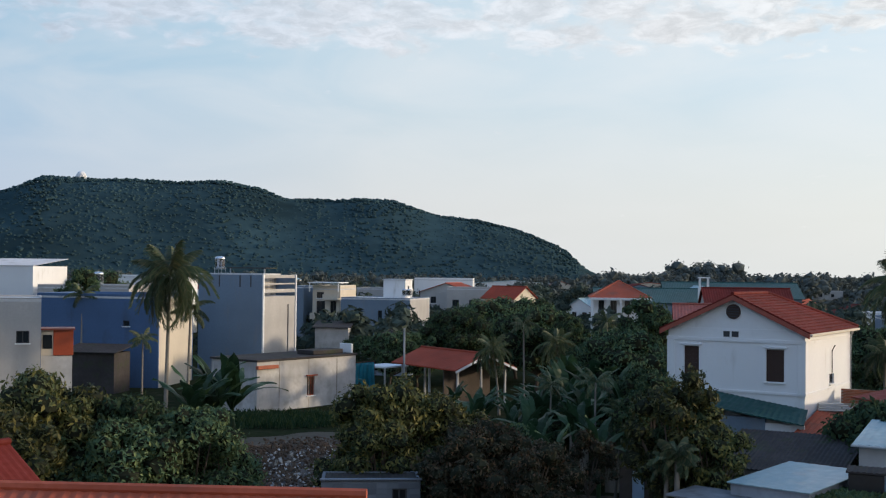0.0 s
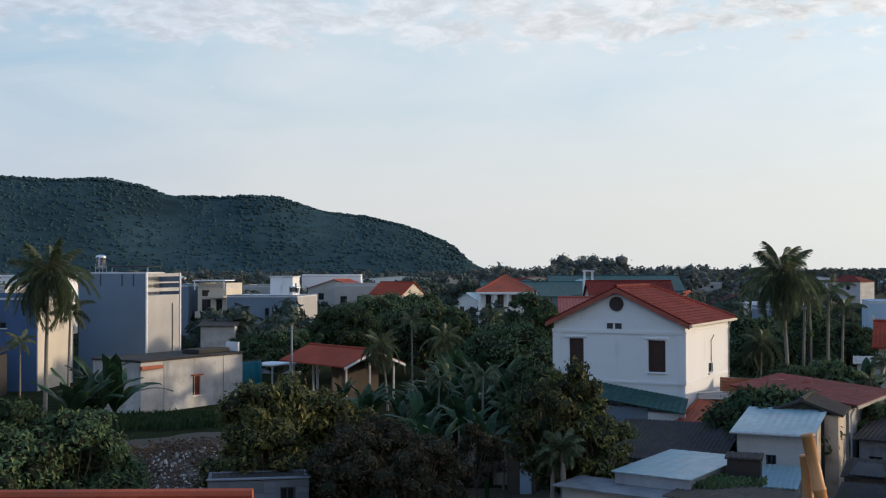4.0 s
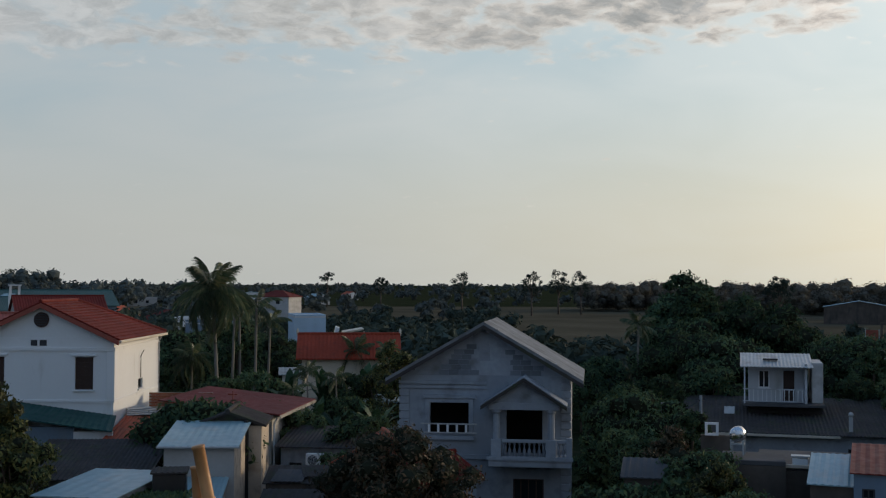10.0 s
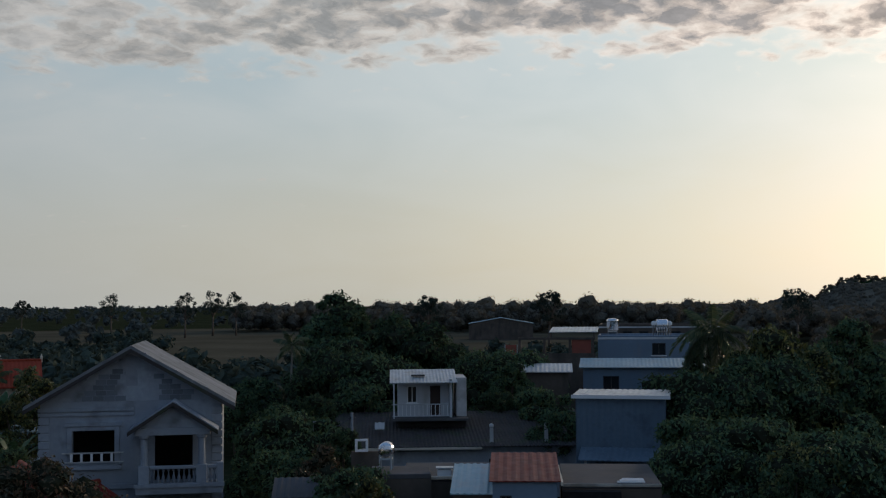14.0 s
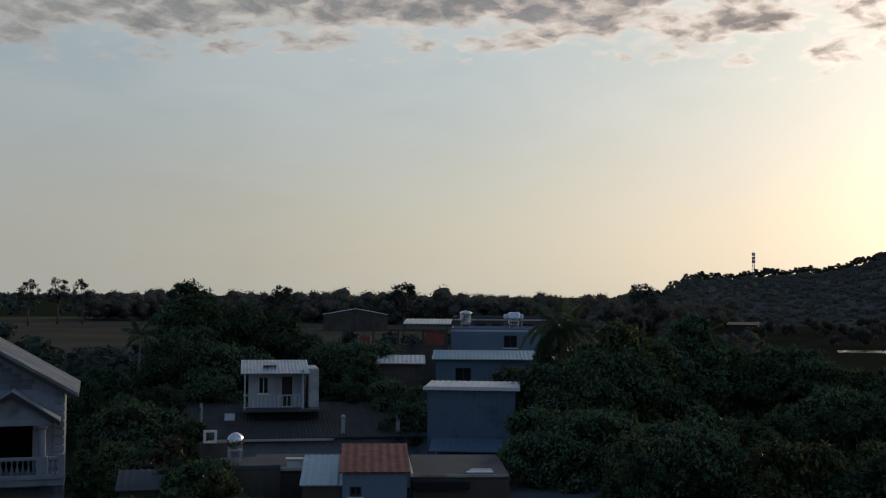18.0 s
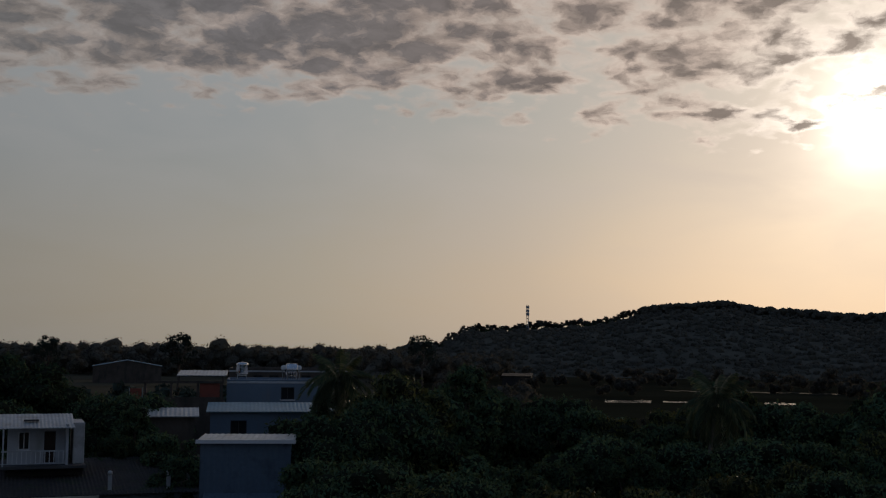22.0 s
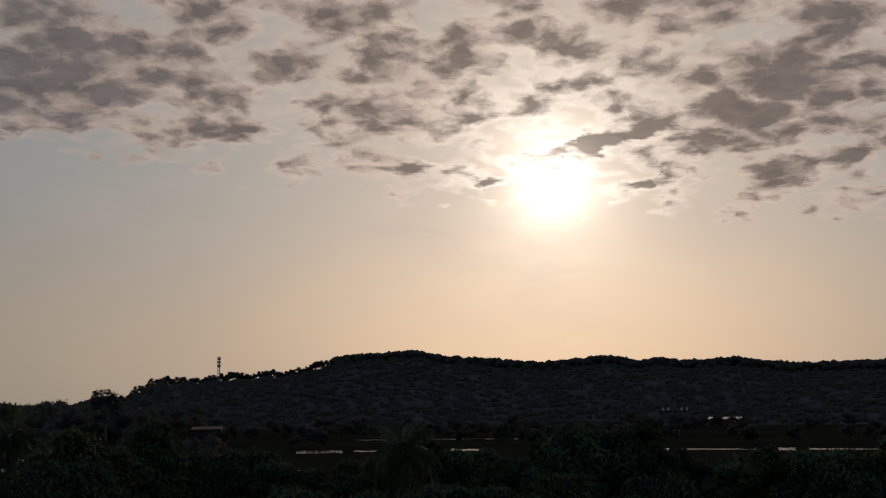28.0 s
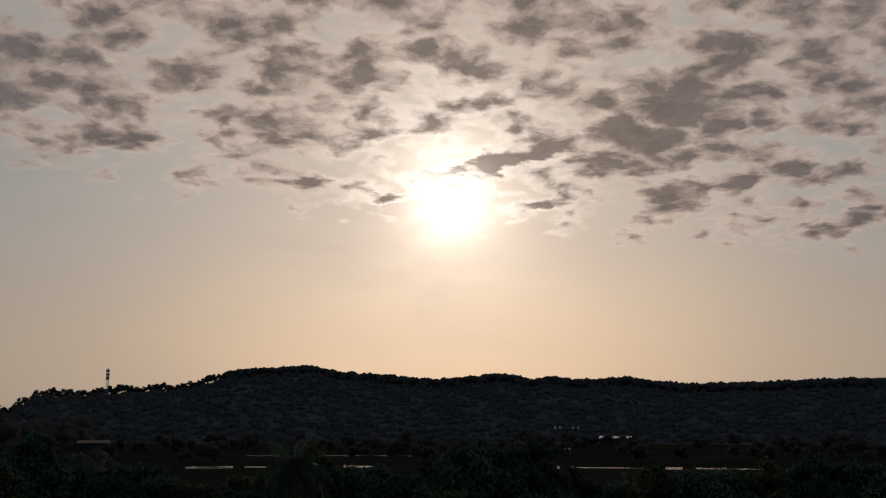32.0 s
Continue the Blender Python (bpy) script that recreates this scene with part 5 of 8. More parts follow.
    part("pediment", wall_mesh(2.8, 0.02, 0.2, (), 0.95), M["bare"], h, m=pose(3.72, py, 5.785))
    for x, s, yy in ((6.52 + 0.3, 90, py - 0.3), (3.72 - 0.3, -90, 0.0)):
        part("portico_roof", sheet(1.15 + 0.3, 1.7, 1.12, 0.09, 0.9, 0.01), M["bare"], h, m=pose(x, yy, 5.62, 0, 0, s))
    bal = baluster_mesh(0.52)
    for k in range(9):
        hang("baluster", bal, h, pose(4.36 + k * 0.195, py + 0.05, 3.68))
    for k in range(3):
        hang("baluster", bal, h, pose(6.52 + k * 0.16, py + 0.05, 3.68))
    part("balcony_rail", boxes(((4.24, py - 0.05, 4.21), (6.0, py + 0.15, 4.33)), ((6.42, py - 0.05, 4.21), (w + 0.1, py + 0.15, 4.33)), bevel=0.015), M["bare"], h)
    part("balcony_kerb", boxes(((4.24, py - 0.04, 3.63), (6.0, py + 0.14, 3.675)), ((6.42, py - 0.04, 3.63), (w + 0.1, py + 0.14, 3.675))), M["bare"], h)
    part("corner_post", boxes(((w - 0.12, py - 0.08, 3.63), (w + 0.12, py + 0.17, 4.42)), bevel=0.015), M["bare"], h)


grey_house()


def tile_shed(m, w, l, h, label, mt="redtile"):
    o = thing("shed", m, label, "shed")
    four_walls(o, w, l, h, M["bluegrey"], 0.12, gable=0.0)
    part("gable", wall_mesh(w, 0.02, 0.12, (), w * 0.24), M["bluegrey"], o, m=pose(0, 0, h + 0.004))
    gable_roof(o, w, l, h + 0.01, w * 0.24, M[mt], 0.2, 0.22, 0.04)


lean_to("shed", site(41.4, 41.5, 45), 1.3, 1.5, 3.85, 4.2, "dimwall", "oldroof", "little dark shed with a dull grey roof among the trees", over=0.15)
tile_shed(site(32.6, 43.5, 75) @ pose(-2.6, -1.2, 0), 2.6, 3.2, 3.25, "small shed under a dark red tiled roof")
tile_shed(site(27.6, 50.5, 60), 2.6, 3.0, 2.9, "shed with a broken orange tiled roof", "orangetile")
tile_shed(site(29.3, 52.0, 20), 1.8, 2.4, 3.2, "little store with faded orange tiles", "orangetile")


# ---------------------------------------------------------------- the flat white roof close by
def slab_house():
    m = pose(7.53, 32.4, 0, 0, 0, -41.3)
    o = thing("flat_roof_house", m, "single-storey house with a wide white flat roof", "house")
    z0, z1 = 3.40, 3.60
    # roof slab round the light well
    part("roof_slab", wall_mesh(13.02, 13.5, z1 - z0, [(1.05, 8.9, 2.8, 12.6), (0.0, 0.0, 1.55, 8.15)]), M["concrete"], o, "white cement roof slab, faintly stained", m=pose(-0.45, -13.5, z1, -90))
    part("kerb", boxes(((-0.45, -0.06, z1 + 0.003), (12.57, 0.0, z1 + 0.06)), ((12.51, -13.5, z1 + 0.003), (12.57, -0.063, z1 + 0.06)), bevel=0.01), M["concrete"], o)
    part("fascia", boxes(((-0.50, -5.40, z0 - 0.12), (-0.453, 0.05, z1 + 0.02)), ((-0.50, -5.40, z0 - 0.12), (1.08, -5.353, z1 + 0.02)), ((-0.452, 0.003, z0 - 0.12), (12.6, 0.05, z1 + 0.02))), M["white"], o)
    part("well_wall", boxes(((0.48, -4.6, 1.7), (0.6, -0.9, z0 - 0.003)), ((0.6, -0.9, 1.7), (2.35, -0.78, z0 - 0.003)), ((2.35, -4.6, 1.7), (2.47, -0.9, z0 - 0.003)), ((0.6, -4.72, 1.7), (2.35, -4.6, z0 - 0.003))), M["white"], o)
    part("well_floor", boxes(((0.6, -4.6, 2.98), (2.35, -0.9, 3.08))), M["fibre"], o)
    for k in range(4):
        part("joist", boxes(((0.6, -1.7 - 0.8 * k, 3.083), (2.35, -1.62 - 0.8 * k, 3.13))), M["wood"], o)
    for lo, hi in (((1.3, -13.3, 0), (12.4, -13.1, 3.395)), ((2.5, -0.4, 0), (12.4, -0.2, 3.395)), ((1.3, -13.1, 0), (1.5, -4.75, 3.395)), ((12.2, -13.1, 0), (12.4, -0.4, 3.395)), ((-0.2, -5.1, 0), (0.0, -0.2, 3.395)), ((0.0, -0.4, 0), (2.5, -0.2, 3.395))):
        part("wall", boxes((lo, hi)), M["white"], o)
    bm = bmesh.new()
    lay = [Vector((x, y, z1 + 0.01)) for x, y in ((2.95, -1.3), (2.99, -1.71), (3.15, -3.83), (3.62, -4.56), (3.35, -4.84), (3.71, -5.3), (3.37, -5.92), (3.61, -6.6), (3.97, -6.44), (3.8, -5.9))]
    pts = []
    for a, b, c, d in zip(lay, lay[1:], lay[2:], lay[3:]):
        pts += [b + (c - a) * (0.5 * t) + (2 * a - 5 * b + 4 * c - d) * (0.5 * t * t) + (3 * b - a - 3 * c + d) * (0.5 * t * t * t) for t in [k / 8 for k in range(8)]]
    tube(bm, pts, [0.006] * len(pts), 5)
    part("loose_wire", bm, M["darkframe"], o, "thin black wire lying in loops")


slab_house()


# ---------------------------------------------------------------- bamboo poles by the terrace
def bamboo(name, foot, top, r0, r1, label):
    foot, top = Vector(foot), Vector(top)
    o = thing(name, Matrix.Translation(foot), label, "pole")
    d = top - foot
    n = int(d.length / 0.34)
    pts, rad = [], []
    for k in range(n + 1):
        f = k / n
        r = r0 + (r1 - r0) * f
        c = d * f + Vector((0.02 * math.sin(7 * f), 0.02 * math.cos(5 * f), 0))
        for off, g in ((-0.012, 1.0), (-0.006, 1.13), (0.006, 1.13), (0.012, 1.0)):
            pts.append(c + d.normalized() * off)
            rad.append(r * g)
    bm = bmesh.new()
    tube(bm, pts, rad, 14)
    part("culm", bm, M["bamboo"], o, soft=True)
    return o, d


def poles():
    o, d = bamboo("bamboo_pole", (4.91, 6.96, 0.0), (3.055, 7.717, 9.427), 0.058, 0.040, "yellow bamboo pole tied to a second one")
    p, e = bamboo("bamboo_pole", (3.66, 7.40, 0.0), (3.075, 7.80, 9.28), 0.058, 0.036, "straight bamboo pole bound beside its neighbour")
    t = Vector((3.135, 7.74, 8.86))
    b = thing("wire_tie", Matrix.Translation(t), "black wire wound round both bamboo poles", "wire")
    for k in range(4):
        bm = bmesh.new()
        tube(bm, [(0.085 * math.cos(a * 0.45), 0.085 * math.sin(a * 0.45), -0.06 * k + 0.03 * math.sin(a * 0.45 + k)) for a in range(15)], [0.006] * 15, 4)
        part("loop", bm, M["wire"], b)
    bm = bmesh.new()
    tube(bm, [(0.06 + 0.42 * s, 0.1 * s, 0.02 + 0.10 * s * (1 - s) - 0.55 * s * s) for s in [k / 12 for k in range(13)]], [0.006] * 13, 4)
    part("tail", bm, M["wire"], b)


poles()

# ---------------------------------------------------------------- houses to the west
def block_house(name, m, w, l, h, wall, label, roof="flat", roof_mat="concrete", rise=1.4, parapet=0.0, over=0.3, front=(), right=(), left=(), side=None, category="house", glass="glass", group=""):
    """A plain house with windows (x0, z0, x1, z1) in its front and right walls."""
    o = thing(name, m, label, category, group)
    four_walls(o, w, l, h, M[wall], 0.18, front=list(front), right=list(right), left=list(left), gable=0.0, side_mat=M[side] if side else None)
    for a, b, c, d in front:
        window(o, a, b, c - a, d - b, "front", 0, M["darkframe"], M[glass], 1 if c - a > 0.7 else 0, hood=None)
    for a, b, c, d in right:
        window(o, a, b, c - a, d - b, "right", w, M["darkframe"], M[glass], 1 if c - a > 0.7 else 0)
    if roof == "flat":
        flat_roof(o, w, l, h, M[roof_mat], parapet, over=0.0 if parapet else 0.12, pmat=M[wall])
    elif roof == "gable":
        part("gable", wall_mesh(w, 0.02, 0.18, (), rise), M[wall], o, m=pose(0, 0, h + 0.004))
        part("gable", wall_mesh(w, 0.02, 0.18, (), rise), M[wall], o, m=pose(w, l, h + 0.004, 0, 0, 180))
        gable_roof(o, w, l, h + 0.01, rise, M[roof_mat], over, 0.3, 0.04)
    elif roof == "hip":
        hip_roof(o, w, l, h + 0.01, rise, M[roof_mat], over)
    elif roof == "shed":
        part("roof_sheet", sheet(w + 2 * over, l + 2 * over, rise, 0.05, 0.3), M[roof_mat], o, m=pose(-over, -over, h + 0.02))
    return o


def water_tank(m, r, length, upright=True, label="stainless steel water tank on a stand"):
    o = thing("water_tank", m, label, "water tank")
    bm = bmesh.new()
    prof = [(0.02, 0), (0.6, 0.03), (0.95, 0.1), (1.0, 0.16), (0.97, 0.3), (1.0, 0.33), (0.97, 0.5), (1.0, 0.53), (0.97, 0.7), (1.0, 0.74), (1.0, 0.84), (0.95, 0.9), (0.6, 0.97), (0.02, 1.0)]
    tube(bm, [(0, 0, length * z) for a, z in prof], [r * a for a, z in prof], 18)
    part("drum", bm, M["steel"], o, m=pose(0, 0, 0.45) if upright else pose(-length / 2, 0, 0.45 + r, 0, 90, 0), soft=True)
    for sx in (-1, 1):
        for sy in (-1, 1):
            bm = bmesh.new()
            tube(bm, [(sx * r * 0.75, sy * r * 0.75, 0), (sx * r * 0.75, sy * r * 0.75, 0.55 if upright else 0.45 + r * 0.4)], [0.03, 0.03], 5)
            part("leg", bm, M["greytin"], o)
    part("stand_ring", boxes(((-r * 0.8, -r * 0.8, 0.38), (r * 0.8, r * 0.8, 0.44))), M["greytin"], o)
    return o


def tall_box():
    w, l, h = 7.2, 6.7, 9.95
    m = site(-8.72, 115.0, 20.0) @ pose(-w, 0, 0)
    o = thing("house", m, "tall narrow house, flank coloured blue-grey as shaded, open roof terrace", "house")
    # flank bluer and darker than the right wall: its shade is in the colour
    part("wall", wall_mesh(w, h, 0.2), M["bluegrey"], o)
    part("wall", wall_mesh(l - 0.2, h - 2.1, 0.2, [(4.9, 0.4, 5.2, 7.0)]), M["plaster"], o, m=pose(w, 0.2, 0, 0, 0, 90))
    part("wall", wall_mesh(w, h, 0.2), M["bluegrey"], o, m=pose(w, l + 0.2, 0, 0, 0, 180))
    part("wall", wall_mesh(l - 0.2, h, 0.2), M["bluegrey"], o, m=pose(0, l, 0, 0, 0, -90))
    part("terrace_floor", boxes(((0.25, 0.25, h - 2.2), (w - 0.22, l - 0.05, h - 2.105))), M["concrete"], o)
    for z0, z1 in ((h - 1.75, h - 1.4), (h - 0.95, h - 0.8), (h - 0.3, h)):
        part("terrace_beam", boxes(((w - 0.2, 0.203, z0), (w, l, z1)), bevel=0.01), M["plaster"], o)
    part("corner_fin", boxes(((w - 0.02, -0.12, 0), (w + 0.12, 0.14, h + 0.05)), bevel=0.01), M["white"], o)
    part("corner_fin", boxes(((w - 0.2, l + 0.003, 0), (w + 0.12, l + 0.2, h + 0.05)), bevel=0.01), M["white"], o)
    part("roof", boxes(((0.0, 0.0, h + 0.004), (w, 3.6, h + 0.14))), M["concrete"], o)
    part("room", boxes(((0.3, 0.3, h - 2.1), (w - 2.0, l - 0.3, h - 0.02))), M["stained"], o)
    part("roof_canopy", boxes(((2.6, 1.0, h + 0.62), (w - 0.3, 3.4, h + 0.72))), M["fibre"], o)
    for x in (2.8, w - 0.6):
        part("canopy_post", boxes(((x, 1.2, h + 0.143), (x + 0.1, 1.3, h + 0.617))), M["greytin"], o)
    for x in (2.3, 4.6, 5.8):
        part("rain_streak", boxes(((x, -0.03, h - 1.2), (x + 0.12, -0.003, h - 0.05))), M["darkframe"], o, "dark drain spout")
    water_tank(m @ pose(1.5, 1.5, h + 0.14), 0.5, 1.25, True, "upright steel water tank on the roof terrace")


tall_box()


def long_low_house():
    w, l, h = 10.6, 5.0, 3.72
    m = site(-10.63, 84.4, -51.8) @ pose(3.4, 0, 0)
    o = thing("house", m, "long low house with a blotched old whitewashed wall", "house")
    part("wall", wall_mesh(w, h, 0.22, [(5.15, 0.9, 5.95, 2.35)]), M["oldwhite"], o)
    part("wall", wall_mesh(l - 0.5, h, 0.22), M["oldwhite"], o, m=pose(w, 0.23, 0, 0, 0, 90))
    part("wall", wall_mesh(w, h, 0.22), M["oldwhite"], o, m=pose(w, l, 0, 0, 0, 180))
    part("wall", wall_mesh(l - 0.5, h, 0.22), M["oldwhite"], o, m=pose(0, l - 0.25, 0, 0, 0, -90))
    part("roof", boxes(((-0.1, -0.12, h + 0.004), (w + 0.1, l + 0.1, h + 0.16)), bevel=0.02), M["fibre"], o)
    for k in range(3):
        part("wall_joint", boxes(((2.2 + 3.1 * k, -0.02, 0), (2.26 + 3.1 * k, -0.003, h))), M["stained"], o)
    f = window(o, 5.15, 0.9, 0.8, 1.45, "front", 0, M["orange"], M["wood"], 2)
    part("lintel", boxes(((5.0, -0.25, 2.4), (6.1, -0.003, 2.48))), M["orange"], o)
    part("brick_coping", boxes(((-0.15, -0.3, 3.2), (1.9, -0.003, 3.45)), bevel=0.02), M["brick"], o)
    # white gable end and blue tarpaulin beyond its corner
    part("end_gable", boxes(((w - 0.2, 0.3, h + 0.165), (w, 1.6, h + 0.9)), bevel=0.03), M["white"], o)
    part("roof_tank", boxes(((w - 4.0, 0.8, h + 0.165), (w - 0.6, 2.6, h + 0.5)), bevel=0.04), M["fibre"], o)
    t = thing("tarpaulin", m @ pose(w + 0.35, 0.4, 0), "blue tarpaulin hung as a curtain on a frame", "tarpaulin")
    bm = bmesh.new()
    rows = []
    for j in range(9):
        rows.append([bm.verts.new((2.3 * i / 22, 0.10 * math.sin(i * 1.3 + 0.15 * j) * (0.4 + j / 9), 3.0 - 0.26 * j)) for i in range(23)])
    for a, b in zip(rows, rows[1:]):
        for i in range(22):
            bm.faces.new((a[i], a[i + 1], b[i + 1], b[i]))
    bmesh.ops.solidify(bm, geom=list(bm.faces), thickness=0.012)
    part("sheet", bm, M["tarp"], t, soft=True)
    for x in (-0.08, 2.36):
        bm = bmesh.new()
        tube(bm, [(x, 0.02, 0), (x, 0.02, 3.15)], [0.04, 0.04], 6)
        part("post", bm, M["wood"], t)
    part("rail", boxes(((-0.1, -0.02, 3.03), (2.4, 0.04, 3.1))), M["wood"], t)
    c = thing("shelter", m @ pose(w + 3.0, -0.5, 0), "small open shelter with a pale flat roof", "shelter")
    part("roof", boxes(((0, 0, 2.5), (3.0, 2.6, 2.62))), M["white"], c)
    for x, y in ((0.1, 0.1), (2.85, 0.1), (0.1, 2.45), (2.85, 2.45)):
        part("post", boxes(((x, y, 0), (x + 0.09, y + 0.09, 2.495))), M["oldwhite"], c)


long_low_house()


def red_open_shed():
    w, l, h = 4.8, 8.2, 3.15
    m = site(3.2, 92.0, -34.0) @ pose(-w, 0, 0)
    o = thing("shed", m, "open shed with a faded orange-red tin roof", "shed")
    for x in (0.1, 2.3, 4.6):
        for y in (0.1, 4.0, 8.0):
            part("post", boxes(((x, y, 0), (x + 0.14, y + 0.14, h))), M["oldwhite"], o)
    # back wall in a dark colour that paints in the shade under the roof
    part("back_wall", boxes(((0.3, 2.2, 0), (w - 0.1, 2.35, h))), M["dimwall"], o)
    gable_roof(o, w, l, h, 0.95, M["brightred"], 0.5, 0.4, 0.03)
    for sx, q in ((-0.5, 1), (w + 0.5, -1)):
        bm = bmesh.new()
        a, b = Vector((sx, -0.56, h - 0.17)), Vector((w / 2, -0.56, h + 1.0))
        v = [bm.verts.new(p) for p in (a, b, b - Vector((0, 0, 0.18)), a - Vector((0, 0, 0.18)))]
        u = [bm.verts.new(p.co + Vector((0, 0.05, 0))) for p in v]
        bm.faces.new(v), bm.faces.new(u[::-1])
        for i in range(4):
            bm.faces.new((v[i], u[i], u[(i + 1) % 4], v[(i + 1) % 4]))
        part("verge_board", bm, M["white"], o)


red_open_shed()
W1 = dict(front=[(1.5, 4.8, 2.6, 6.0)])
# front in shaded blue, right end in cream for the sun on it
block_house("house", site(-13.6, 105, 10) @ pose(-11.5, 0, 0), 11.5, 7.8, 7.8, "blue", "long blue house, front coloured as shaded, end as sunlit", front=[(8.2, 5.4, 8.8, 5.9)], side="cream", parapet=0.25)
block_house("lean_to", site(-15.6, 101, 10) @ pose(-4.5, 0, 0), 4.5, 3.0, 3.4, "fibre", "low dark annex against the blue-grey house", "shed", "fibre", 0.5)
GL = site(-18.85, 80, -19) @ pose(-8, 0, 0)
block_house("house", GL, 8, 7, 8.25, "plaster", "grey rendered house with a small dark window", front=[(6.5, 5.6, 7.3, 6.4)], parapet=0.1)
ob = thing("balcony", GL @ pose(8.02, 0.6, 0), "orange-clad balcony box on a grey wall", "balcony")
part("box", boxes(((0.75, 0, 4.75), (2.0, 1.8, 6.4)), bevel=0.02), M["orange"], ob)
part("side_window", boxes(((0.0, 0.05, 4.75), (0.747, 1.8, 6.4))), M["cream"], ob)
part("glass", boxes(((0.1, -0.01, 5.2), (0.68, 0.045, 6.1))), M["glass"], ob)
part("roof", boxes(((-0.02, -0.2, 6.404), (2.1, 2.0, 6.52))), M["redtin"], ob)
part("base", boxes(((0.0, 0.1, 0), (1.95, 1.8, 4.745))), M["oldwhite"], ob)
LW = site(-19.3, 150, 8) @ pose(-12, 0, 0)
o = block_house("house", LW, 12, 9, 10.6, "white", "large white house with a sloping parapet", "shed", "concrete", 0.9, over=0.1)
block_house("house", site(-15.0, 142, 4) @ pose(-11, 0, 0), 11, 8, 8.0, "plaster", "pale grey flat-roofed house", parapet=0.3, front=[(2, 5, 3.2, 6.2), (6, 5, 7.2, 6.2)])
water_tank(site(-16.4, 140.5, 0, 8.3), 0.6, 1.3, True, "white-looking steel tank on the flat roof")
block_house("house", site(-12.5, 190, 4) @ pose(-14, 0, 0), 14, 8, 9.0, "white", "long pale house far behind the palms", parapet=0.2)


def yellow_house():
    m = site(-5.0, 170, 12) @ pose(-4.2, 0, 0)
    o = block_house("house", m, 4.2, 8, 7.6, "cream", "narrow cream house with balconies", parapet=0.5, front=[(0.6, 0.6, 1.6, 2.6), (2.7, 4.0, 3.6, 6.0), (0.6, 4.0, 1.9, 6.0), (0.6, 6.4, 1.7, 7.3)])
    part("balcony", boxes(((0, -1.3, 3.4), (4.2, -0.003, 3.6)), ((0, -1.3, 3.603), (4.2, -1.2, 4.3))), M["cream"], o)
    part("balcony", boxes(((1.9, -1.3, 6.2), (4.2, -0.003, 6.4)), ((1.9, -1.3, 6.403), (4.2, -1.2, 7.0))), M["cream"], o)
    part("roof_canopy", boxes(((-0.3, -1.5, 8.6), (4.5, 3, 8.75))), M["white"], o)
    for x in (-0.1, 4.2):
        part("canopy_post", boxes(((x, -1.4, 7.4), (x + 0.12, -1.28, 8.595))), M["white"], o)
    block_house("house", site(-6.85, 172, 12) @ pose(-1.6, 0, 0), 1.8, 6, 7.8, "bluegrey", "thin dark grey house beside the cream one", parapet=0.2)


yellow_house()
BX = site(-1.6, 160, 15) @ pose(-10, 0, 0)
block_house("house", BX, 10, 10, 6.45, "bluegrey", "square blue-grey house with a flat roof", front=[(5.4, 3.0, 6.0, 5.0)], side="plaster", parapet=0.12)
block_house("roof_room", BX @ pose(5.2, 3.0, 6.65), 3.2, 3.4, 2.5, "white", "white stair room on the flat roof", right=[(1.2, 0.9, 2.0, 1.7)], category="house")
for x in (8.8, 9.5):
    water_tank(BX @ pose(x, 1.2, 6.64), 0.35, 0.9, True, "small steel tank among rooftop clutter")
block_house("house", site(-6.2, 128, 0), 3.6, 5, 4.2, "oldwhite", "small old house with peeling whitewash", "shed", "fibre", 0.5)
block_house("house", site(-4.0, 118, 10), 5.0, 5, 3.2, "bare", "low house under a dark hipped roof", "hip", "fibre", 1.1)
block_house("house", site(3.5, 190, -50), 6.0, 6.5, 6.2, "cream", "small cream house with a red tiled gable roof", "gable", "brightred", 1.8, front=[(2.5, 3.5, 4, 5)])
block_house("house", site(1.2, 150, 5), 5.2, 6, 5.4, "cream", "low house with an orange tiled roof", "hip", "orangetile", 1.3)
block_house("house", site(0.2, 210, 6), 9, 7, 7.2, "plaster", "pale row house with a flat roof", parapet=0.3, front=[(1, 4, 2.2, 5.4), (4, 4, 5.2, 5.4), (6.5, 4, 7.7, 5.4)])
block_house("house", site(-1.4, 240, 4), 12, 8, 8.6, "white", "white flat-roofed houses in a row", parapet=0.3, front=[(1, 5, 2.2, 6.4), (4, 5, 5.2, 6.4), (8, 5, 9.2, 6.4)])


def hip_villa():
    m = site(7.35, 150, 6)
    w, l, h = 6.6, 7.5, 7.55
    o = block_house("house", m, w, l, h, "white", "white villa with a pillared porch and orange hipped roof", "hip", "orangetile", 1.85, over=0.55, front=[(0.6, 5.3, 1.3, 7.0), (2.1, 5.0, 2.9, 7.0), (3.9, 5.4, 4.6, 7.0), (5.2, 5.4, 5.9, 7.0)])
    part("cornice", boxes(((-0.6, -1.6, h - 0.45), (w + 0.6, -0.003, h - 0.2))), M["white"], o)
    part("porch_slab", boxes(((-0.6, -1.6, 4.5), (w * 0.55, -0.003, 4.75))), M["white"], o)
    for x in (-0.4, 1.6, 3.2):
        part("porch_column", boxes(((x, -1.5, 4.755), (x + 0.25, -1.25, h - 0.455))), M["white"], o)
        part("porch_column", boxes(((x, -1.5, 0), (x + 0.25, -1.25, 4.495))), M["white"], o)


hip_villa()


def factory(az, d, turn, w, l, h, rise, mt, label):
    m = site(az, d, turn)
    block_house("factory_shed", m, w, l, h, "bluegrey", label, "gable", mt, rise, over=0.5, category="factory")


factory(7.4, 215, 96, 16, 18, 5.6, 2.2, "greentin", "long factory shed with a dark teal roof")
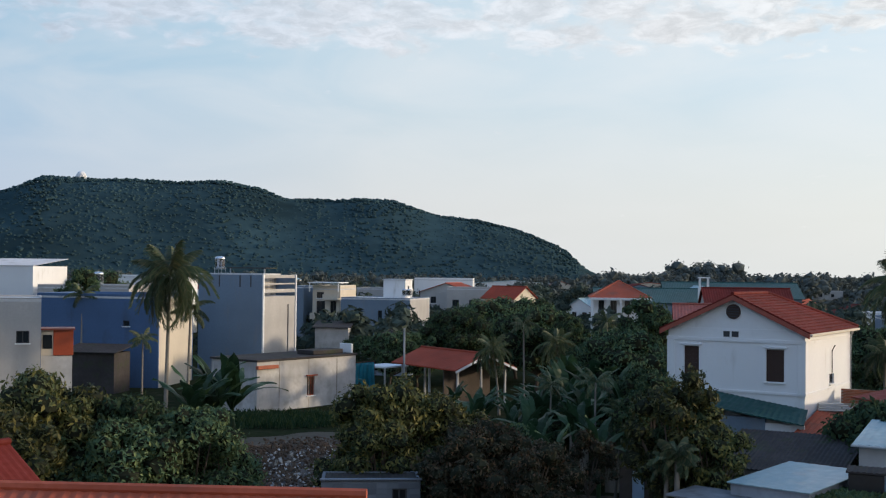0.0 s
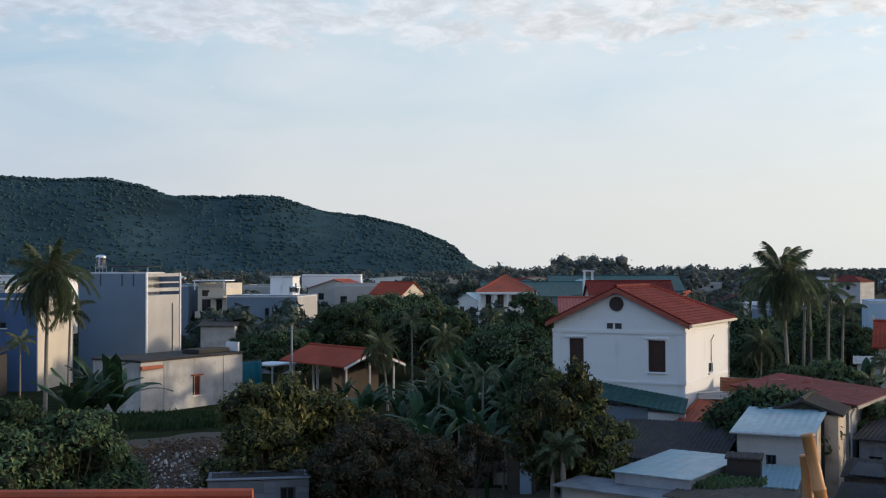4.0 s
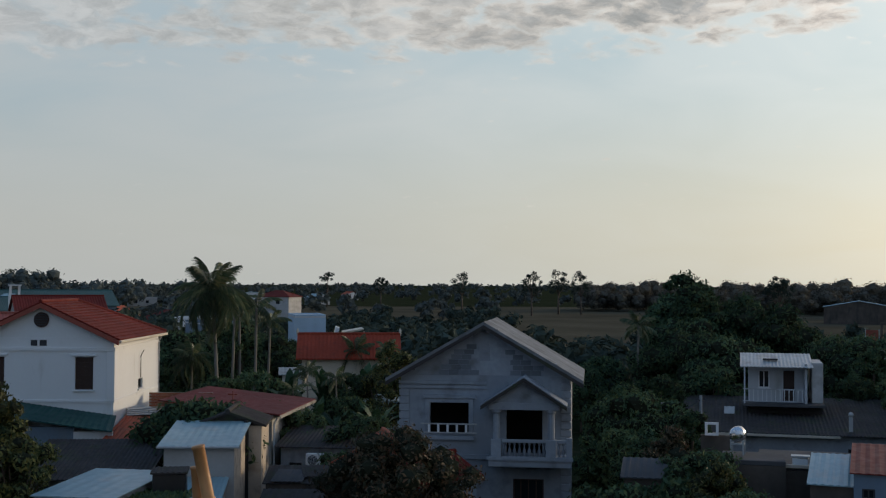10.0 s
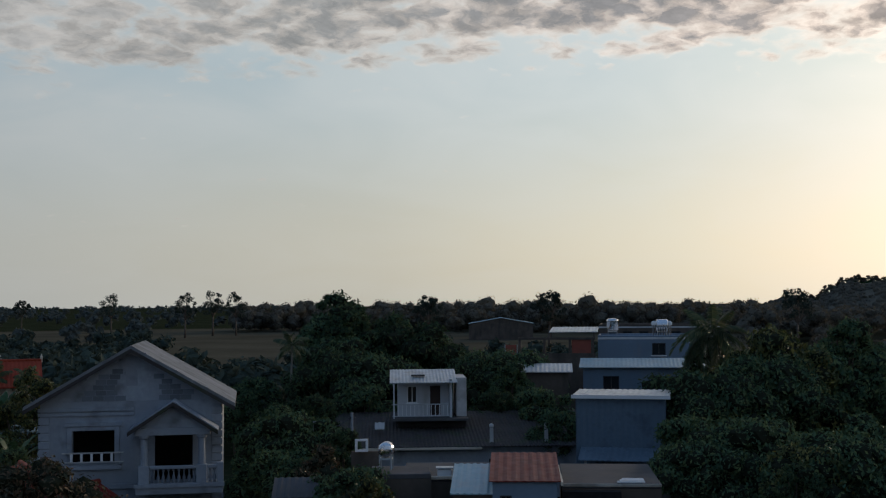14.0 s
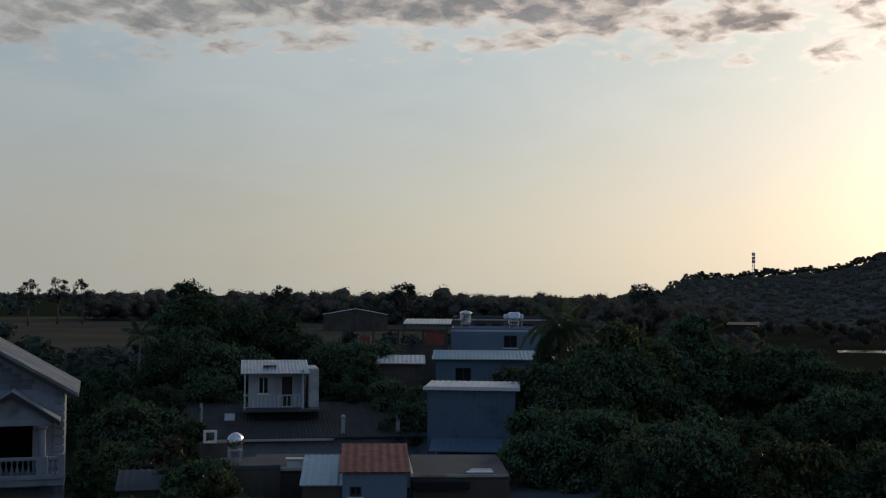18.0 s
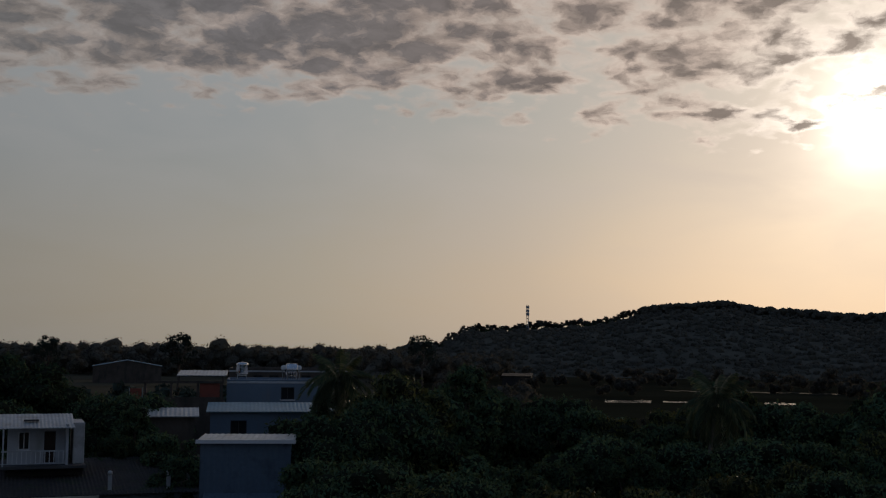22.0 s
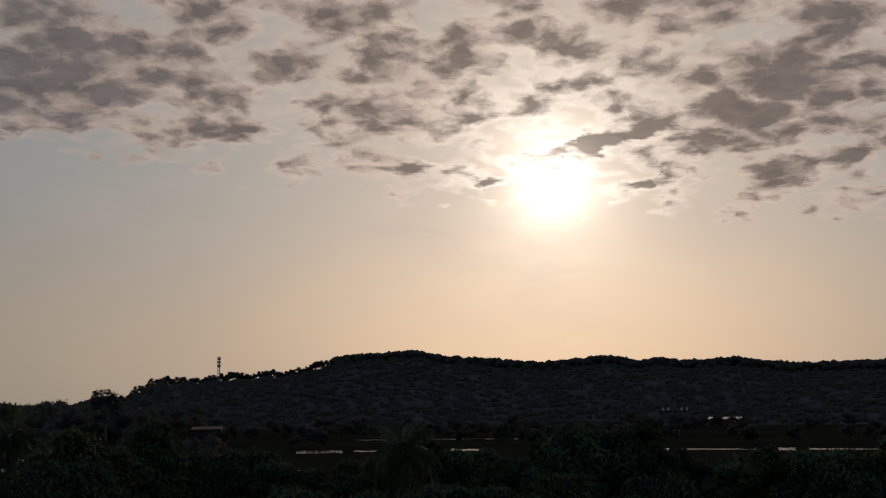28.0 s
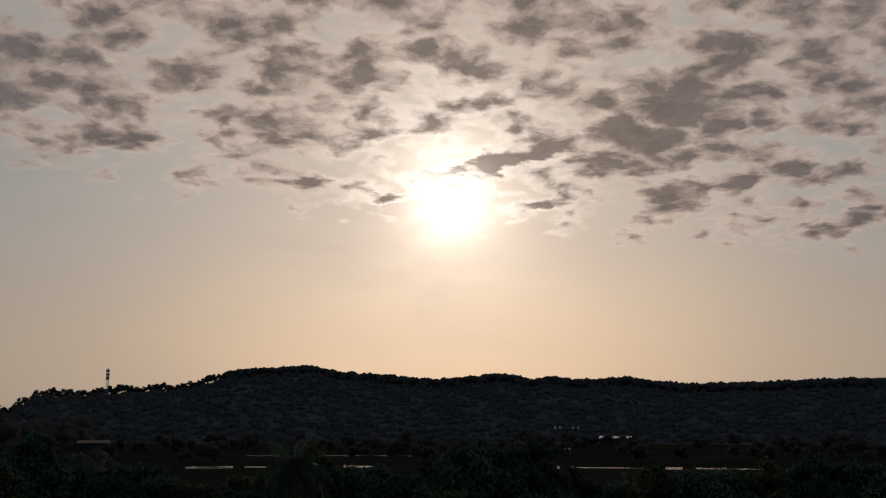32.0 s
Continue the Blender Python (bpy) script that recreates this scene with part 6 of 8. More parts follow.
factory(10.6, 235, 98, 18, 24, 6.2, 2.6, "greentin", "wide factory shed with a dark blue-green roof")
block_house("house", site(11.2, 118, 100), 7, 8, 5.6, "plaster", "house with a dull red tin roof", "gable", "redtin", 1.9)
block_house("house", site(12.4, 150, 96), 7, 10, 6.8, "plaster", "long house with a dark red roof", "gable", "redtile", 1.9)
tw = thing("stair_tower", site(12.35, 165, 10, 0), "small white stair tower above the roofs", "tower")
for x, y in ((0, 0), (1.1, 0), (0, 1.1), (1.1, 1.1)):
    part("pillar", boxes(((x, y, 8.6), (x + 0.25, y + 0.25, 9.9))), M["white"], tw)
part("base", boxes(((-0.1, -0.1, 0), (1.45, 1.45, 8.595))), M["white"], tw)
part("roof", boxes(((-0.15, -0.15, 9.904), (1.5, 1.5, 10.05))), M["white"], tw)
ht = thing("solar_heater", site(13.9, 120, 10, 7.3), "white solar water heater tank on a roof", "water heater")
part("tank", boxes(((0, 0, 0.6), (1.5, 0.5, 1.1)), bevel=0.1), M["white"], ht)
part("frame", boxes(((0.1, 0, 0), (0.16, 0.5, 0.595)), ((1.34, 0, 0), (1.4, 0.5, 0.595))), M["greytin"], ht)
part("collector", boxes(((0, -0.9, 0.15), (1.5, -0.05, 0.22))), M["glass"], ht)

# ---------------------------------------------------------------- houses to the north and north-east
block_house("house", site(25.45, 120, 20), 3.2, 7, 6.9, "doorblue", "pale blue-white house with a blank wall", parapet=0.15)
cw = thing("roof_ruin", site(27.3, 118, 25), "cream roof terrace walls with leaning slabs", "house")
part("wall", boxes(((0, 0, 0), (3.4, 5, 4.6))), M["cream"], cw)
part("slab", boxes(((0.1, 0.2, 0), (0.35, 4, 1.5))), M["white"], cw, m=pose(0, 0, 4.604, 0, 14, 0))
part("slab", boxes(((1.1, 0.2, 0), (3.2, 4, 0.15))), M["cream"], cw, m=pose(0, 0, 5.2, 0, -10, 0))
part("prop", boxes(((1.0, 0.4, 4.604), (1.15, 0.6, 5.25)), ((3.1, 0.4, 4.604), (3.25, 0.6, 5.6))), M["cream"], cw)


def red_roof_house():
    # its ridge runs across the view
    m = site(25.95, 96, 118)
    o = block_house("house", m, 5.0, 7.2, 4.85, "cream", "low house with a bright red tiled gable roof", "gable", "brightred", 1.5, over=0.45, right=[(1.2, 1.2, 2.4, 2.6), (4.5, 1.2, 5.7, 2.6)])
    for k in range(2):
        bm = bmesh.new()
        tube(bm, [(2.5, 7.65, 6.3), (2.5, 7.65, 6.7), (2.5, 7.65, 6.9)], [0.09, 0.12, 0.02], 6)
        part("finial", bm, M["cream"], o, m=pose(0, -8.1 * k, 0))


red_roof_house()
block_house("hut", site(24.9, 92, 25), 2.6, 3, 3.3, "white", "small white hut among bananas", "shed", "greytin", 0.3)
block_house("hut", site(28.9, 72, 20), 2.2, 2, 3.2, "doorblue", "pale hut half hidden by bananas", "shed", "bluetin", 0.2)
block_house("house", site(19.6, 170, 20), 6, 6, 5.0, "white", "white house among trees", parapet=0.3, front=[(1, 2, 2, 3.5), (3.5, 2, 4.5, 3.5)])
block_house("house", site(20.6, 150, 12), 5.5, 6, 5.2, "bluegrey", "pale blue-grey house behind palms", parapet=0.2)


def small_white_house():
    m = site(47.12, 68.0, 47.0)
    base = thing("house", m @ pose(-4.0, -4.2, 0), "long dark house under a wide fibre-cement roof", "house")
    four_walls(base, 17.5, 9.0, 2.75, M["bare"], 0.18, front=[(2, 0.9, 3.2, 2.1), (9, 0.9, 10.2, 2.1)])
    window(base, 2, 0.9, 1.2, 1.2, "front", 0)
    window(base, 9, 0.9, 1.2, 1.2, "front", 0)
    part("roof_sheet", sheet(18.3, 9.6, 1.0, 0.04, 0.2, 0.045), M["fibre"], base, m=pose(-0.4, -0.4, 2.76))
    part("eave_board", boxes(((-0.4, -0.46, 2.66), (8.6, -0.402, 2.78))), M["cream"], base)
    z = 3.98
    w, l = 4.15, 3.6
    o = thing("roof_house", m @ pose(0, 0, z - 0.05), "small white upper storey with a rail and tin roof", "house")
    part("floor", boxes(((-0.2, -0.6, -0.14), (w, l, 0.0))), M["oldroof"], o)
    part("plinth", boxes(((0.1, 0.3, -1.0), (w - 0.1, l, -0.143))), M["fibre"], o)
    part("wall", wall_mesh(3.0, 1.98, 0.12, [(0.55, 0.75, 1.15, 1.75), (1.9, 0.05, 2.5, 1.75)]), M["dullwhite"], o, m=pose(0.1, 0.9, 0.004))
    part("wall", boxes(((3.1, -0.1, 0.004), (3.24, l, 2.2))), M["dullwhite"], o)
    part("wall", boxes(((0.1, 1.03, 0.004), (0.22, l, 1.98))), M["dullwhite"], o)
    part("wall", boxes(((0.1, l, 0.004), (3.24, l + 0.12, 1.98))), M["dullwhite"], o)
    part("side_tank", boxes(((3.5, 0.4, 0.004), (4.1, l, 2.25)), bevel=0.03), M["oldwhite"], o)
    window(o, 0.65, 0.76, 0.6, 1.0, "front", 0.9, M["white"], M["glass"], 1)
    part("door", boxes(((2.0, 0.98, 0.06), (2.6, 1.02, 1.75))), M["wood"], o)
    part("roof_sheet", sheet(3.9, 3.7, 0.55, 0.03, 0.2, 0.03), M["greytin"], o, m=pose(-0.35, -0.35, 1.99))
    part("roof_hatch", boxes(((0.9, 1.0, 2.31), (1.7, 1.35, 2.40))), M["darkframe"], o)
    part("post", boxes(((-0.15, -0.55, 0.003), (-0.07, -0.47, 1.98))), M["dullwhite"], o)
    rail = part("rail", boxes(((-0.2, -0.58, 0.78), (3.05, -0.53, 0.84)), ((-0.2, -0.58, 0.12), (3.05, -0.53, 0.16))), M["dullwhite"], o)
    for k in range(14):
        part("bar", boxes(((-0.12 + k * 0.235, -0.57, 0.163), (-0.08 + k * 0.235, -0.54, 0.777))), M["white"], rail)
    g = thing("sheet_pile", m @ pose(-1.2, -1.6, 3.45), "folded pale sheet lying on the dark roof", "sheet")
    part("sheet", sheet(0.55, 0.6, 0.3, 0.02, 0.3, 0.04), M["oldwhite"], g)
    for x in (5.2, 8.2):
        c = thing("roof_post", m @ pose(x, -3.6, 2.82), "short stone post with a rounded head", "post")
        part("shaft", boxes(((-0.1, -0.1, 0), (0.1, 0.1, 0.85)), bevel=0.02), M["oldwhite"], c)
        bm = bmesh.new()
        bmesh.ops.create_uvsphere(bm, u_segments=10, v_segments=7, radius=0.14, matrix=Matrix.Translation((0, 0, 0.97)))
        part("head", bm, M["oldwhite"], c, soft=True)


small_white_house()
# steel tank and framed opening by the trees
tk = water_tank(site(46.65, 44.6, -35, 4.3), 0.29, 0.6, False, "lying stainless steel water tank, bright in the low light")
st = thing("tank_house", site(45.9, 43.4, 47), "little stained house that carries the tank", "house")
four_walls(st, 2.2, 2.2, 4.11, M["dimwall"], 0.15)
flat_roof(st, 2.2, 2.2, 4.11, M["oldroof"])
wf = thing("window_frame", site(45.15, 47.0, 47, 4.66), "empty white window frame on a wall top", "window frame")
part("frame", boxes(((0, 0, 0), (0.1, 0.12, 0.5)), ((0.42, 0, 0), (0.52, 0.12, 0.5)), ((0.1, 0, 0), (0.42, 0.12, 0.08)), ((0.1, 0, 0.42), (0.42, 0.12, 0.5))), M["white"], wf)
ws = thing("garden_wall", site(44.6, 47.3, 47), "old garden wall behind the trees", "wall")
part("wall", boxes(((0.3, -0.1, 0), (1.5, 0.12, 4.655)), bevel=0.02), M["dimwall"], ws)


def red_hut():
    m = site(51.75, 40.6, 53)
    w, l = 2.2, 4.2
    o = lean_to("hut", m, w, l, 4.42, 4.8, "bluegrey", "darkred", "grey hut under a red sheet roof", [(0.25, 3.6, 0.65, 3.95)], 0.12, 0.3, amp=0.02)
    part("verge", boxes(((w + 0.125, -0.15, 4.3), (w + 0.2, l, 4.42))), M["cream"], o)
    a = lean_to("awning", site(49.85, 40.9, 53), 1.5, 3.0, 3.95, 4.5, "dimwall", "bluetin", "pale blue tin awning beside the red roof", over=0.1, wave=0.25)
    b = thing("terrace_house", site(47.4, 44.0, 50), "low house with a pale concrete roof edge", "house")
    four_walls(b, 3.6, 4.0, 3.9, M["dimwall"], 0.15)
    flat_roof(b, 3.6, 4.0, 3.9, M["oldroof"])
    part("coping", boxes(((0.3, -0.12, 4.0), (3.2, -0.003, 4.13)), bevel=0.02), M["beige"], b)
    ac = thing("roof_fan", site(49.1, 43.9, 50, 4.083), "white vent box standing on the roof edge", "vent")
    part("box", boxes(((0, 0, 0), (0.55, 0.35, 0.3)), bevel=0.03), M["white"], ac)
    part("cap", boxes(((-0.05, -0.05, 0.31), (0.6, 0.4, 0.36))), M["greytin"], ac)
    # terraces to the right
    c = thing("terrace_house", site(55.1, 41.5, 54), "flat-roofed house with a dark ledge", "house")
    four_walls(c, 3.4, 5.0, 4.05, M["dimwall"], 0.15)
    flat_roof(c, 3.4, 5.0, 4.05, M["oldroof"])
    part("coping", boxes(((0.0, -0.06, 4.12), (3.4, -0.003, 4.23)), bevel=0.015), M["stained"], c)
    part("ledge", boxes(((0.0, -0.35, 3.75), (2.0, -0.003, 4.0))), M["dark"], c)
    for k in range(3):
        part("pipe", boxes(((1.9 + 0.1 * k, 0.1 + 0.32 * k, 4.235), (2.85, 0.2 + 0.32 * k, 4.30)), bevel=0.01), M["white"], c)
    d = thing("terrace_house", site(58.6, 42.5, 57), "lower house with a pale cement terrace", "house")
    four_walls(d, 5.2, 5.0, 2.75, M["stained"], 0.15)
    flat_roof(d, 5.2, 5.0, 2.75, M["oldroof"])


red_hut()


def metal_shed():
    w, l, h = 4.4, 3.4, 5.75
    m = site(55.85, 60.0, 62.0)
    o = thing("shed", m, "tall blue-grey ribbed metal shed with a pale roof edge", "shed")
    for k, (lx, mm, zz) in enumerate(((w, pose(0, 0, 0, 90, 0, 0), h), (l, pose(0, l, 0, 90, 0, -90), h))):
        part("cladding", sheet(lx, h, 0.0, 0.03, 0.3, 0.03), M["shedblue"], o, m=mm)
    part("wall", boxes(((0.05, l - 0.1, 0), (w, l, h - 0.01))), M["shedblue"], o)
    part("wall", boxes(((w - 0.1, 0.05, 0), (w, l - 0.11, h - 0.01))), M["shedblue"], o)
    part("roof_sheet", sheet(w + 0.4, l + 0.4, 0.05, 0.05, 0.3, 0.03), M["greytin"], o, m=pose(-0.2, -0.2, h))
    part("edge_trim", boxes(((-0.25, -0.28, h - 0.08), (w + 0.25, -0.203, h + 0.1))), M["white"], o)
    part("awning", sheet(w + 0.6, 1.6, 0.45, 0.03, 0.3, 0.03), M["shedblue"], o, m=pose(0.2, -1.62, 2.75))
    for x in (0.5, 4.4):
        part("awning_post", boxes(((x, -1.5, 0), (x + 0.1, -1.4, 2.77))), M["greytin"], o)


metal_shed()


def terrace_block():
    m = site(56.2, 90, 58)
    o = block_house("house", m, 9.4, 3.4, 5.5, "bluegrey", "wide house with a pale blue sheet roof", "shed", "bluetin", 0.5, over=0.3, front=[(1.5, 3.8, 2.7, 4.9), (5.2, 3.8, 6.4, 4.9)])
    block_house("house", m @ pose(1.0, 8, 0), 7.4, 6, 7.4, "bluegrey", "grey house with one dark window", front=[(4.4, 6.1, 5.5, 7.1)], parapet=0.15)
    t = thing("terrace", m @ pose(-5.6, 7.5, 0), "open roof terrace with posts and a sheet roof", "terrace")
    part("base", boxes(((0, 0, 0), (6.4, 6, 5.8))), M["dimwall"], t)
    part("parapet", boxes(((0, 0, 5.804), (6.4, 0.15, 6.3))), M["dimwall"], t)
    for x in (0.05, 2.1, 4.2, 6.1):
        part("post", boxes(((x, 0.2, 5.804), (x + 0.2, 0.4, 7.4))), M["dimwall"], t)
    part("beam", boxes(((0, 0.15, 7.404), (6.4, 0.45, 7.6))), M["dimwall"], t)
    part("red_screen", boxes(((4.45, 0.3, 6.0), (6.05, 0.36, 7.4))), M["redtin"], t)
    part("roof_sheet", sheet(4.0, 5.5, 0.3, 0.04, 0.3), M["greytin"], t, m=pose(2.6, 0.2, 8.0))
    part("roof_post", boxes(((2.7, 0.3, 7.604), (2.85, 0.45, 8.0)), ((6.2, 0.3, 7.604), (6.35, 0.45, 8.0))), M["dimwall"], t)
    lin = thing("laundry", m @ pose(-6.6, 7.3, 6.0), "red cloth hung on a terrace line", "cloth")
    part("cloth", boxes(((0, 0, 0), (0.9, 0.03, 1.0)), bevel=0.01), M["redtin"], lin)
    part("line_post", boxes(((-0.06, 0, -6.0), (-0.01, 0.05, 1.05)), ((0.95, 0, -6.0), (1.0, 0.05, 1.05))), M["greytin"], lin)
    for x, y, up in ((2.2, 10, True), (6.3, 9.5, False)):
        water_tank(m @ pose(x, y, 7.58), 0.5, 1.1, up, "steel water tank on the grey roof")
    h = thing("solar_heater", m @ pose(5.4, 8.6, 7.58), "solar water heater with a pale tank and tubes", "water heater")
    part("tank", boxes(((0, 0.6, 0.9), (1.7, 1.0, 1.3)), bevel=0.1), M["white"], h)
    part("frame", boxes(((0.1, 0.05, 0), (0.16, 0.95, 0.1)), ((1.5, 0.05, 0), (1.56, 0.95, 0.1)), ((0.1, 0.8, 0.103), (0.16, 0.86, 0.9)), ((1.5, 0.8, 0.103), (1.56, 0.86, 0.9))), M["greytin"], h)
    for k in range(8):
        bm = bmesh.new()
        tube(bm, [(0.15 + k * 0.2, 0.0, 0.15), (0.15 + k * 0.2, 0.62, 0.95)], [0.03, 0.03], 6)
        part("tube", bm, M["glass"], h)
    block_house("house", site(52.9, 80, 55), 3.6, 2.6, 5.75, "dimwall", "narrow house with a pale tin roof", "shed", "greytin", 0.4)


terrace_block()
block_house("warehouse", site(50.7, 330, 52), 18, 10, 4.6, "dimwall", "pale green-grey warehouse far across the fields", "gable", "bluetin", 1.6, category="warehouse")
block_house("school", site(57.0, 150, 60), 15, 7, 7.2, "dimwall", "long pale two-storey building with a row of windows", parapet=0.3, front=[(1 + 2.0 * k, 5.4, 2.2 + 2.0 * k, 6.8) for k in range(8)], category="school")


# ---------------------------------------------------------------- across the fields to the east
def electric_pole(az, d, h, label):
    o = thing("power_pole", site(az, d, az + 8), label, "power pole")
    bm = bmesh.new()
    tube(bm, [(0, 0, -0.2), (0, 0, h)], [0.24, 0.15], 8)
    part("post", bm, M["wood"], o)
    part("cross_arm", boxes(((-2.1, -0.08, h - 0.5), (2.1, 0.08, h - 0.3))), M["wood"], o)
    part("brace", boxes(((-0.9, -0.06, h * 0.62), (0.9, 0.06, h * 0.62 + 0.14))), M["wood"], o)
    part("transformer", boxes(((-0.6, -0.5, h * 0.45), (0.6, 0.5, h * 0.58)), bevel=0.08), M["wood"], o)
    for x in (-1.95, -1.1, 1.1, 1.95):
        bm = bmesh.new()
        tube(bm, [(x, 0, h - 0.297), (x, 0, h - 0.1), (x, 0, h + 0.25)], [0.08, 0.2, 0.12], 8)
        part("insulator", bm, M["white"], o, "white porcelain insulator")


electric_pole(93.35, 200, 8.3, "dark power pole with white insulators on its cross arm")


def wire_span(a, b, sag, name="power_line"):
    a, b = Vector(a), Vector(b)
    o = thing(name, Matrix.Translation(a), "thin black power line hung between poles", "wire")
    bm = bmesh.new()
    n = 14
    tube(bm, [(b - a) * (k / n) - Vector((0, 0, 4 * sag * (k / n) * (1 - k / n))) for k in range(n + 1)], [0.025] * (n + 1), 4)
    part("wire", bm, M["wire"], o)


def street_pole(az, d, h):
    o = thing("utility_pole", site(az, d, 10), "weathered concrete pole by the sheds", "utility pole")
    bm = bmesh.new()
    tube(bm, [(0, 0, -0.2), (0, 0, h)], [0.10, 0.07], 8)
    part("post", bm, M["bare"], o)
    part("arm", boxes(((-0.22, -0.03, h - 0.3), (0.22, 0.03, h - 0.24))), M["darkframe"], o)


street_pole(-1.85, 88, 6.2)
for az, d, h in ((45.0, 60, 5.0), (43.2, 58, 4.8)):
    street_pole(az, d, h)
p0, p1 = P2(45.0, 60), P2(43.2, 58)
wire_span((*p0, 4.8), (*p1, 4.6), 0.3)


def tower_mast():
    x, y = P2(71.43, 640)
    o = thing("radio_mast", pose(x, y, 20.0), "slim radio mast on the wooded hill", "mast")
    h = 14.0
    for a in range(3):
        bm = bmesh.new()
        tube(bm, [(0.9 * math.cos(a * 2.094), 0.9 * math.sin(a * 2.094), -4), (0.5 * math.cos(a * 2.094), 0.5 * math.sin(a * 2.094), h)], [0.14, 0.12], 5)
        part("leg", bm, M["greytin"], o)
    for k in range(10):
        z = -2 + k * 1.6
        r = 0.9 - 0.4 * (z + 4) / 18
        bm = bmesh.new()
        for a in range(3):
            tube(bm, [(r * math.cos(a * 2.094), r * math.sin(a * 2.094), z), (r * math.cos(a * 2.094 + 2.094), r * math.sin(a * 2.094 + 2.094), z + 1.2)], [0.07, 0.07], 4)
        part("brace", bm, M["greytin"], o)
    for k in range(3):
        part("antenna", boxes(((-0.25, -0.9, 8.2 + k * 1.9), (0.25, 0.9, 9.6 + k * 1.9)), bevel=0.05), M["greytin"], o)


tower_mast()


def radar_dome():
    az, e = -17.30, 4.25
    x, y = P2(az, 1485)
    o = thing("radar_dome", pose(x, y, 10.5 + 1485 * math.tan(radians(e)) - 9), "white dome on the top of the far hill", "dome")
    bm = bmesh.new()
    tube(bm, [(0, 0, -4), (0, 0, 6)], [5, 5], 16)
    part("base", bm, M["white"], o)
    bm = bmesh.new()
    bmesh.ops.create_icosphere(bm, subdivisions=2, radius=6.5, matrix=Matrix.Translation((0, 0, 9.5)))
    part("dome", bm, M["white"], o)


radar_dome()


# ponds and flooded strips, fields and a far road
def strip(name, az0, az1, d0, d1, z, material, label, category, wob=0.0, seed=1):
    bm = bmesh.new()
    n = 40
    a, b = [], []
    for k in range(n + 1):
        az = az0 + (az1 - az0) * k / n
        j = wob * noise.noise((k * 0.37, seed, 0.5))
        a.append(bm.verts.new((*P2(az, d0 + j), z)))
        b.append(bm.verts.new((*P2(az, d1 + j * 0.6), z)))
    for k in range(n):
        bm.faces.new((a[k], b[k], b[k + 1], a[k + 1]))
    bmesh.ops.recalc_face_normals(bm, faces=bm.faces)
    o = part(name, bm, material, None)
    return tagged(o, label, category, kind="structure")


M["water"] = mat("still_water", (0.03, 0.035, 0.035), 0.16, 0.1, 0.2, 2, 0.0, spec=0.6)
strip("field", 8, 64, 150, 520, 0.06, M["field"], "flat field of short brownish grass", "field", 12, 2)
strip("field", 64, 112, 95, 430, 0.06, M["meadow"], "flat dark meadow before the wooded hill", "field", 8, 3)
for k, (a0, a1) in enumerate(((75.15, 77.35), (77.9, 79.3), (80.2, 82.0), (82.6, 84.0), (92.3, 93.0), (93.6, 97.1), (98.0, 98.8), (99.4, 102.5), (103.5, 107.0))):
    strip("water", a0, a1, 232 + 3 * (k % 2), 243 - 2 * (k % 3), 0.10, M["water"], "narrow strip of still water shining like the sky", "water", 1.5, k)
strip("road", 78, 86, 300, 303.5, 0.10, M["soil"], "dirt road along the foot of the hill", "road", 10, 5)
for az, d, w in ((94.9, 400, 12), (70.2, 330, 8)):
    block_house("farm_shed", site(az, d, az + 4), w, 8, 2.6, "fibre", "low farm shed with a dull tin roof", "shed", "greytin" if az > 90 else "fibre", 0.6, category="shed", group="farm sheds under the hill")
random.seed(11)
# scattered houses on the plain
walls = ["white", "cream", "plaster", "bluegrey", "oldwhite"]
roofs = [("gable", "redtile"), ("gable", "orangetile"), ("flat", "concrete"), ("gable", "bluetin"), ("hip", "redtile"), ("flat", "concrete")]
for k in range(40):
    az = -19 + 49 * (k / 40) + random.uniform(-0.6, 0.6)
    d = random.choice((230, 280, 340, 420, 520, 650)) * random.uniform(0.9, 1.1)
    wl = random.choice(walls)
    rf, rm = random.choice(roofs)
    w, l, h = random.uniform(6, 13), random.uniform(6, 9), random.choice((3.2, 3.6, 3.4, 6.4)) if d < 400 or az < 10 else 3.4
    turn = az + random.uniform(-40, 40)
    if 22 < az < 29 and d < 330:
        continue
    block_house("house", site(az, d, turn), w, l, h, wl,
                {"white": "small white house far off on the plain", "cream": "small cream house far off on the plain", "plaster": "small grey house far off on the plain", "bluegrey": "small blue-grey house far off on the plain", "oldwhite": "small weathered house far off on the plain"}[wl],
                rf, rm, 1.7, parapet=0.3 if rf == "flat" else 0.0, front=[(w * 0.2, h - 2.2, w * 0.2 + 1.2, h - 0.9), (w * 0.6, h - 2.2, w * 0.6 + 1.2, h - 0.9)], group="houses on the far plain")
for az, d, w, wl in ((8.3, 430, 26, "cream"), (5.2, 430, 9, "cream"), (21.6, 420, 26, "white"), (1.0, 460, 40, "white")):
    block_house("hall", site(az, d, az), w, 9, 5.6, wl, "long low hall far off on the plain", "gable", "bluetin" if wl == "white" else "orangetile", 1.4, category="hall", front=[(1 + 3 * q, 2.6, 2.6 + 3 * q, 4.4) for q in range(int(w / 3) - 1)])

# ---------------------------------------------------------------- yards and near roofs
def near_roof(m, w, l, h, rise, mt, label, wall="stained"):
    o = thing("house", m, label, "house")
    four_walls(o, w, l, h, M[wall], 0.18)
    part("gable", wall_mesh(w, 0.02, 0.18, (), rise), M[wall], o, m=pose(0, 0, h + 0.004))
    part("gable", wall_mesh(w, 0.02, 0.18, (), rise), M[wall], o, m=pose(w, l, h + 0.004, 0, 0, 180))
    gable_roof(o, w, l, h + 0.01, rise, M[mt], 0.4, 0.24, 0.022)


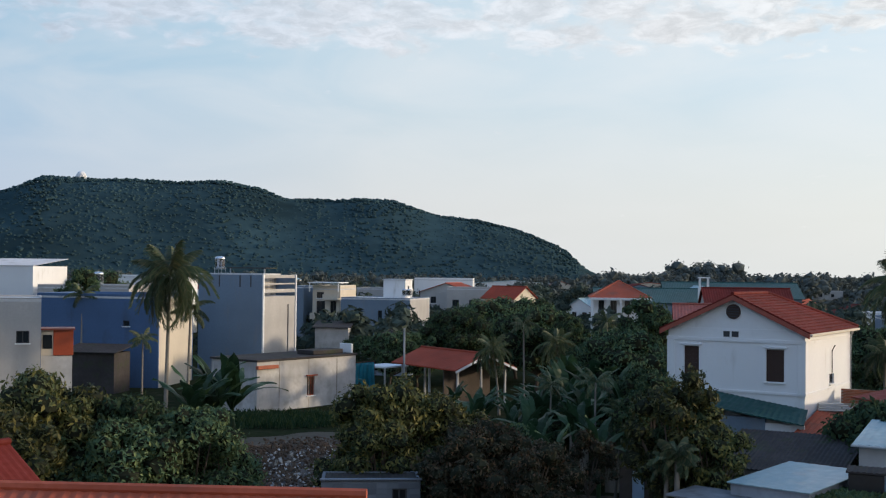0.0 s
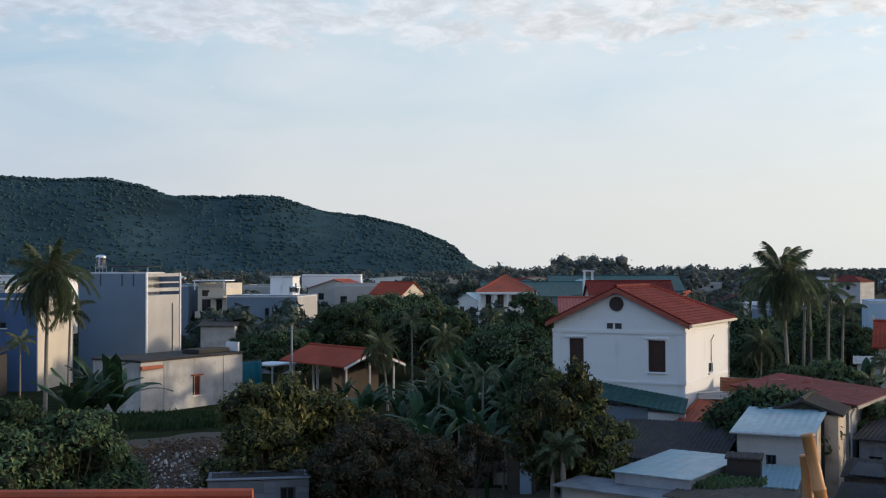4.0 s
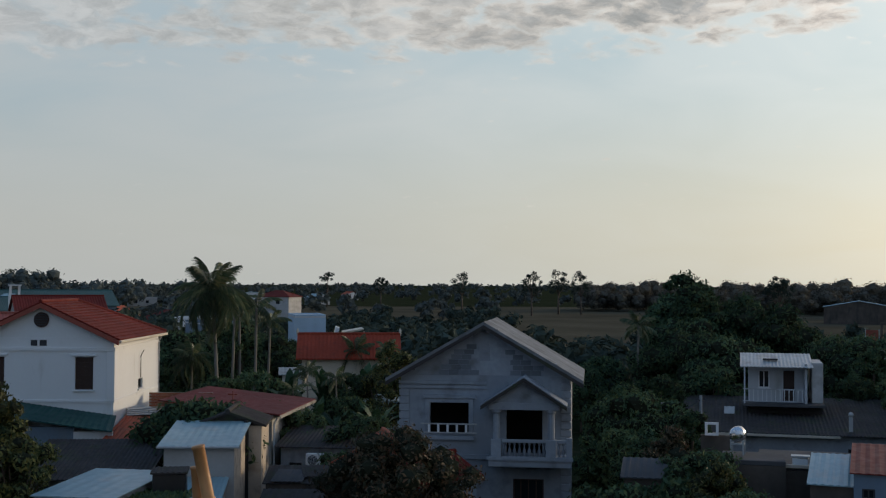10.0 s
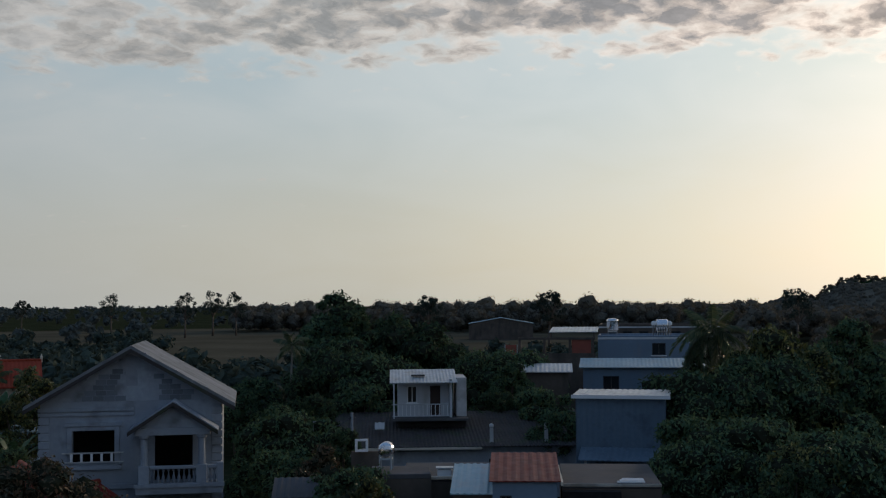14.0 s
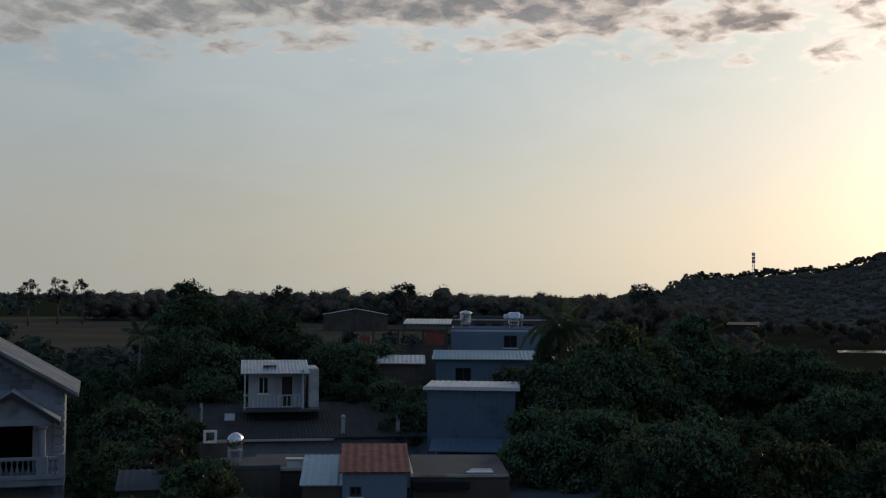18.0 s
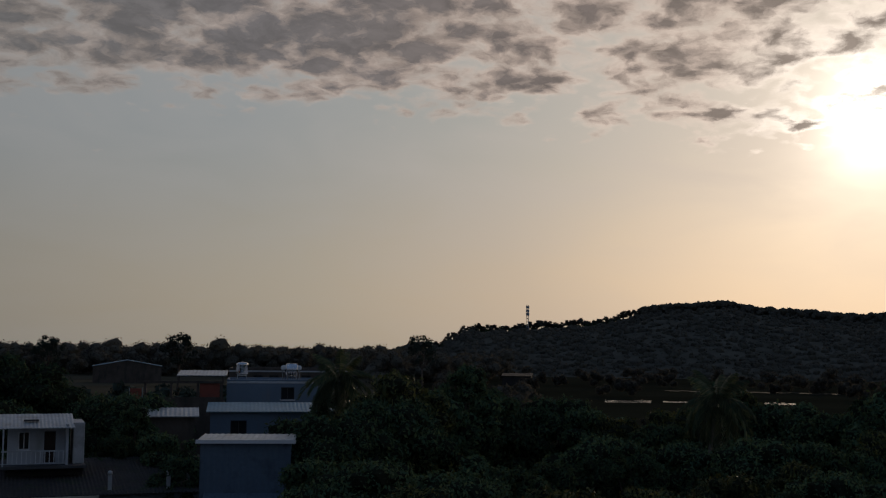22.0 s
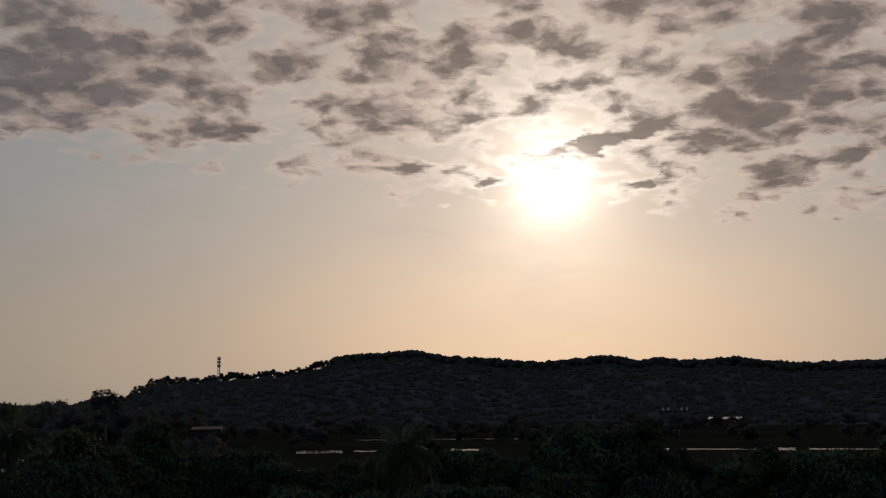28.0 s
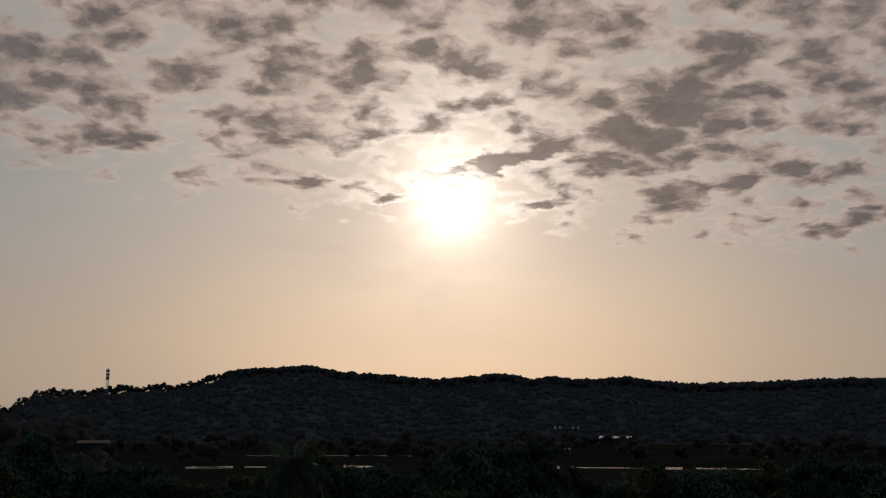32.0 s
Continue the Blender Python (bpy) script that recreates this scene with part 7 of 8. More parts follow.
# low tiled roofs below, one ridge across the view
near_roof(site(-19.6, 25.4, 94) @ pose(-1.0, 0, 0), 5.4, 6.9, 4.92, 1.42, "orangetile", "low house with an orange corrugated roof just below")
near_roof(site(-31.6, 33.0, 30), 5.4, 6.0, 3.75, 1.9, "redtile", "house with a mossy red tiled roof", "stained")


def block_shed():
    m = site(-5.77, 43.0, -4.0)
    o = thing("shed", m, "low shed of grey cement blocks with a small window", "shed")
    bw, bh, w, l, h = 0.40, 0.20, 3.6, 1.9, 2.9
    core = M["block"]
    part("core", wall_mesh(w - 0.04, h - 0.04, 0.08, [(2.55, 1.7, 3.1, 2.6)]), core, o, m=pose(0.02, 0.02, 0))
    for lo, hi in (((0, 0.12, 0), (0.12, l, h)), ((w - 0.12, 0.12, 0), (w, l, h)), ((0.12, l - 0.12, 0), (w - 0.12, l, h))):
        part("wall", boxes((lo, hi)), core, o)
    me = mesh_of("block", *_brick(bw - 0.015, 0.12, bh - 0.015), M["block"])
    for r in range(14):
        for c in range(9):
            x = c * bw
            if 2.4 <= x < 3.1 and 1.65 < r * bh < 2.55:
                continue
            hang("block", me, o, pose(x + 0.005, 0.0, r * bh + 0.005))
    window(o, 2.55, 1.7, 0.55, 0.9, "front", 0, M["darkframe"], M["dark"], 1, sill=False)
    part("coping", boxes(((-0.05, -0.05, h + 0.003), (w + 0.05, 0.17, h + 0.06)), bevel=0.01), M["block"], o)
    part("roof_sheet", sheet(w - 0.26, l - 0.26, -0.02, 0.04, 0.2, 0.03), M["fibre"], o, m=pose(0.13, 0.13, h - 0.07))


block_shed()


def yard_wall(az, d, turn, w, h, label, mt="bluegrey"):
    o = thing("garden_wall", site(az, d, turn), label, "wall")
    part("wall", boxes(((0, 0, 0), (w, 0.14, h)), bevel=0.02), M[mt], o)
    part("coping", boxes(((-0.04, -0.04, h + 0.003), (w + 0.04, 0.18, h + 0.07)), bevel=0.015), M["stained"], o)
    for k in range(int(w / 2.2) + 1):
        part("pier", boxes(((min(k * 2.2, w - 0.24), -0.06, 0), (min(k * 2.2, w - 0.24) + 0.24, -0.003, h)), bevel=0.01), M[mt], o)


yard_wall(9.6, 40.0, 40, 3.8, 1.5, "stained garden wall by the outbuilding")
yard_wall(5.3, 45.2, 8, 4.6, 1.45, "low blue-grey garden wall by the trees")
yard_wall(15.0, 37.8, 41, 9.5, 1.4, "long blue-grey wall before the sheds")
gate = thing("door", site(9.2, 53.9, 0), "low pale blue door in a dim stained opening", "door")
part("jamb", boxes(((-0.55, 0, 0), (-0.003, 0.25, 1.6)), ((0.57, 0, 0), (0.75, 0.25, 1.6)), ((-0.55, 0, 1.603), (0.75, 0.25, 1.75))), M["dimwall"], gate)
leaf = part("leaf", boxes(((0, 0.05, 0.03), (0.55, 0.1, 1.58)), bevel=0.01), M["doorblue"], gate)
part("handle", boxes(((0.45, 0.0, 0.75), (0.5, 0.047, 0.88)), bevel=0.008), M["steel"], leaf)
ruin = thing("ruin", site(6.2, 57, 10), "roofless wall with a dark doorway among palms", "ruin")
part("wall", wall_mesh(3.0, 3.0, 0.25, [(0.9, 0, 1.7, 2.2)]), M["stained"], ruin)
part("side", boxes(((0, 0.253, 0), (0.25, 2.6, 2.4))), M["stained"], ruin)
part("side", boxes(((2.75, 0.253, 0), (3.0, 2.6, 2.6))), M["stained"], ruin)


def rubble_heap(name, az, d, rx, ry, n, seed, size, label, lift=0.5):
    """Broken bricks and plaster tipped on the ground; the larger lumps are single pieces."""
    rng = np.random.default_rng(seed)
    o = thing(name, site(az, d, 0), label, "rubble", kind="")
    kinds = []
    for k in range(5):
        bm = bmesh.new()
        bmesh.ops.create_icosphere(bm, subdivisions=1, radius=1.0)
        for v in bm.verts:
            v.co *= 0.65 + 0.5 * noise.noise(v.co * 1.7 + Vector((k * 3.1, seed, 0)))
        me = bpy.data.meshes.new("lump")
        bm.to_mesh(me)
        bm.free()
        me.materials.append(M["rubble"] if k < 2 else M["litter"] if k < 4 else M["stained"])
        kinds.append(me)
    bm = bmesh.new()
    nn = 18
    grid = [[bm.verts.new((rx * (2 * i / nn - 1), ry * (2 * j / nn - 1), -0.1 + lift * max(0.0, 1 - (2 * i / nn - 1) ** 2) * max(0.0, 1 - (2 * j / nn - 1) ** 2) + 0.25 * noise.noise((i * 0.5, j * 0.5, seed)))) for j in range(nn + 1)] for i in range(nn + 1)]
    for i in range(nn):
        for j in range(nn):
            bm.faces.new((grid[i][j], grid[i + 1][j], grid[i + 1][j + 1], grid[i][j + 1]))
    part("heap", bm, M["rubble"], o, soft=True)
    for k in range(n):
        x, y = rng.uniform(-rx, rx) * 0.95, rng.uniform(-ry, ry) * 0.95
        z = lift * max(0.0, 1 - (x / rx) ** 2) * max(0.0, 1 - (y / ry) ** 2) + 0.03
        s = size * rng.uniform(0.35, 1.3)
        q = pose(x, y, z, rng.uniform(0, 360), rng.uniform(0, 360), rng.uniform(0, 360))
        hang("lump", kinds[rng.integers(5)], o, q @ Matrix.Diagonal((s * 1.5, s, s * 0.55, 1)))


def litter(name, az, d, rx, ry, n, seed, size, label, material, z=0.14):
    """Chips and shards strewn thickly over the soil, joined as one mesh."""
    rng = np.random.default_rng(seed)
    x, y = P2(az, d)
    c = np.stack([rng.uniform(-rx, rx, n), rng.uniform(-ry, ry, n), z + rng.uniform(-0.05, 0.1, n)], 1)
    c = c[(c[:, 0] / rx) ** 2 + (c[:, 1] / ry) ** 2 < rng.uniform(0.35, 1.1, n)]
    n = len(c)
    u = rng.normal(size=(n, 3)) * [1, 1, 0.45]
    u /= np.linalg.norm(u, axis=1)[:, None]
    w = np.cross(u, rng.normal(size=(n, 3)))
    w /= np.linalg.norm(w, axis=1)[:, None]
    t = np.cross(u, w)
    s = size * rng.uniform(0.3, 1.5, n)[:, None]
    v = np.stack([c - u * s, c + w * s * 0.6, c + u * s * 0.9, c - w * s * 0.5, c + t * s * 0.4, c - t * s * 0.4], 1).reshape(-1, 3)
    f = [[6 * k + i for i in q] for k in range(n) for q in ((0, 1, 4), (1, 2, 4), (2, 3, 4), (3, 0, 4), (1, 0, 5), (2, 1, 5), (3, 2, 5), (0, 3, 5))]
    o = new(name, mesh_of(name, v.tolist(), f, M[material]))
    o.matrix_basis = pose(x, y, 0)
    tagged(o, label, "rubble", kind="stuff")


litter("brick_litter", -7.0, 63, 5.0, 9.0, 5200, 51, 0.13, "brown chips and shards strewn over the plot", "litter", 0.35)
litter("plaster_litter", -6.6, 60, 4.6, 7.0, 500, 52, 0.09, "pale crumbs of plaster among the chips", "oldwhite", 0.5)
litter("yard_litter", 5.4, 44, 4.0, 5.0, 900, 53, 0.10, "dead leaves and scraps on the yard", "litter", 0.2)
rubble_heap("rubble", -7.2, 62, 4.2, 8.5, 290, 4, 0.20, "tipped heap of broken bricks and plaster", 0.5)
rubble_heap("rubble", 4.2, 37.5, 3.0, 3.0, 60, 6, 0.22, "dark rubbish strewn over the yard", 0.3)
rubble_heap("rubble", 6.0, 47, 3.5, 3.0, 60, 8, 0.2, "pale rubbish on bare ground", 0.15)


def weeds(name, az, d, rx, ry, n, seed, height, label, leaf="banana", z=0.0):
    rng = np.random.default_rng(seed)
    x, y = P2(az, d)
    p = np.stack([rng.uniform(-rx, rx, n), rng.uniform(-ry, ry, n), np.zeros(n)], 1)
    keep = (p[:, 0] / rx) ** 2 + (p[:, 1] / ry) ** 2 < rng.uniform(0.5, 1.1, n)
    p = p[keep]
    n = len(p)
    a = rng.uniform(0, 6.28, n)
    h = height * rng.uniform(0.4, 1.2, n)
    d0 = np.stack([np.cos(a), np.sin(a), 0 * a], 1)
    wv = np.stack([-np.sin(a), np.cos(a), 0 * a], 1) * 0.05
    tip = p + d0 * (h * 0.5)[:, None] + np.stack([0 * h, 0 * h, h], 1)
    mid = p + d0 * (h * 0.15)[:, None] + np.stack([0 * h, 0 * h, h * 0.6], 1)
    v = np.stack([p - wv, p + wv, mid + wv * 1.2, tip, mid - wv * 1.2], 1).reshape(-1, 3)
    f = [[5 * k, 5 * k + 1, 5 * k + 2, 5 * k + 3, 5 * k + 4] for k in range(n)]
    o = new(name, mesh_of(name, v.tolist(), f, M[leaf]))
    o.matrix_basis = pose(x, y, z)
    tagged(o, label, "weeds", kind="stuff")


weeds("weeds", -8.0, 82, 5.5, 4.0, 3600, 3, 0.55, "rank green weeds along the foot of the wall")
weeds("weeds", 5.0, 42, 5, 5, 2500, 5, 0.4, "low weeds in the yard", "green")
weeds("weeds", -2.0, 47, 6, 6, 3500, 7, 0.6, "tall weeds round the trees", "green")
weeds("weeds", 33, 44, 9, 6, 4000, 9, 0.6, "weeds under the trees", "green")


def terrace_house():
    """The house from whose flat roof one looks out."""
    o = thing("house", pose(0, 0, 0), "plain rendered house with a flat roof terrace", "house")
    part("body", boxes(((-7.0, -8.0, -0.2), (1.6, 1.6, 8.7))), M["bare"], o)
    part("roof_slab", boxes(((-7.15, -8.15, 8.703), (1.75, 1.75, 8.88)), bevel=0.02), M["concrete"], o)
    part("curb", boxes(((-7.15, 1.6, 8.883), (1.75, 1.75, 9.0)), ((1.6, -8.15, 8.883), (1.75, 1.597, 9.0))), M["concrete"], o)


terrace_house()


def corner_house():
    """A dark house just below the terrace; only its parapet edge catches the light."""
    x, y = P2(84.3, 25.0)
    o = thing("house", pose(x, y, 0, 0, 0, 8), "dark flat-roofed house with a thin pale roof edge", "house")
    part("body", boxes(((-6.0, -5.0, 0), (0, 0, 6.9))), M["fibre"], o)
    part("roof", boxes(((-5.8, -4.8, 6.903), (-0.2, -0.2, 6.95))), M["oldroof"], o)
    part("parapet_edge", boxes(((-6.05, -0.02, 6.903), (0.05, 0.05, 6.98)), ((-6.05, -5.05, 6.903), (-5.98, -0.023, 6.98)), ((-0.02, -5.05, 6.903), (0.05, -0.023, 6.98))), M["concrete"], o)
    g = thing("lamp", pose(x, y, 6.98, 0, 0, 8) @ pose(-0.1, 0.0, 0), "small pale lamp on the roof corner", "lamp")
    part("stem", boxes(((-0.02, -0.02, 0), (0.02, 0.02, 0.12))), M["darkframe"], g)
    part("head", boxes(((-0.09, -0.09, 0.123), (0.09, 0.09, 0.17)), bevel=0.02), M["white"], g)


corner_house()
weeds("creeper", 18.3, 42.6, 1.9, 1.3, 4200, 12, 0.24, "creeper grown over the low shed roof", "green", 2.93)

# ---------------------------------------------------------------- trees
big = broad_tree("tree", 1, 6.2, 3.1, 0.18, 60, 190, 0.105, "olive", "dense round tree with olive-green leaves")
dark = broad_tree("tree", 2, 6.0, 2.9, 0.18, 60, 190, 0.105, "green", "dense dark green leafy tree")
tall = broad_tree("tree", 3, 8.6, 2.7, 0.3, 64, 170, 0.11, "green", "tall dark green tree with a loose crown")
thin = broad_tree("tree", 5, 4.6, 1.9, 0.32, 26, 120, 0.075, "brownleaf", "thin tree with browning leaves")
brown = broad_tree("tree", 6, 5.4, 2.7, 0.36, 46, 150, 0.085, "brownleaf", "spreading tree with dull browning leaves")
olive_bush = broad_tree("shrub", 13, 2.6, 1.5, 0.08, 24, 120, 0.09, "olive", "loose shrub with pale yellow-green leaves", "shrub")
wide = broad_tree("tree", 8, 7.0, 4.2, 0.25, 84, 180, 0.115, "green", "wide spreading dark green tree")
loose = broad_tree("tree", 9, 7.2, 2.4, 0.28, 46, 150, 0.11, "olive", "open-crowned tree, sunlit yellow put into some leaves")
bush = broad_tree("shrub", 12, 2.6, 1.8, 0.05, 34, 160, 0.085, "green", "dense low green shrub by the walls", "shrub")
coco = palm_tree("coconut_palm", 4, 10.2, 3.2, 40, "tall coconut palm with drooping fronds", 0.6, 0.115)
coco2 = palm_tree("coconut_palm", 6, 8.4, 3.2, 28, "coconut palm with ragged fronds", 0.9, 0.12)
areca = palm_tree("areca_palm", 7, 7.4, 1.7, 11, "slender areca palm with a small crown", 0.2, 0.08, nuts=False)
ban = banana_plant("banana_plant", 3, 4.6, 9, "banana plant with broad torn leaves")
ban2 = banana_plant("banana_plant", 5, 5.4, 10, "tall banana plant with arching leaves")
drac = palm_tree("pandan_palm", 11, 3.9, 0.95, 24, "palm with hanging strap leaves under a tree", 0.2, 0.1, "palm", nuts=False)


def top_z(e, d):
    return 10.5 + d * math.tan(radians(e))


HEIGHT = {id(big): 6.2, id(dark): 6.0, id(tall): 8.6, id(thin): 4.6, id(brown): 5.4, id(olive_bush): 2.6, id(wide): 7.0, id(loose): 7.2, id(bush): 2.6, id(coco): 12.9, id(coco2): 10.8, id(areca): 8.1, id(ban): 4.6, id(ban2): 5.4, id(drac): 4.4}


def grow(t, az, d, el, turn=None, group=""):
    """A plant whose top is seen at the elevation el from the terrace."""
    o = place(t, az, d, (az * 77 + d * 31) % 360 if turn is None else turn, top_z(el, d) / HEIGHT[id(t)])
    return tagged(o, group=group)


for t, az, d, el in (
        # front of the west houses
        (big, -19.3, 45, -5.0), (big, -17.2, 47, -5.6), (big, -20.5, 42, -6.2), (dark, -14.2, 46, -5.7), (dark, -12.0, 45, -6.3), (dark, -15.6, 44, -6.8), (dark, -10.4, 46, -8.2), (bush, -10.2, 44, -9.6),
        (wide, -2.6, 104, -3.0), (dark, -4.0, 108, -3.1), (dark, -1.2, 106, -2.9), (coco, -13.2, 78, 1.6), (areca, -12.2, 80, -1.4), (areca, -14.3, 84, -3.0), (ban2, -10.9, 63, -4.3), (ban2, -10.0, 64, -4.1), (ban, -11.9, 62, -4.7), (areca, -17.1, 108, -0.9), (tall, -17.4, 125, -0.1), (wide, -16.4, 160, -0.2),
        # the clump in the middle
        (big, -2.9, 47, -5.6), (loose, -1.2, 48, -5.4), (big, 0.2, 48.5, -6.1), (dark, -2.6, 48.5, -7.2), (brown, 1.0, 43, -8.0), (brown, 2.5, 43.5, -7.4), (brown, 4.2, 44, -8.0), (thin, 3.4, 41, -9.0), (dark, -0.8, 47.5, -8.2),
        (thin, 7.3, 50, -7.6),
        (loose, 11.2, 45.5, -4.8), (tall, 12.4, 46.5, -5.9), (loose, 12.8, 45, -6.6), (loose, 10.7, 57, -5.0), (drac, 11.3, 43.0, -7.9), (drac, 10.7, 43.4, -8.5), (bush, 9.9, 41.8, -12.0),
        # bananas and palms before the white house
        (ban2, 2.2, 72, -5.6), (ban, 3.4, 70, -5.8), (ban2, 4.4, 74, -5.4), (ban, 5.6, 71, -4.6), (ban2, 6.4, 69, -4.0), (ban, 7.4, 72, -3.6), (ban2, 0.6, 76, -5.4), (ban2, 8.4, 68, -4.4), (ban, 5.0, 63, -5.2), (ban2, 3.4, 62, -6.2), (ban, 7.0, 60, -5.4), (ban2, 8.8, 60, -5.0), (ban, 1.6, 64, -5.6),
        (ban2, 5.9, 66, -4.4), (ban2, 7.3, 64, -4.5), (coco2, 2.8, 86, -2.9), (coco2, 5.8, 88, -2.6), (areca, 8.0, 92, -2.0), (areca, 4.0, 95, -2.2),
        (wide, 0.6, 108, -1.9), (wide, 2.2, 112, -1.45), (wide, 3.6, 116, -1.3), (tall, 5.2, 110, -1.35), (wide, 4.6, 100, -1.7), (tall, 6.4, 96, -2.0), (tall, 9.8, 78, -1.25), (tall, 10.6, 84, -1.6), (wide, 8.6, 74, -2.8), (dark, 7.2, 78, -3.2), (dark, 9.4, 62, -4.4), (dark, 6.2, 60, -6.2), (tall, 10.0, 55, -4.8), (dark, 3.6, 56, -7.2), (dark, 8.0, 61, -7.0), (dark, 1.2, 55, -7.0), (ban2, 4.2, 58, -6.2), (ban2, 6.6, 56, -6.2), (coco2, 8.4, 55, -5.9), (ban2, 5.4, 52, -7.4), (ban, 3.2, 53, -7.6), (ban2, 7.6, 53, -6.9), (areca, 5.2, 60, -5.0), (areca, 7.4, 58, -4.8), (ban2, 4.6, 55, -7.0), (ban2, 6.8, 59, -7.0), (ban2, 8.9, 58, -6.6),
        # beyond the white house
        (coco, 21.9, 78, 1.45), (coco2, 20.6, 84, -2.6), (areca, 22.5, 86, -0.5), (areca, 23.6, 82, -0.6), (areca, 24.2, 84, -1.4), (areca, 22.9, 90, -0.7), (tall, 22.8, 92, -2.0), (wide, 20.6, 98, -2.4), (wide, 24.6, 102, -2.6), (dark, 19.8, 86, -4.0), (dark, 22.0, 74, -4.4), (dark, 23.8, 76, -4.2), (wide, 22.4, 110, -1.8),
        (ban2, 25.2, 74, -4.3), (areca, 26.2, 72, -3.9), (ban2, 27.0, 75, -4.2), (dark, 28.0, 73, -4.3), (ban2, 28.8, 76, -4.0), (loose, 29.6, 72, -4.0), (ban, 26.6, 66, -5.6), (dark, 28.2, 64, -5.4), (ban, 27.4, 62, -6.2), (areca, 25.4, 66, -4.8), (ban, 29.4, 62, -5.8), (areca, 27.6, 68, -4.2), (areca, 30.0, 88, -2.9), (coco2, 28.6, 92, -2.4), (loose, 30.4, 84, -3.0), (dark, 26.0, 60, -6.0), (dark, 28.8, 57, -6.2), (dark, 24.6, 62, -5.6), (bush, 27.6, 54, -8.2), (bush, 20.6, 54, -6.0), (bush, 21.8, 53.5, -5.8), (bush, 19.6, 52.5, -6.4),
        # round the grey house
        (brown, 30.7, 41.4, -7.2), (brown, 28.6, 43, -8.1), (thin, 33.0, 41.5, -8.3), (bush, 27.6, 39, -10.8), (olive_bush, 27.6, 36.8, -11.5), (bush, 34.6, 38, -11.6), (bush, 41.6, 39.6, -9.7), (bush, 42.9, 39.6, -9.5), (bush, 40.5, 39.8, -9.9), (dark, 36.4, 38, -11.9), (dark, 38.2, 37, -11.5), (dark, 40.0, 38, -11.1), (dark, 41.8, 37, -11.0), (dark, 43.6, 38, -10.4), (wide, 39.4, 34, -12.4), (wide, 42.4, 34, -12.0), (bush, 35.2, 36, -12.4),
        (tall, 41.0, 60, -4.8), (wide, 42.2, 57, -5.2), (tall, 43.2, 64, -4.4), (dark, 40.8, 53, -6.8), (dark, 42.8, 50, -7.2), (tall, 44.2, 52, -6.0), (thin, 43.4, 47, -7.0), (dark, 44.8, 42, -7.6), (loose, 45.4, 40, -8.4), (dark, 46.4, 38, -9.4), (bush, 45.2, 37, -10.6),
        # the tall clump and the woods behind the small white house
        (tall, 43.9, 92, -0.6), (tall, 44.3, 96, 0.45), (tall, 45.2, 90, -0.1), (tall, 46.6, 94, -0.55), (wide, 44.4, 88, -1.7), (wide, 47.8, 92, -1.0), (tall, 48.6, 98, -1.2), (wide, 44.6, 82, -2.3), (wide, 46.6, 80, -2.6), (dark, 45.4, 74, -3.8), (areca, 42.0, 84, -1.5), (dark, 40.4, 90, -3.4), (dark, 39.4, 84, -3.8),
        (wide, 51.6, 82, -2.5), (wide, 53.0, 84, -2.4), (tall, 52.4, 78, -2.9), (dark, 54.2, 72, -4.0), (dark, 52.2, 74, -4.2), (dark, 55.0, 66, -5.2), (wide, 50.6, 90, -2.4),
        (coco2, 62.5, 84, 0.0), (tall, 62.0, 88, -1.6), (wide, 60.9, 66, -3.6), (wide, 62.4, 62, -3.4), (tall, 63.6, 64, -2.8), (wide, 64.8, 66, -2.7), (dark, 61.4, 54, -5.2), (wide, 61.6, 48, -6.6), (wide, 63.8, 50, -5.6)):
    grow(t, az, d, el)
# the grove to the east, dark against the light
rng = np.random.default_rng(21)
row = [(big, 65.3, 70, -1.45), (tall, 67.9, 74, -0.95), (dark, 66.6, 72, -1.9), (dark, 69.5, 78, -1.8), (dark, 71.6, 80, -2.7), (wide, 73.1, 82, -2.45), (dark, 74.6, 78, -2.75), (big, 75.6, 76, -3.4), (dark, 77.6, 74, -3.4), (big, 78.2, 82, -3.0), (tall, 80.8, 84, -1.55),
       (loose, 81.8, 86, -2.1), (wide, 83.4, 84, -2.5), (dark, 85.4, 78, -2.7), (tall, 86.9, 82, -2.2), (wide, 89.6, 76, -1.6), (tall, 91.3, 75, -1.35), (dark, 88.7, 74, -1.8), (tall, 92.4, 80, -2.9), (thin, 93.6, 84, -2.65), (wide, 95.2, 84, -3.2), (dark, 96.2, 80, -3.1), (loose, 97.2, 78, -2.75), (loose, 98.1, 78, -2.55),
       (wide, 99.6, 78, -2.6), (dark, 100.8, 80, -2.4), (loose, 102.4, 82, -2.2), (tall, 104.6, 78, -2.0), (wide, 106.6, 80, -2.2), (dark, 108.6, 78, -2.0)]
for t, az, d, el in row:
    grow(t, az, d, el)
for k in range(64):
    az = 64 + 45 * (k + rng.random()) / 64
    d = rng.uniform(40, 68)
    grow((wide, dark, tall, big, dark)[k % 5], az, d, -3.0 - 0.115 * (70 - d) - rng.uniform(0.2, 1.4))
grow(coco2, 79.7, 72, -0.8)
grow(coco2, 96.2, 90, -2.6)


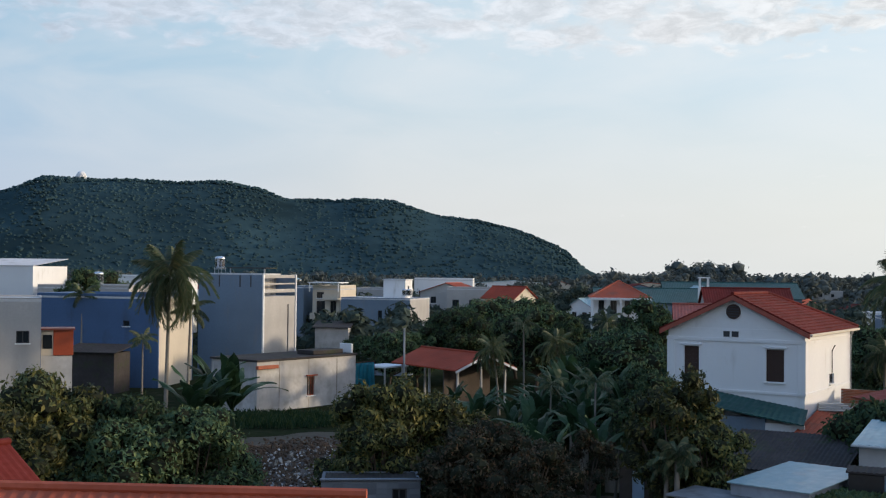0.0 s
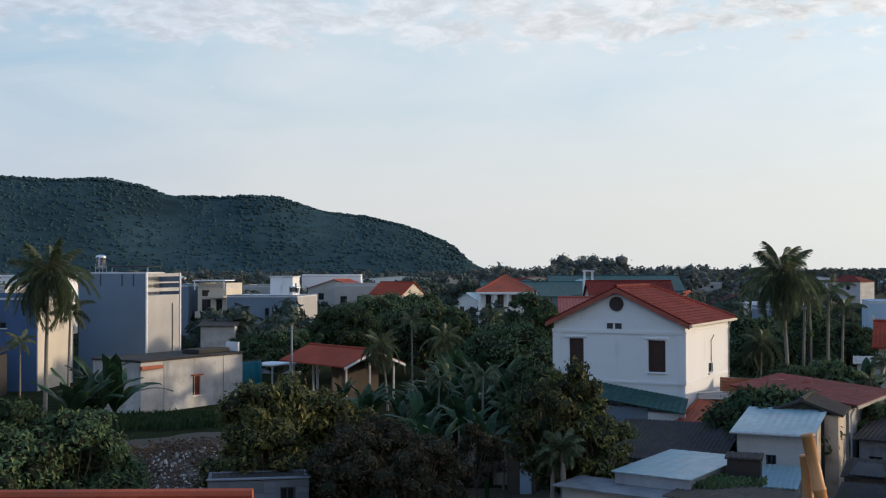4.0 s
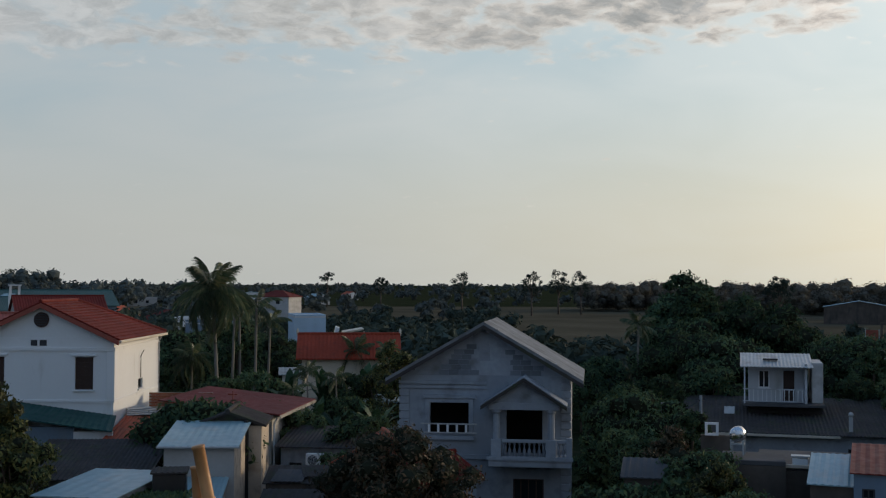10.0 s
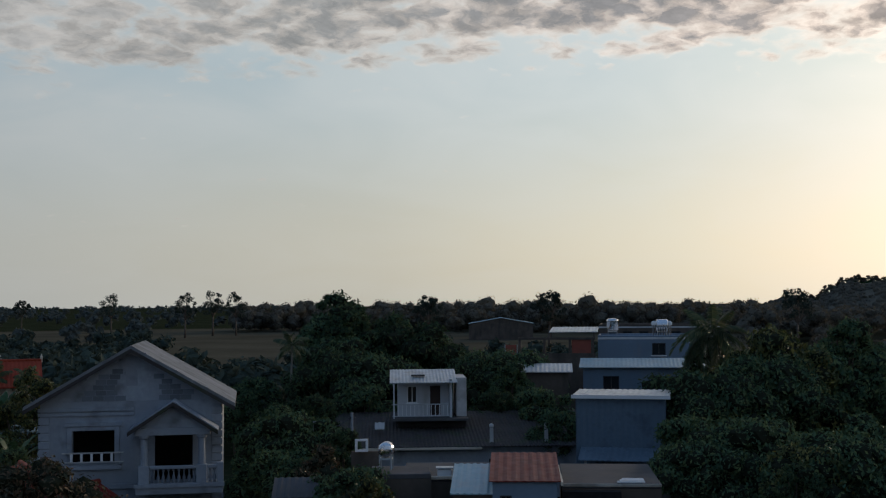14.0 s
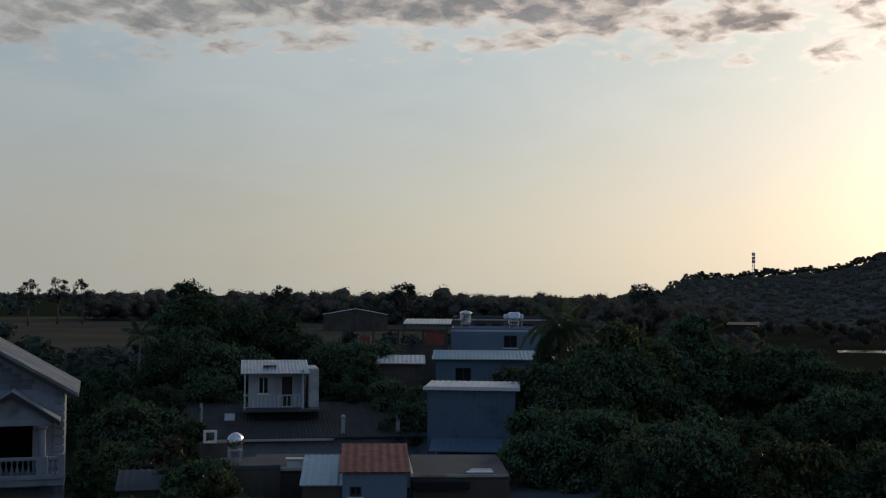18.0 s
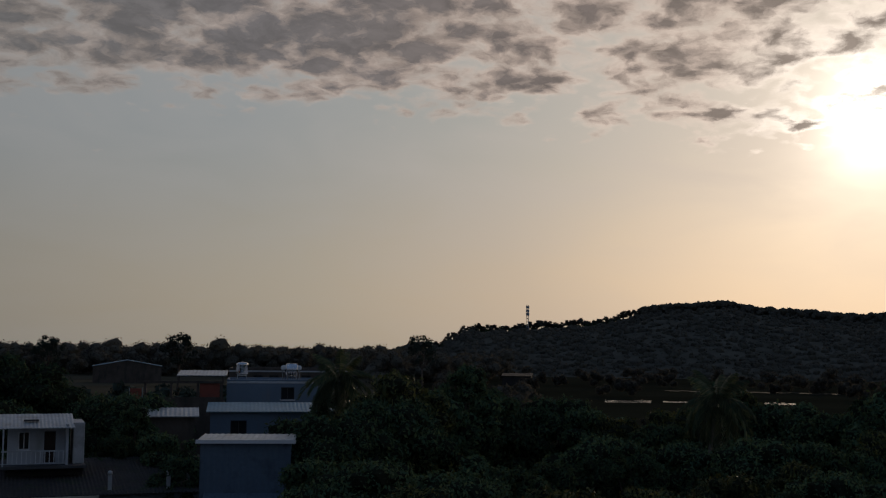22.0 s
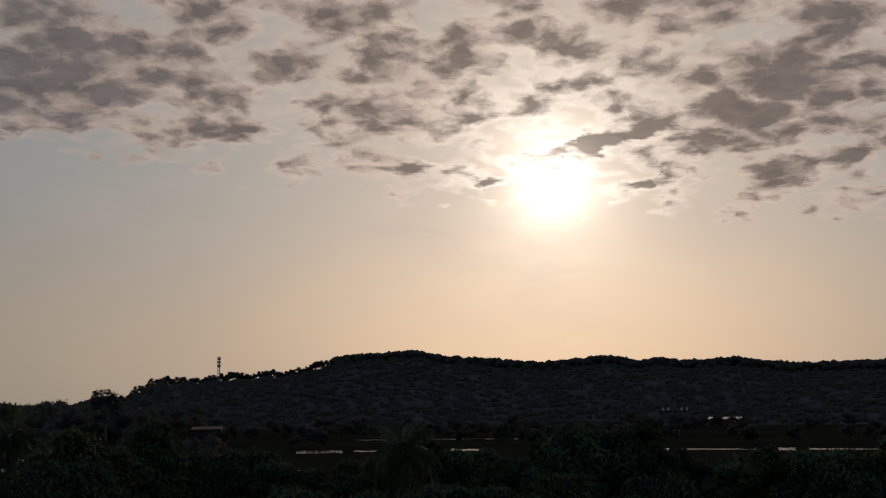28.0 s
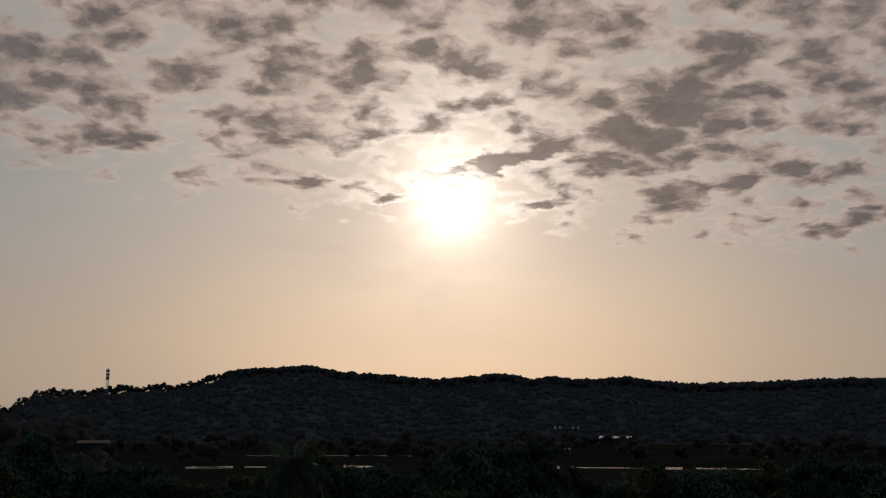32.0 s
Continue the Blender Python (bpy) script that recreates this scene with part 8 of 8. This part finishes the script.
# ---------------------------------------------------------------- far woods and hedges
def woods(name, spans, seed, leaf, size, per, label):
    """Belts of far trees: spans of (az0, az1, d0, d1, count, height)."""
    rng = np.random.default_rng(seed)
    blobs = []
    for az0, az1, d0, d1, n, h in spans:
        for k in range(n):
            az, d = rng.uniform(az0, az1), rng.uniform(d0, d1)
            hh = h * rng.uniform(0.55, 1.15)
            x, y = P2(az, d)
            for q in range(5):
                r = hh * rng.uniform(0.2, 0.33)
                blobs.append((x + rng.normal(scale=hh * 0.30), y + rng.normal(scale=hh * 0.30), max(r * 0.7, hh * (0.30 + 0.11 * q + rng.uniform(-0.08, 0.08))), r))
    o = new(name, lumps_mesh(name, rng, [(x, y, z, r * 0.66) for x, y, z, r in blobs], M[leaf], 2 if size < 0.5 else 1))
    tagged(o, label, "woods", kind="stuff")
    tagged(hang("foliage", crown_mesh("foliage", rng, blobs, per, size, M[leaf], droop=0.15, shell=0.85), o), "ragged outer leaves", kind="stuff")


woods("woods", [(-22, 8, 128, 210, 70, 6.0), (-22, 12, 220, 380, 120, 7.0), (8, 20, 120, 210, 36, 6.2), (14, 32, 130, 210, 36, 6.2), (30, 36, 105, 150, 12, 5.0), (27, 36, 125, 300, 50, 5.2), (33, 44, 92, 150, 60, 5.0), (48, 57, 105, 190, 44, 4.6), (29, 36, 88, 130, 34, 5.0)], 31, "far", 0.55, 60, "mixed trees between the farther houses")
woods("far_woods", [(-24, 12, 400, 1000, 230, 9), (7, 20, 450, 900, 130, 11.0), (10.8, 14.2, 700, 760, 60, 17), (12, 36, 300, 520, 46, 6.0), (12, 40, 560, 1500, 150, 8.5), (20, 45, 1500, 3000, 240, 10.5)], 32, "hazy", 1.1, 20, "belts of trees on the plain in haze-paled colours")
woods("wood_belt", [(39.5, 47, 440, 500, 70, 11.2), (46, 52.5, 430, 500, 65, 11.2), (50, 60, 400, 470, 90, 11.3), (58, 66, 380, 450, 80, 10.4), (57.0, 58.5, 390, 410, 7, 12.0), (64, 70, 300, 420, 50, 9), (63, 72, 120, 200, 24, 5.6), (70, 112, 258, 420, 90, 4.6), (70, 112, 105, 170, 50, 2.2)], 33, "hillwood", 0.45, 80, "dark belt of rounded trees along the skyline")


def ragged_tree(az, d, h, seed):
    o = broad_tree("tree", seed, h, h * 0.30, 0.42, 26, 70, 0.26, "far", "lone ragged tree standing above the woods", inner=False)
    place(o, az, d)


for k, (az, d, h) in enumerate(((33.6, 420, 14.5), (37.0, 380, 14), (38.3, 400, 15.5), (39.4, 400, 14.5), (12.3, 800, 19), (66.3, 260, 13.5), (54.6, 250, 13.5), (27.0, 500, 15), (29.6, 520, 14), (48.7, 270, 13))):
    ragged_tree(az, d, h, 60 + k)


# slender trees along the hill's crest, sky showing between the trunks
crest = broad_tree("tree", 91, 6.4, 2.2, 0.56, 15, 60, 0.42, "hillwood", "slender tree on the crest of the hill, dark against the sky")
crest2 = broad_tree("tree", 92, 6.2, 1.9, 0.60, 12, 60, 0.40, "hillwood", "thin-crowned tree on the crest of the hill")
rng = np.random.default_rng(14)
for k in range(84):
    az = 66.6 + 10.4 * (k + rng.uniform(0, 0.8)) / 84
    e = lerp_profile(RIGHT_HILL, az)
    place((crest, crest2)[k % 2], az, 650, 53 * k, rng.uniform(0.75, 1.2), EY + 650 * math.tan(radians(e - 0.13)) - 4.1 + rng.uniform(-0.8, 0.5))
    if k % 3:
        place(bush, az + 0.05, 649, 31 * k, rng.uniform(0.7, 1.3), EY + 650 * math.tan(radians(e - 0.24)) - 1.2)
for k in range(40):
    az = 77.5 + 32 * (k + rng.uniform(0, 0.9)) / 40
    e = lerp_profile(RIGHT_HILL, az)
    place((crest, crest2)[k % 2], az, 648, 71 * k, rng.uniform(0.4, 0.66), EY + 650 * math.tan(radians(e - 0.24)) - 1.4)


def bare_yard(az, d, rx, ry, seed, label):
    """A trodden patch of soil with an uneven edge."""
    bm = bmesh.new()
    c = bm.verts.new((0, 0, 0.2))
    ring = []
    for k in range(40):
        a = 2 * math.pi * k / 40
        r = 1 + 0.22 * noise.noise((math.cos(a) * 1.5, math.sin(a) * 1.5, seed))
        ring.append([bm.verts.new((rx * r * q * math.cos(a), ry * r * q * math.sin(a), 0.2 - 0.24 * q * q + 0.05 * noise.noise((k * 0.7, q * 3, seed)))) for q in (0.4, 0.75, 1.0)])
    for k in range(40):
        p, q = ring[k], ring[(k + 1) % 40]
        bm.faces.new((c, p[0], q[0]))
        bm.faces.new((p[0], p[1], q[1], q[0]))
        bm.faces.new((p[1], p[2], q[2], q[1]))
    o = part("yard_ground", bm, M["soil"], None, soft=True)
    o.matrix_basis = site(az, d, 0)
    tagged(o, label, "ground", kind="structure")


bare_yard(-7.2, 66, 6.5, 11.0, 3, "bare trodden soil of the empty plot")
bare_yard(4.8, 42.0, 4.2, 7.5, 5, "bare soil of the yard under the trees")
bare_yard(7.2, 53.0, 5.5, 4.2, 7, "pale trodden soil between the garden walls")
